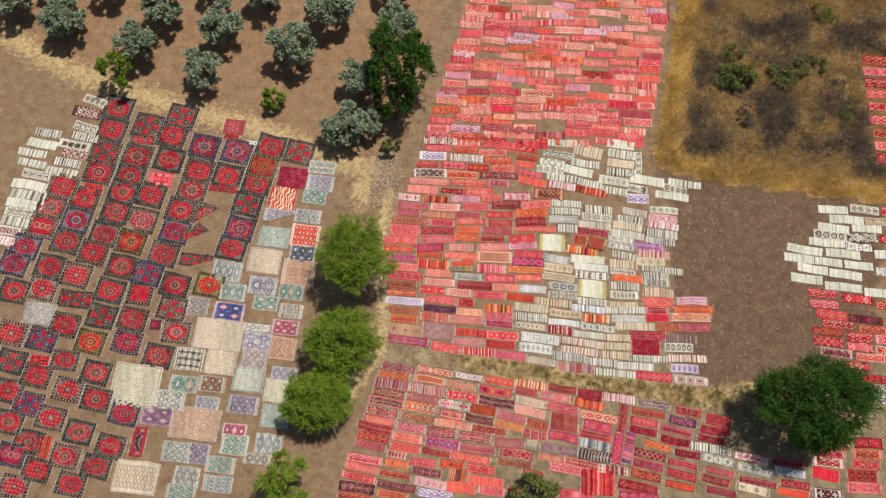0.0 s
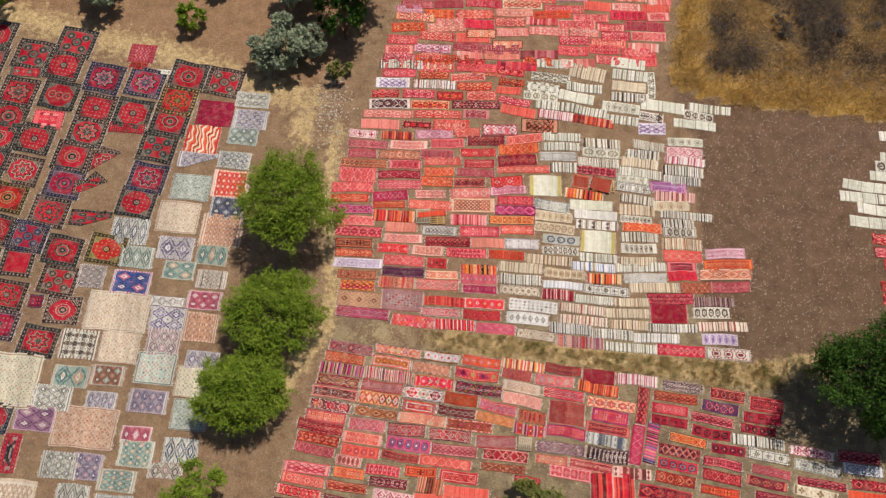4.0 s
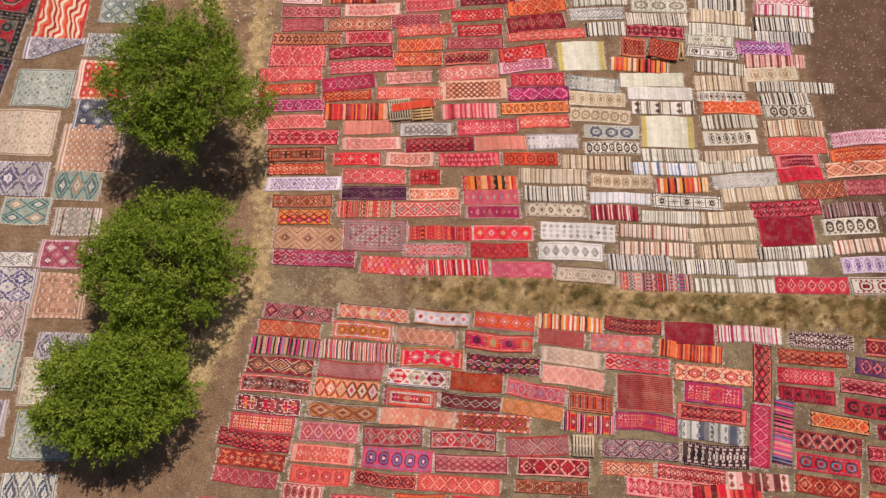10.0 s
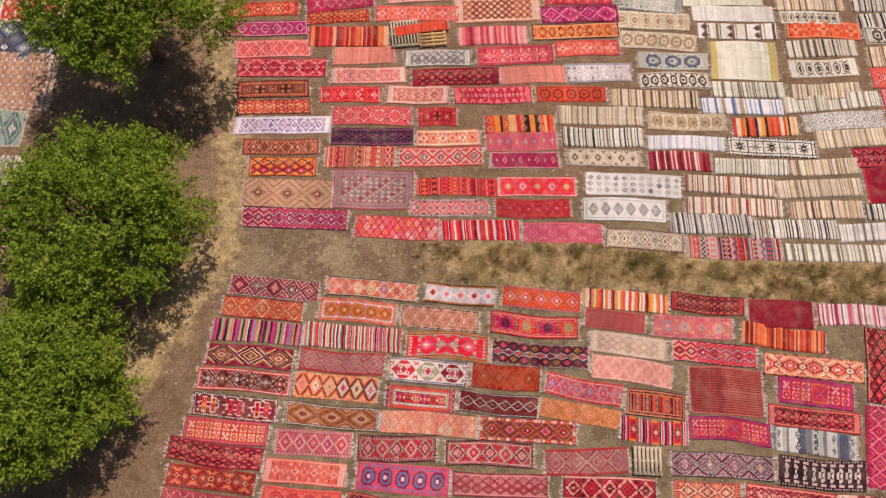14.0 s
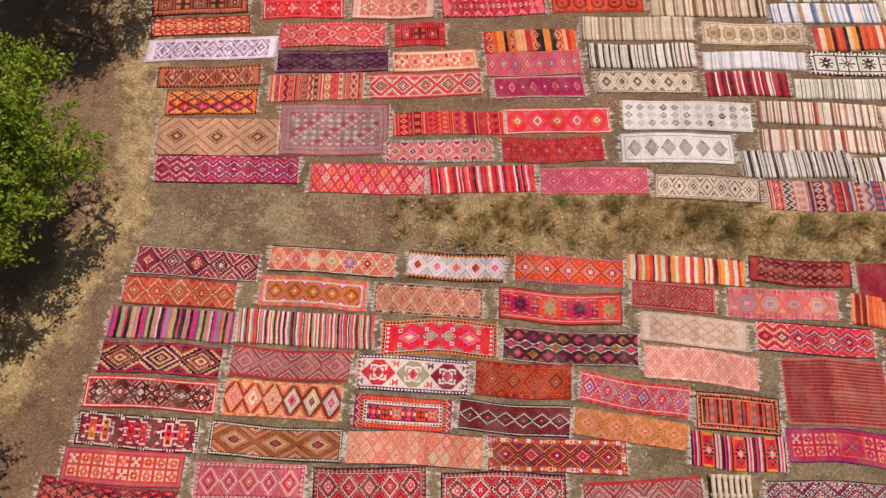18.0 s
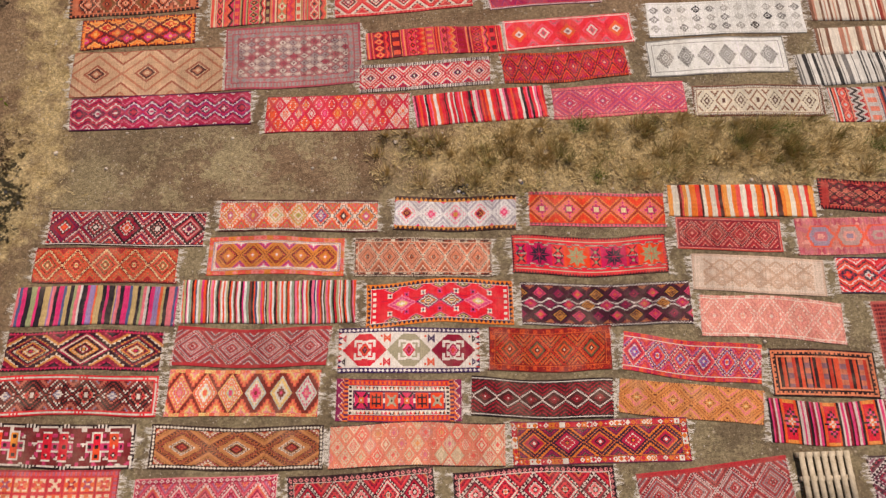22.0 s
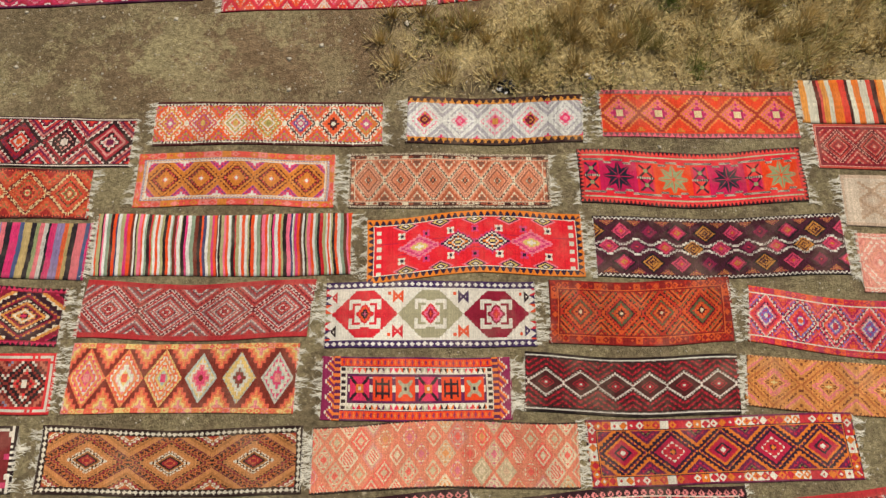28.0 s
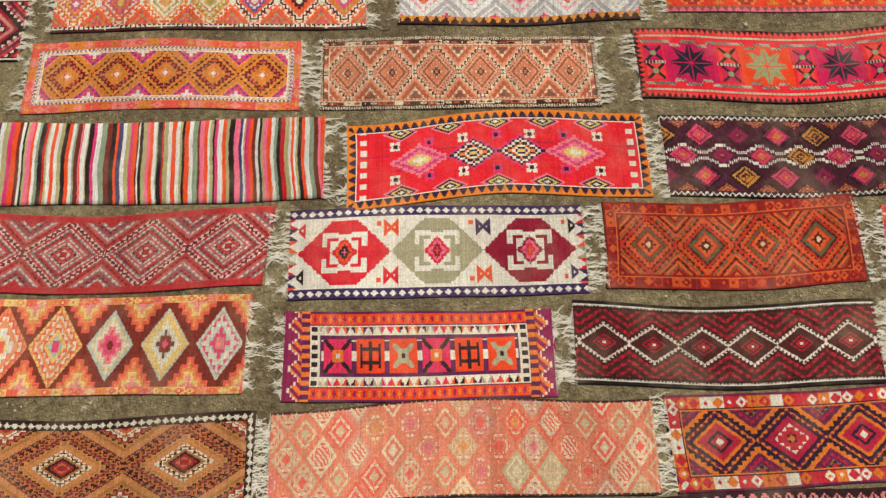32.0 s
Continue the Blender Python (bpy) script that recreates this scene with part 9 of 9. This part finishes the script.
def stone_arrays(count, x, y, size, seed):
    r = np.random.default_rng(seed)
    base = np.array([(1, 0, 0), (0, 1, 0), (-1, 0, 0), (0, -1, 0), (0, 0, 1), (0.1, 0, -0.6)], float)
    v = base[None] * r.uniform(0.6, 1.3, (count, 6, 1)) * size[:, None, None] * (1, 1, 0.6)
    a = r.uniform(0, 6.28, count)
    c, s = np.cos(a)[:, None], np.sin(a)[:, None]
    v = np.stack([v[..., 0] * c - v[..., 1] * s, v[..., 0] * s + v[..., 1] * c, v[..., 2]], -1)
    v += np.stack([x, y, np.full(count, -0.003)], -1)[:, None]
    f = np.array([(0, 1, 4), (1, 2, 4), (2, 3, 4), (3, 0, 4), (1, 0, 5), (2, 1, 5), (3, 2, 5), (0, 3, 5)])
    return v.reshape(-1, 3), (f[None] + (np.arange(count) * 6)[:, None, None]).reshape(-1, 3)


sx, sy = rng.uniform(-9, 22, 16000), rng.uniform(-9, 9, 16000)
ok = free_of_rugs(sx, sy)
sx, sy = sx[ok], sy[ok]
v, f = stone_arrays(len(sx), sx, sy, rng.uniform(0.006, 0.02, len(sx)) * (1 + 2.0 * (rng.random(len(sx)) < 0.04)), 8)
tagged(new("pebbles", mesh_from("pebbles", v, f, [STONE], tris=True)), "small pale pebbles scattered over the soil", "pebbles", kind="stuff")
sx, sy = rng.uniform(22, 46, 5200), rng.uniform(2, 25, 5200)
ok = free_of_rugs(sx, sy) & inside(sx, sy, TILLED)
v, f = stone_arrays(ok.sum(), sx[ok], sy[ok], rng.uniform(0.02, 0.06, ok.sum()), 9)
tagged(new("pebbles", mesh_from("pebbles", v, f, [STONE], tris=True)), "pale stones scattered over the brown field", "pebbles", kind="stuff")


sx, sy = rng.normal(-6.6, 0.9, 420), rng.normal(24.6, 1.9, 420)
ok = free_of_rugs(sx, sy)
v, f = stone_arrays(ok.sum(), sx[ok], sy[ok], rng.uniform(0.03, 0.13, ok.sum()), 10)
tagged(new("rubble", mesh_from("rubble", v, f, [STONE], tris=True)), "pale broken stones lying in straw beside the track", "stones", kind="stuff")


def rock(x, y, r, seed):
    bm = bmesh.new()
    bmesh.ops.create_icosphere(bm, subdivisions=2, radius=r)
    for vert in bm.verts:
        k = 1 + 0.35 * noise.noise(vert.co * (1.6 / r) + Vector((seed, 0, 0)))
        vert.co = Vector((vert.co.x * k, vert.co.y * k * 0.8, vert.co.z * k * 0.6))
    me = bpy.data.meshes.new("rock")
    bm.to_mesh(me)
    bm.free()
    me.materials.append(STONE)
    ob = new("rock", me)
    ob.matrix_world = pose(x, y, r * 0.25, 0, 0, seed * 37)
    tagged(ob, "pale rounded field stone lying in dry grass", "stone", "stones in the grass strip")


rock(5.07, 3.28, 0.10, 1)
rock(5.08, 3.88, 0.07, 2)
rock(1.71, 4.16, 0.06, 3)
rock(4.35, 2.69, 0.05, 4)
rock(7.48, 2.33, 0.05, 5)
rock(-6.03, 5.24, 0.06, 6)


def litter(x, y, r, seed, code, label):
    """A crumpled bag or wrapper."""
    bm = bmesh.new()
    bmesh.ops.create_icosphere(bm, subdivisions=3, radius=r)
    for vert in bm.verts:
        k = 0.7 + 0.9 * noise.noise(vert.co * (2.6 / r) + Vector((seed, 2, 0)))
        vert.co = Vector((vert.co.x * k * 1.2, vert.co.y * k, max(-0.01, vert.co.z * k * 0.5)))
    me = bpy.data.meshes.new("plastic_bag")
    bm.to_mesh(me)
    bm.free()
    me.materials.append(Nodes("thin_plastic", 0.35, 0.5).colour(srgb(code)))
    ob = new("plastic_bag", me)
    ob.matrix_world = pose(x, y, 0.01)
    tagged(ob, label, "litter")


litter(4.40, 2.64, 0.05, 3, "2c5c9c", "crumpled blue plastic wrapper lying in dry grass")
litter(3.05, 2.73, 0.13, 4, "1c1a1c", "crumpled black plastic bag lying in dry grass")
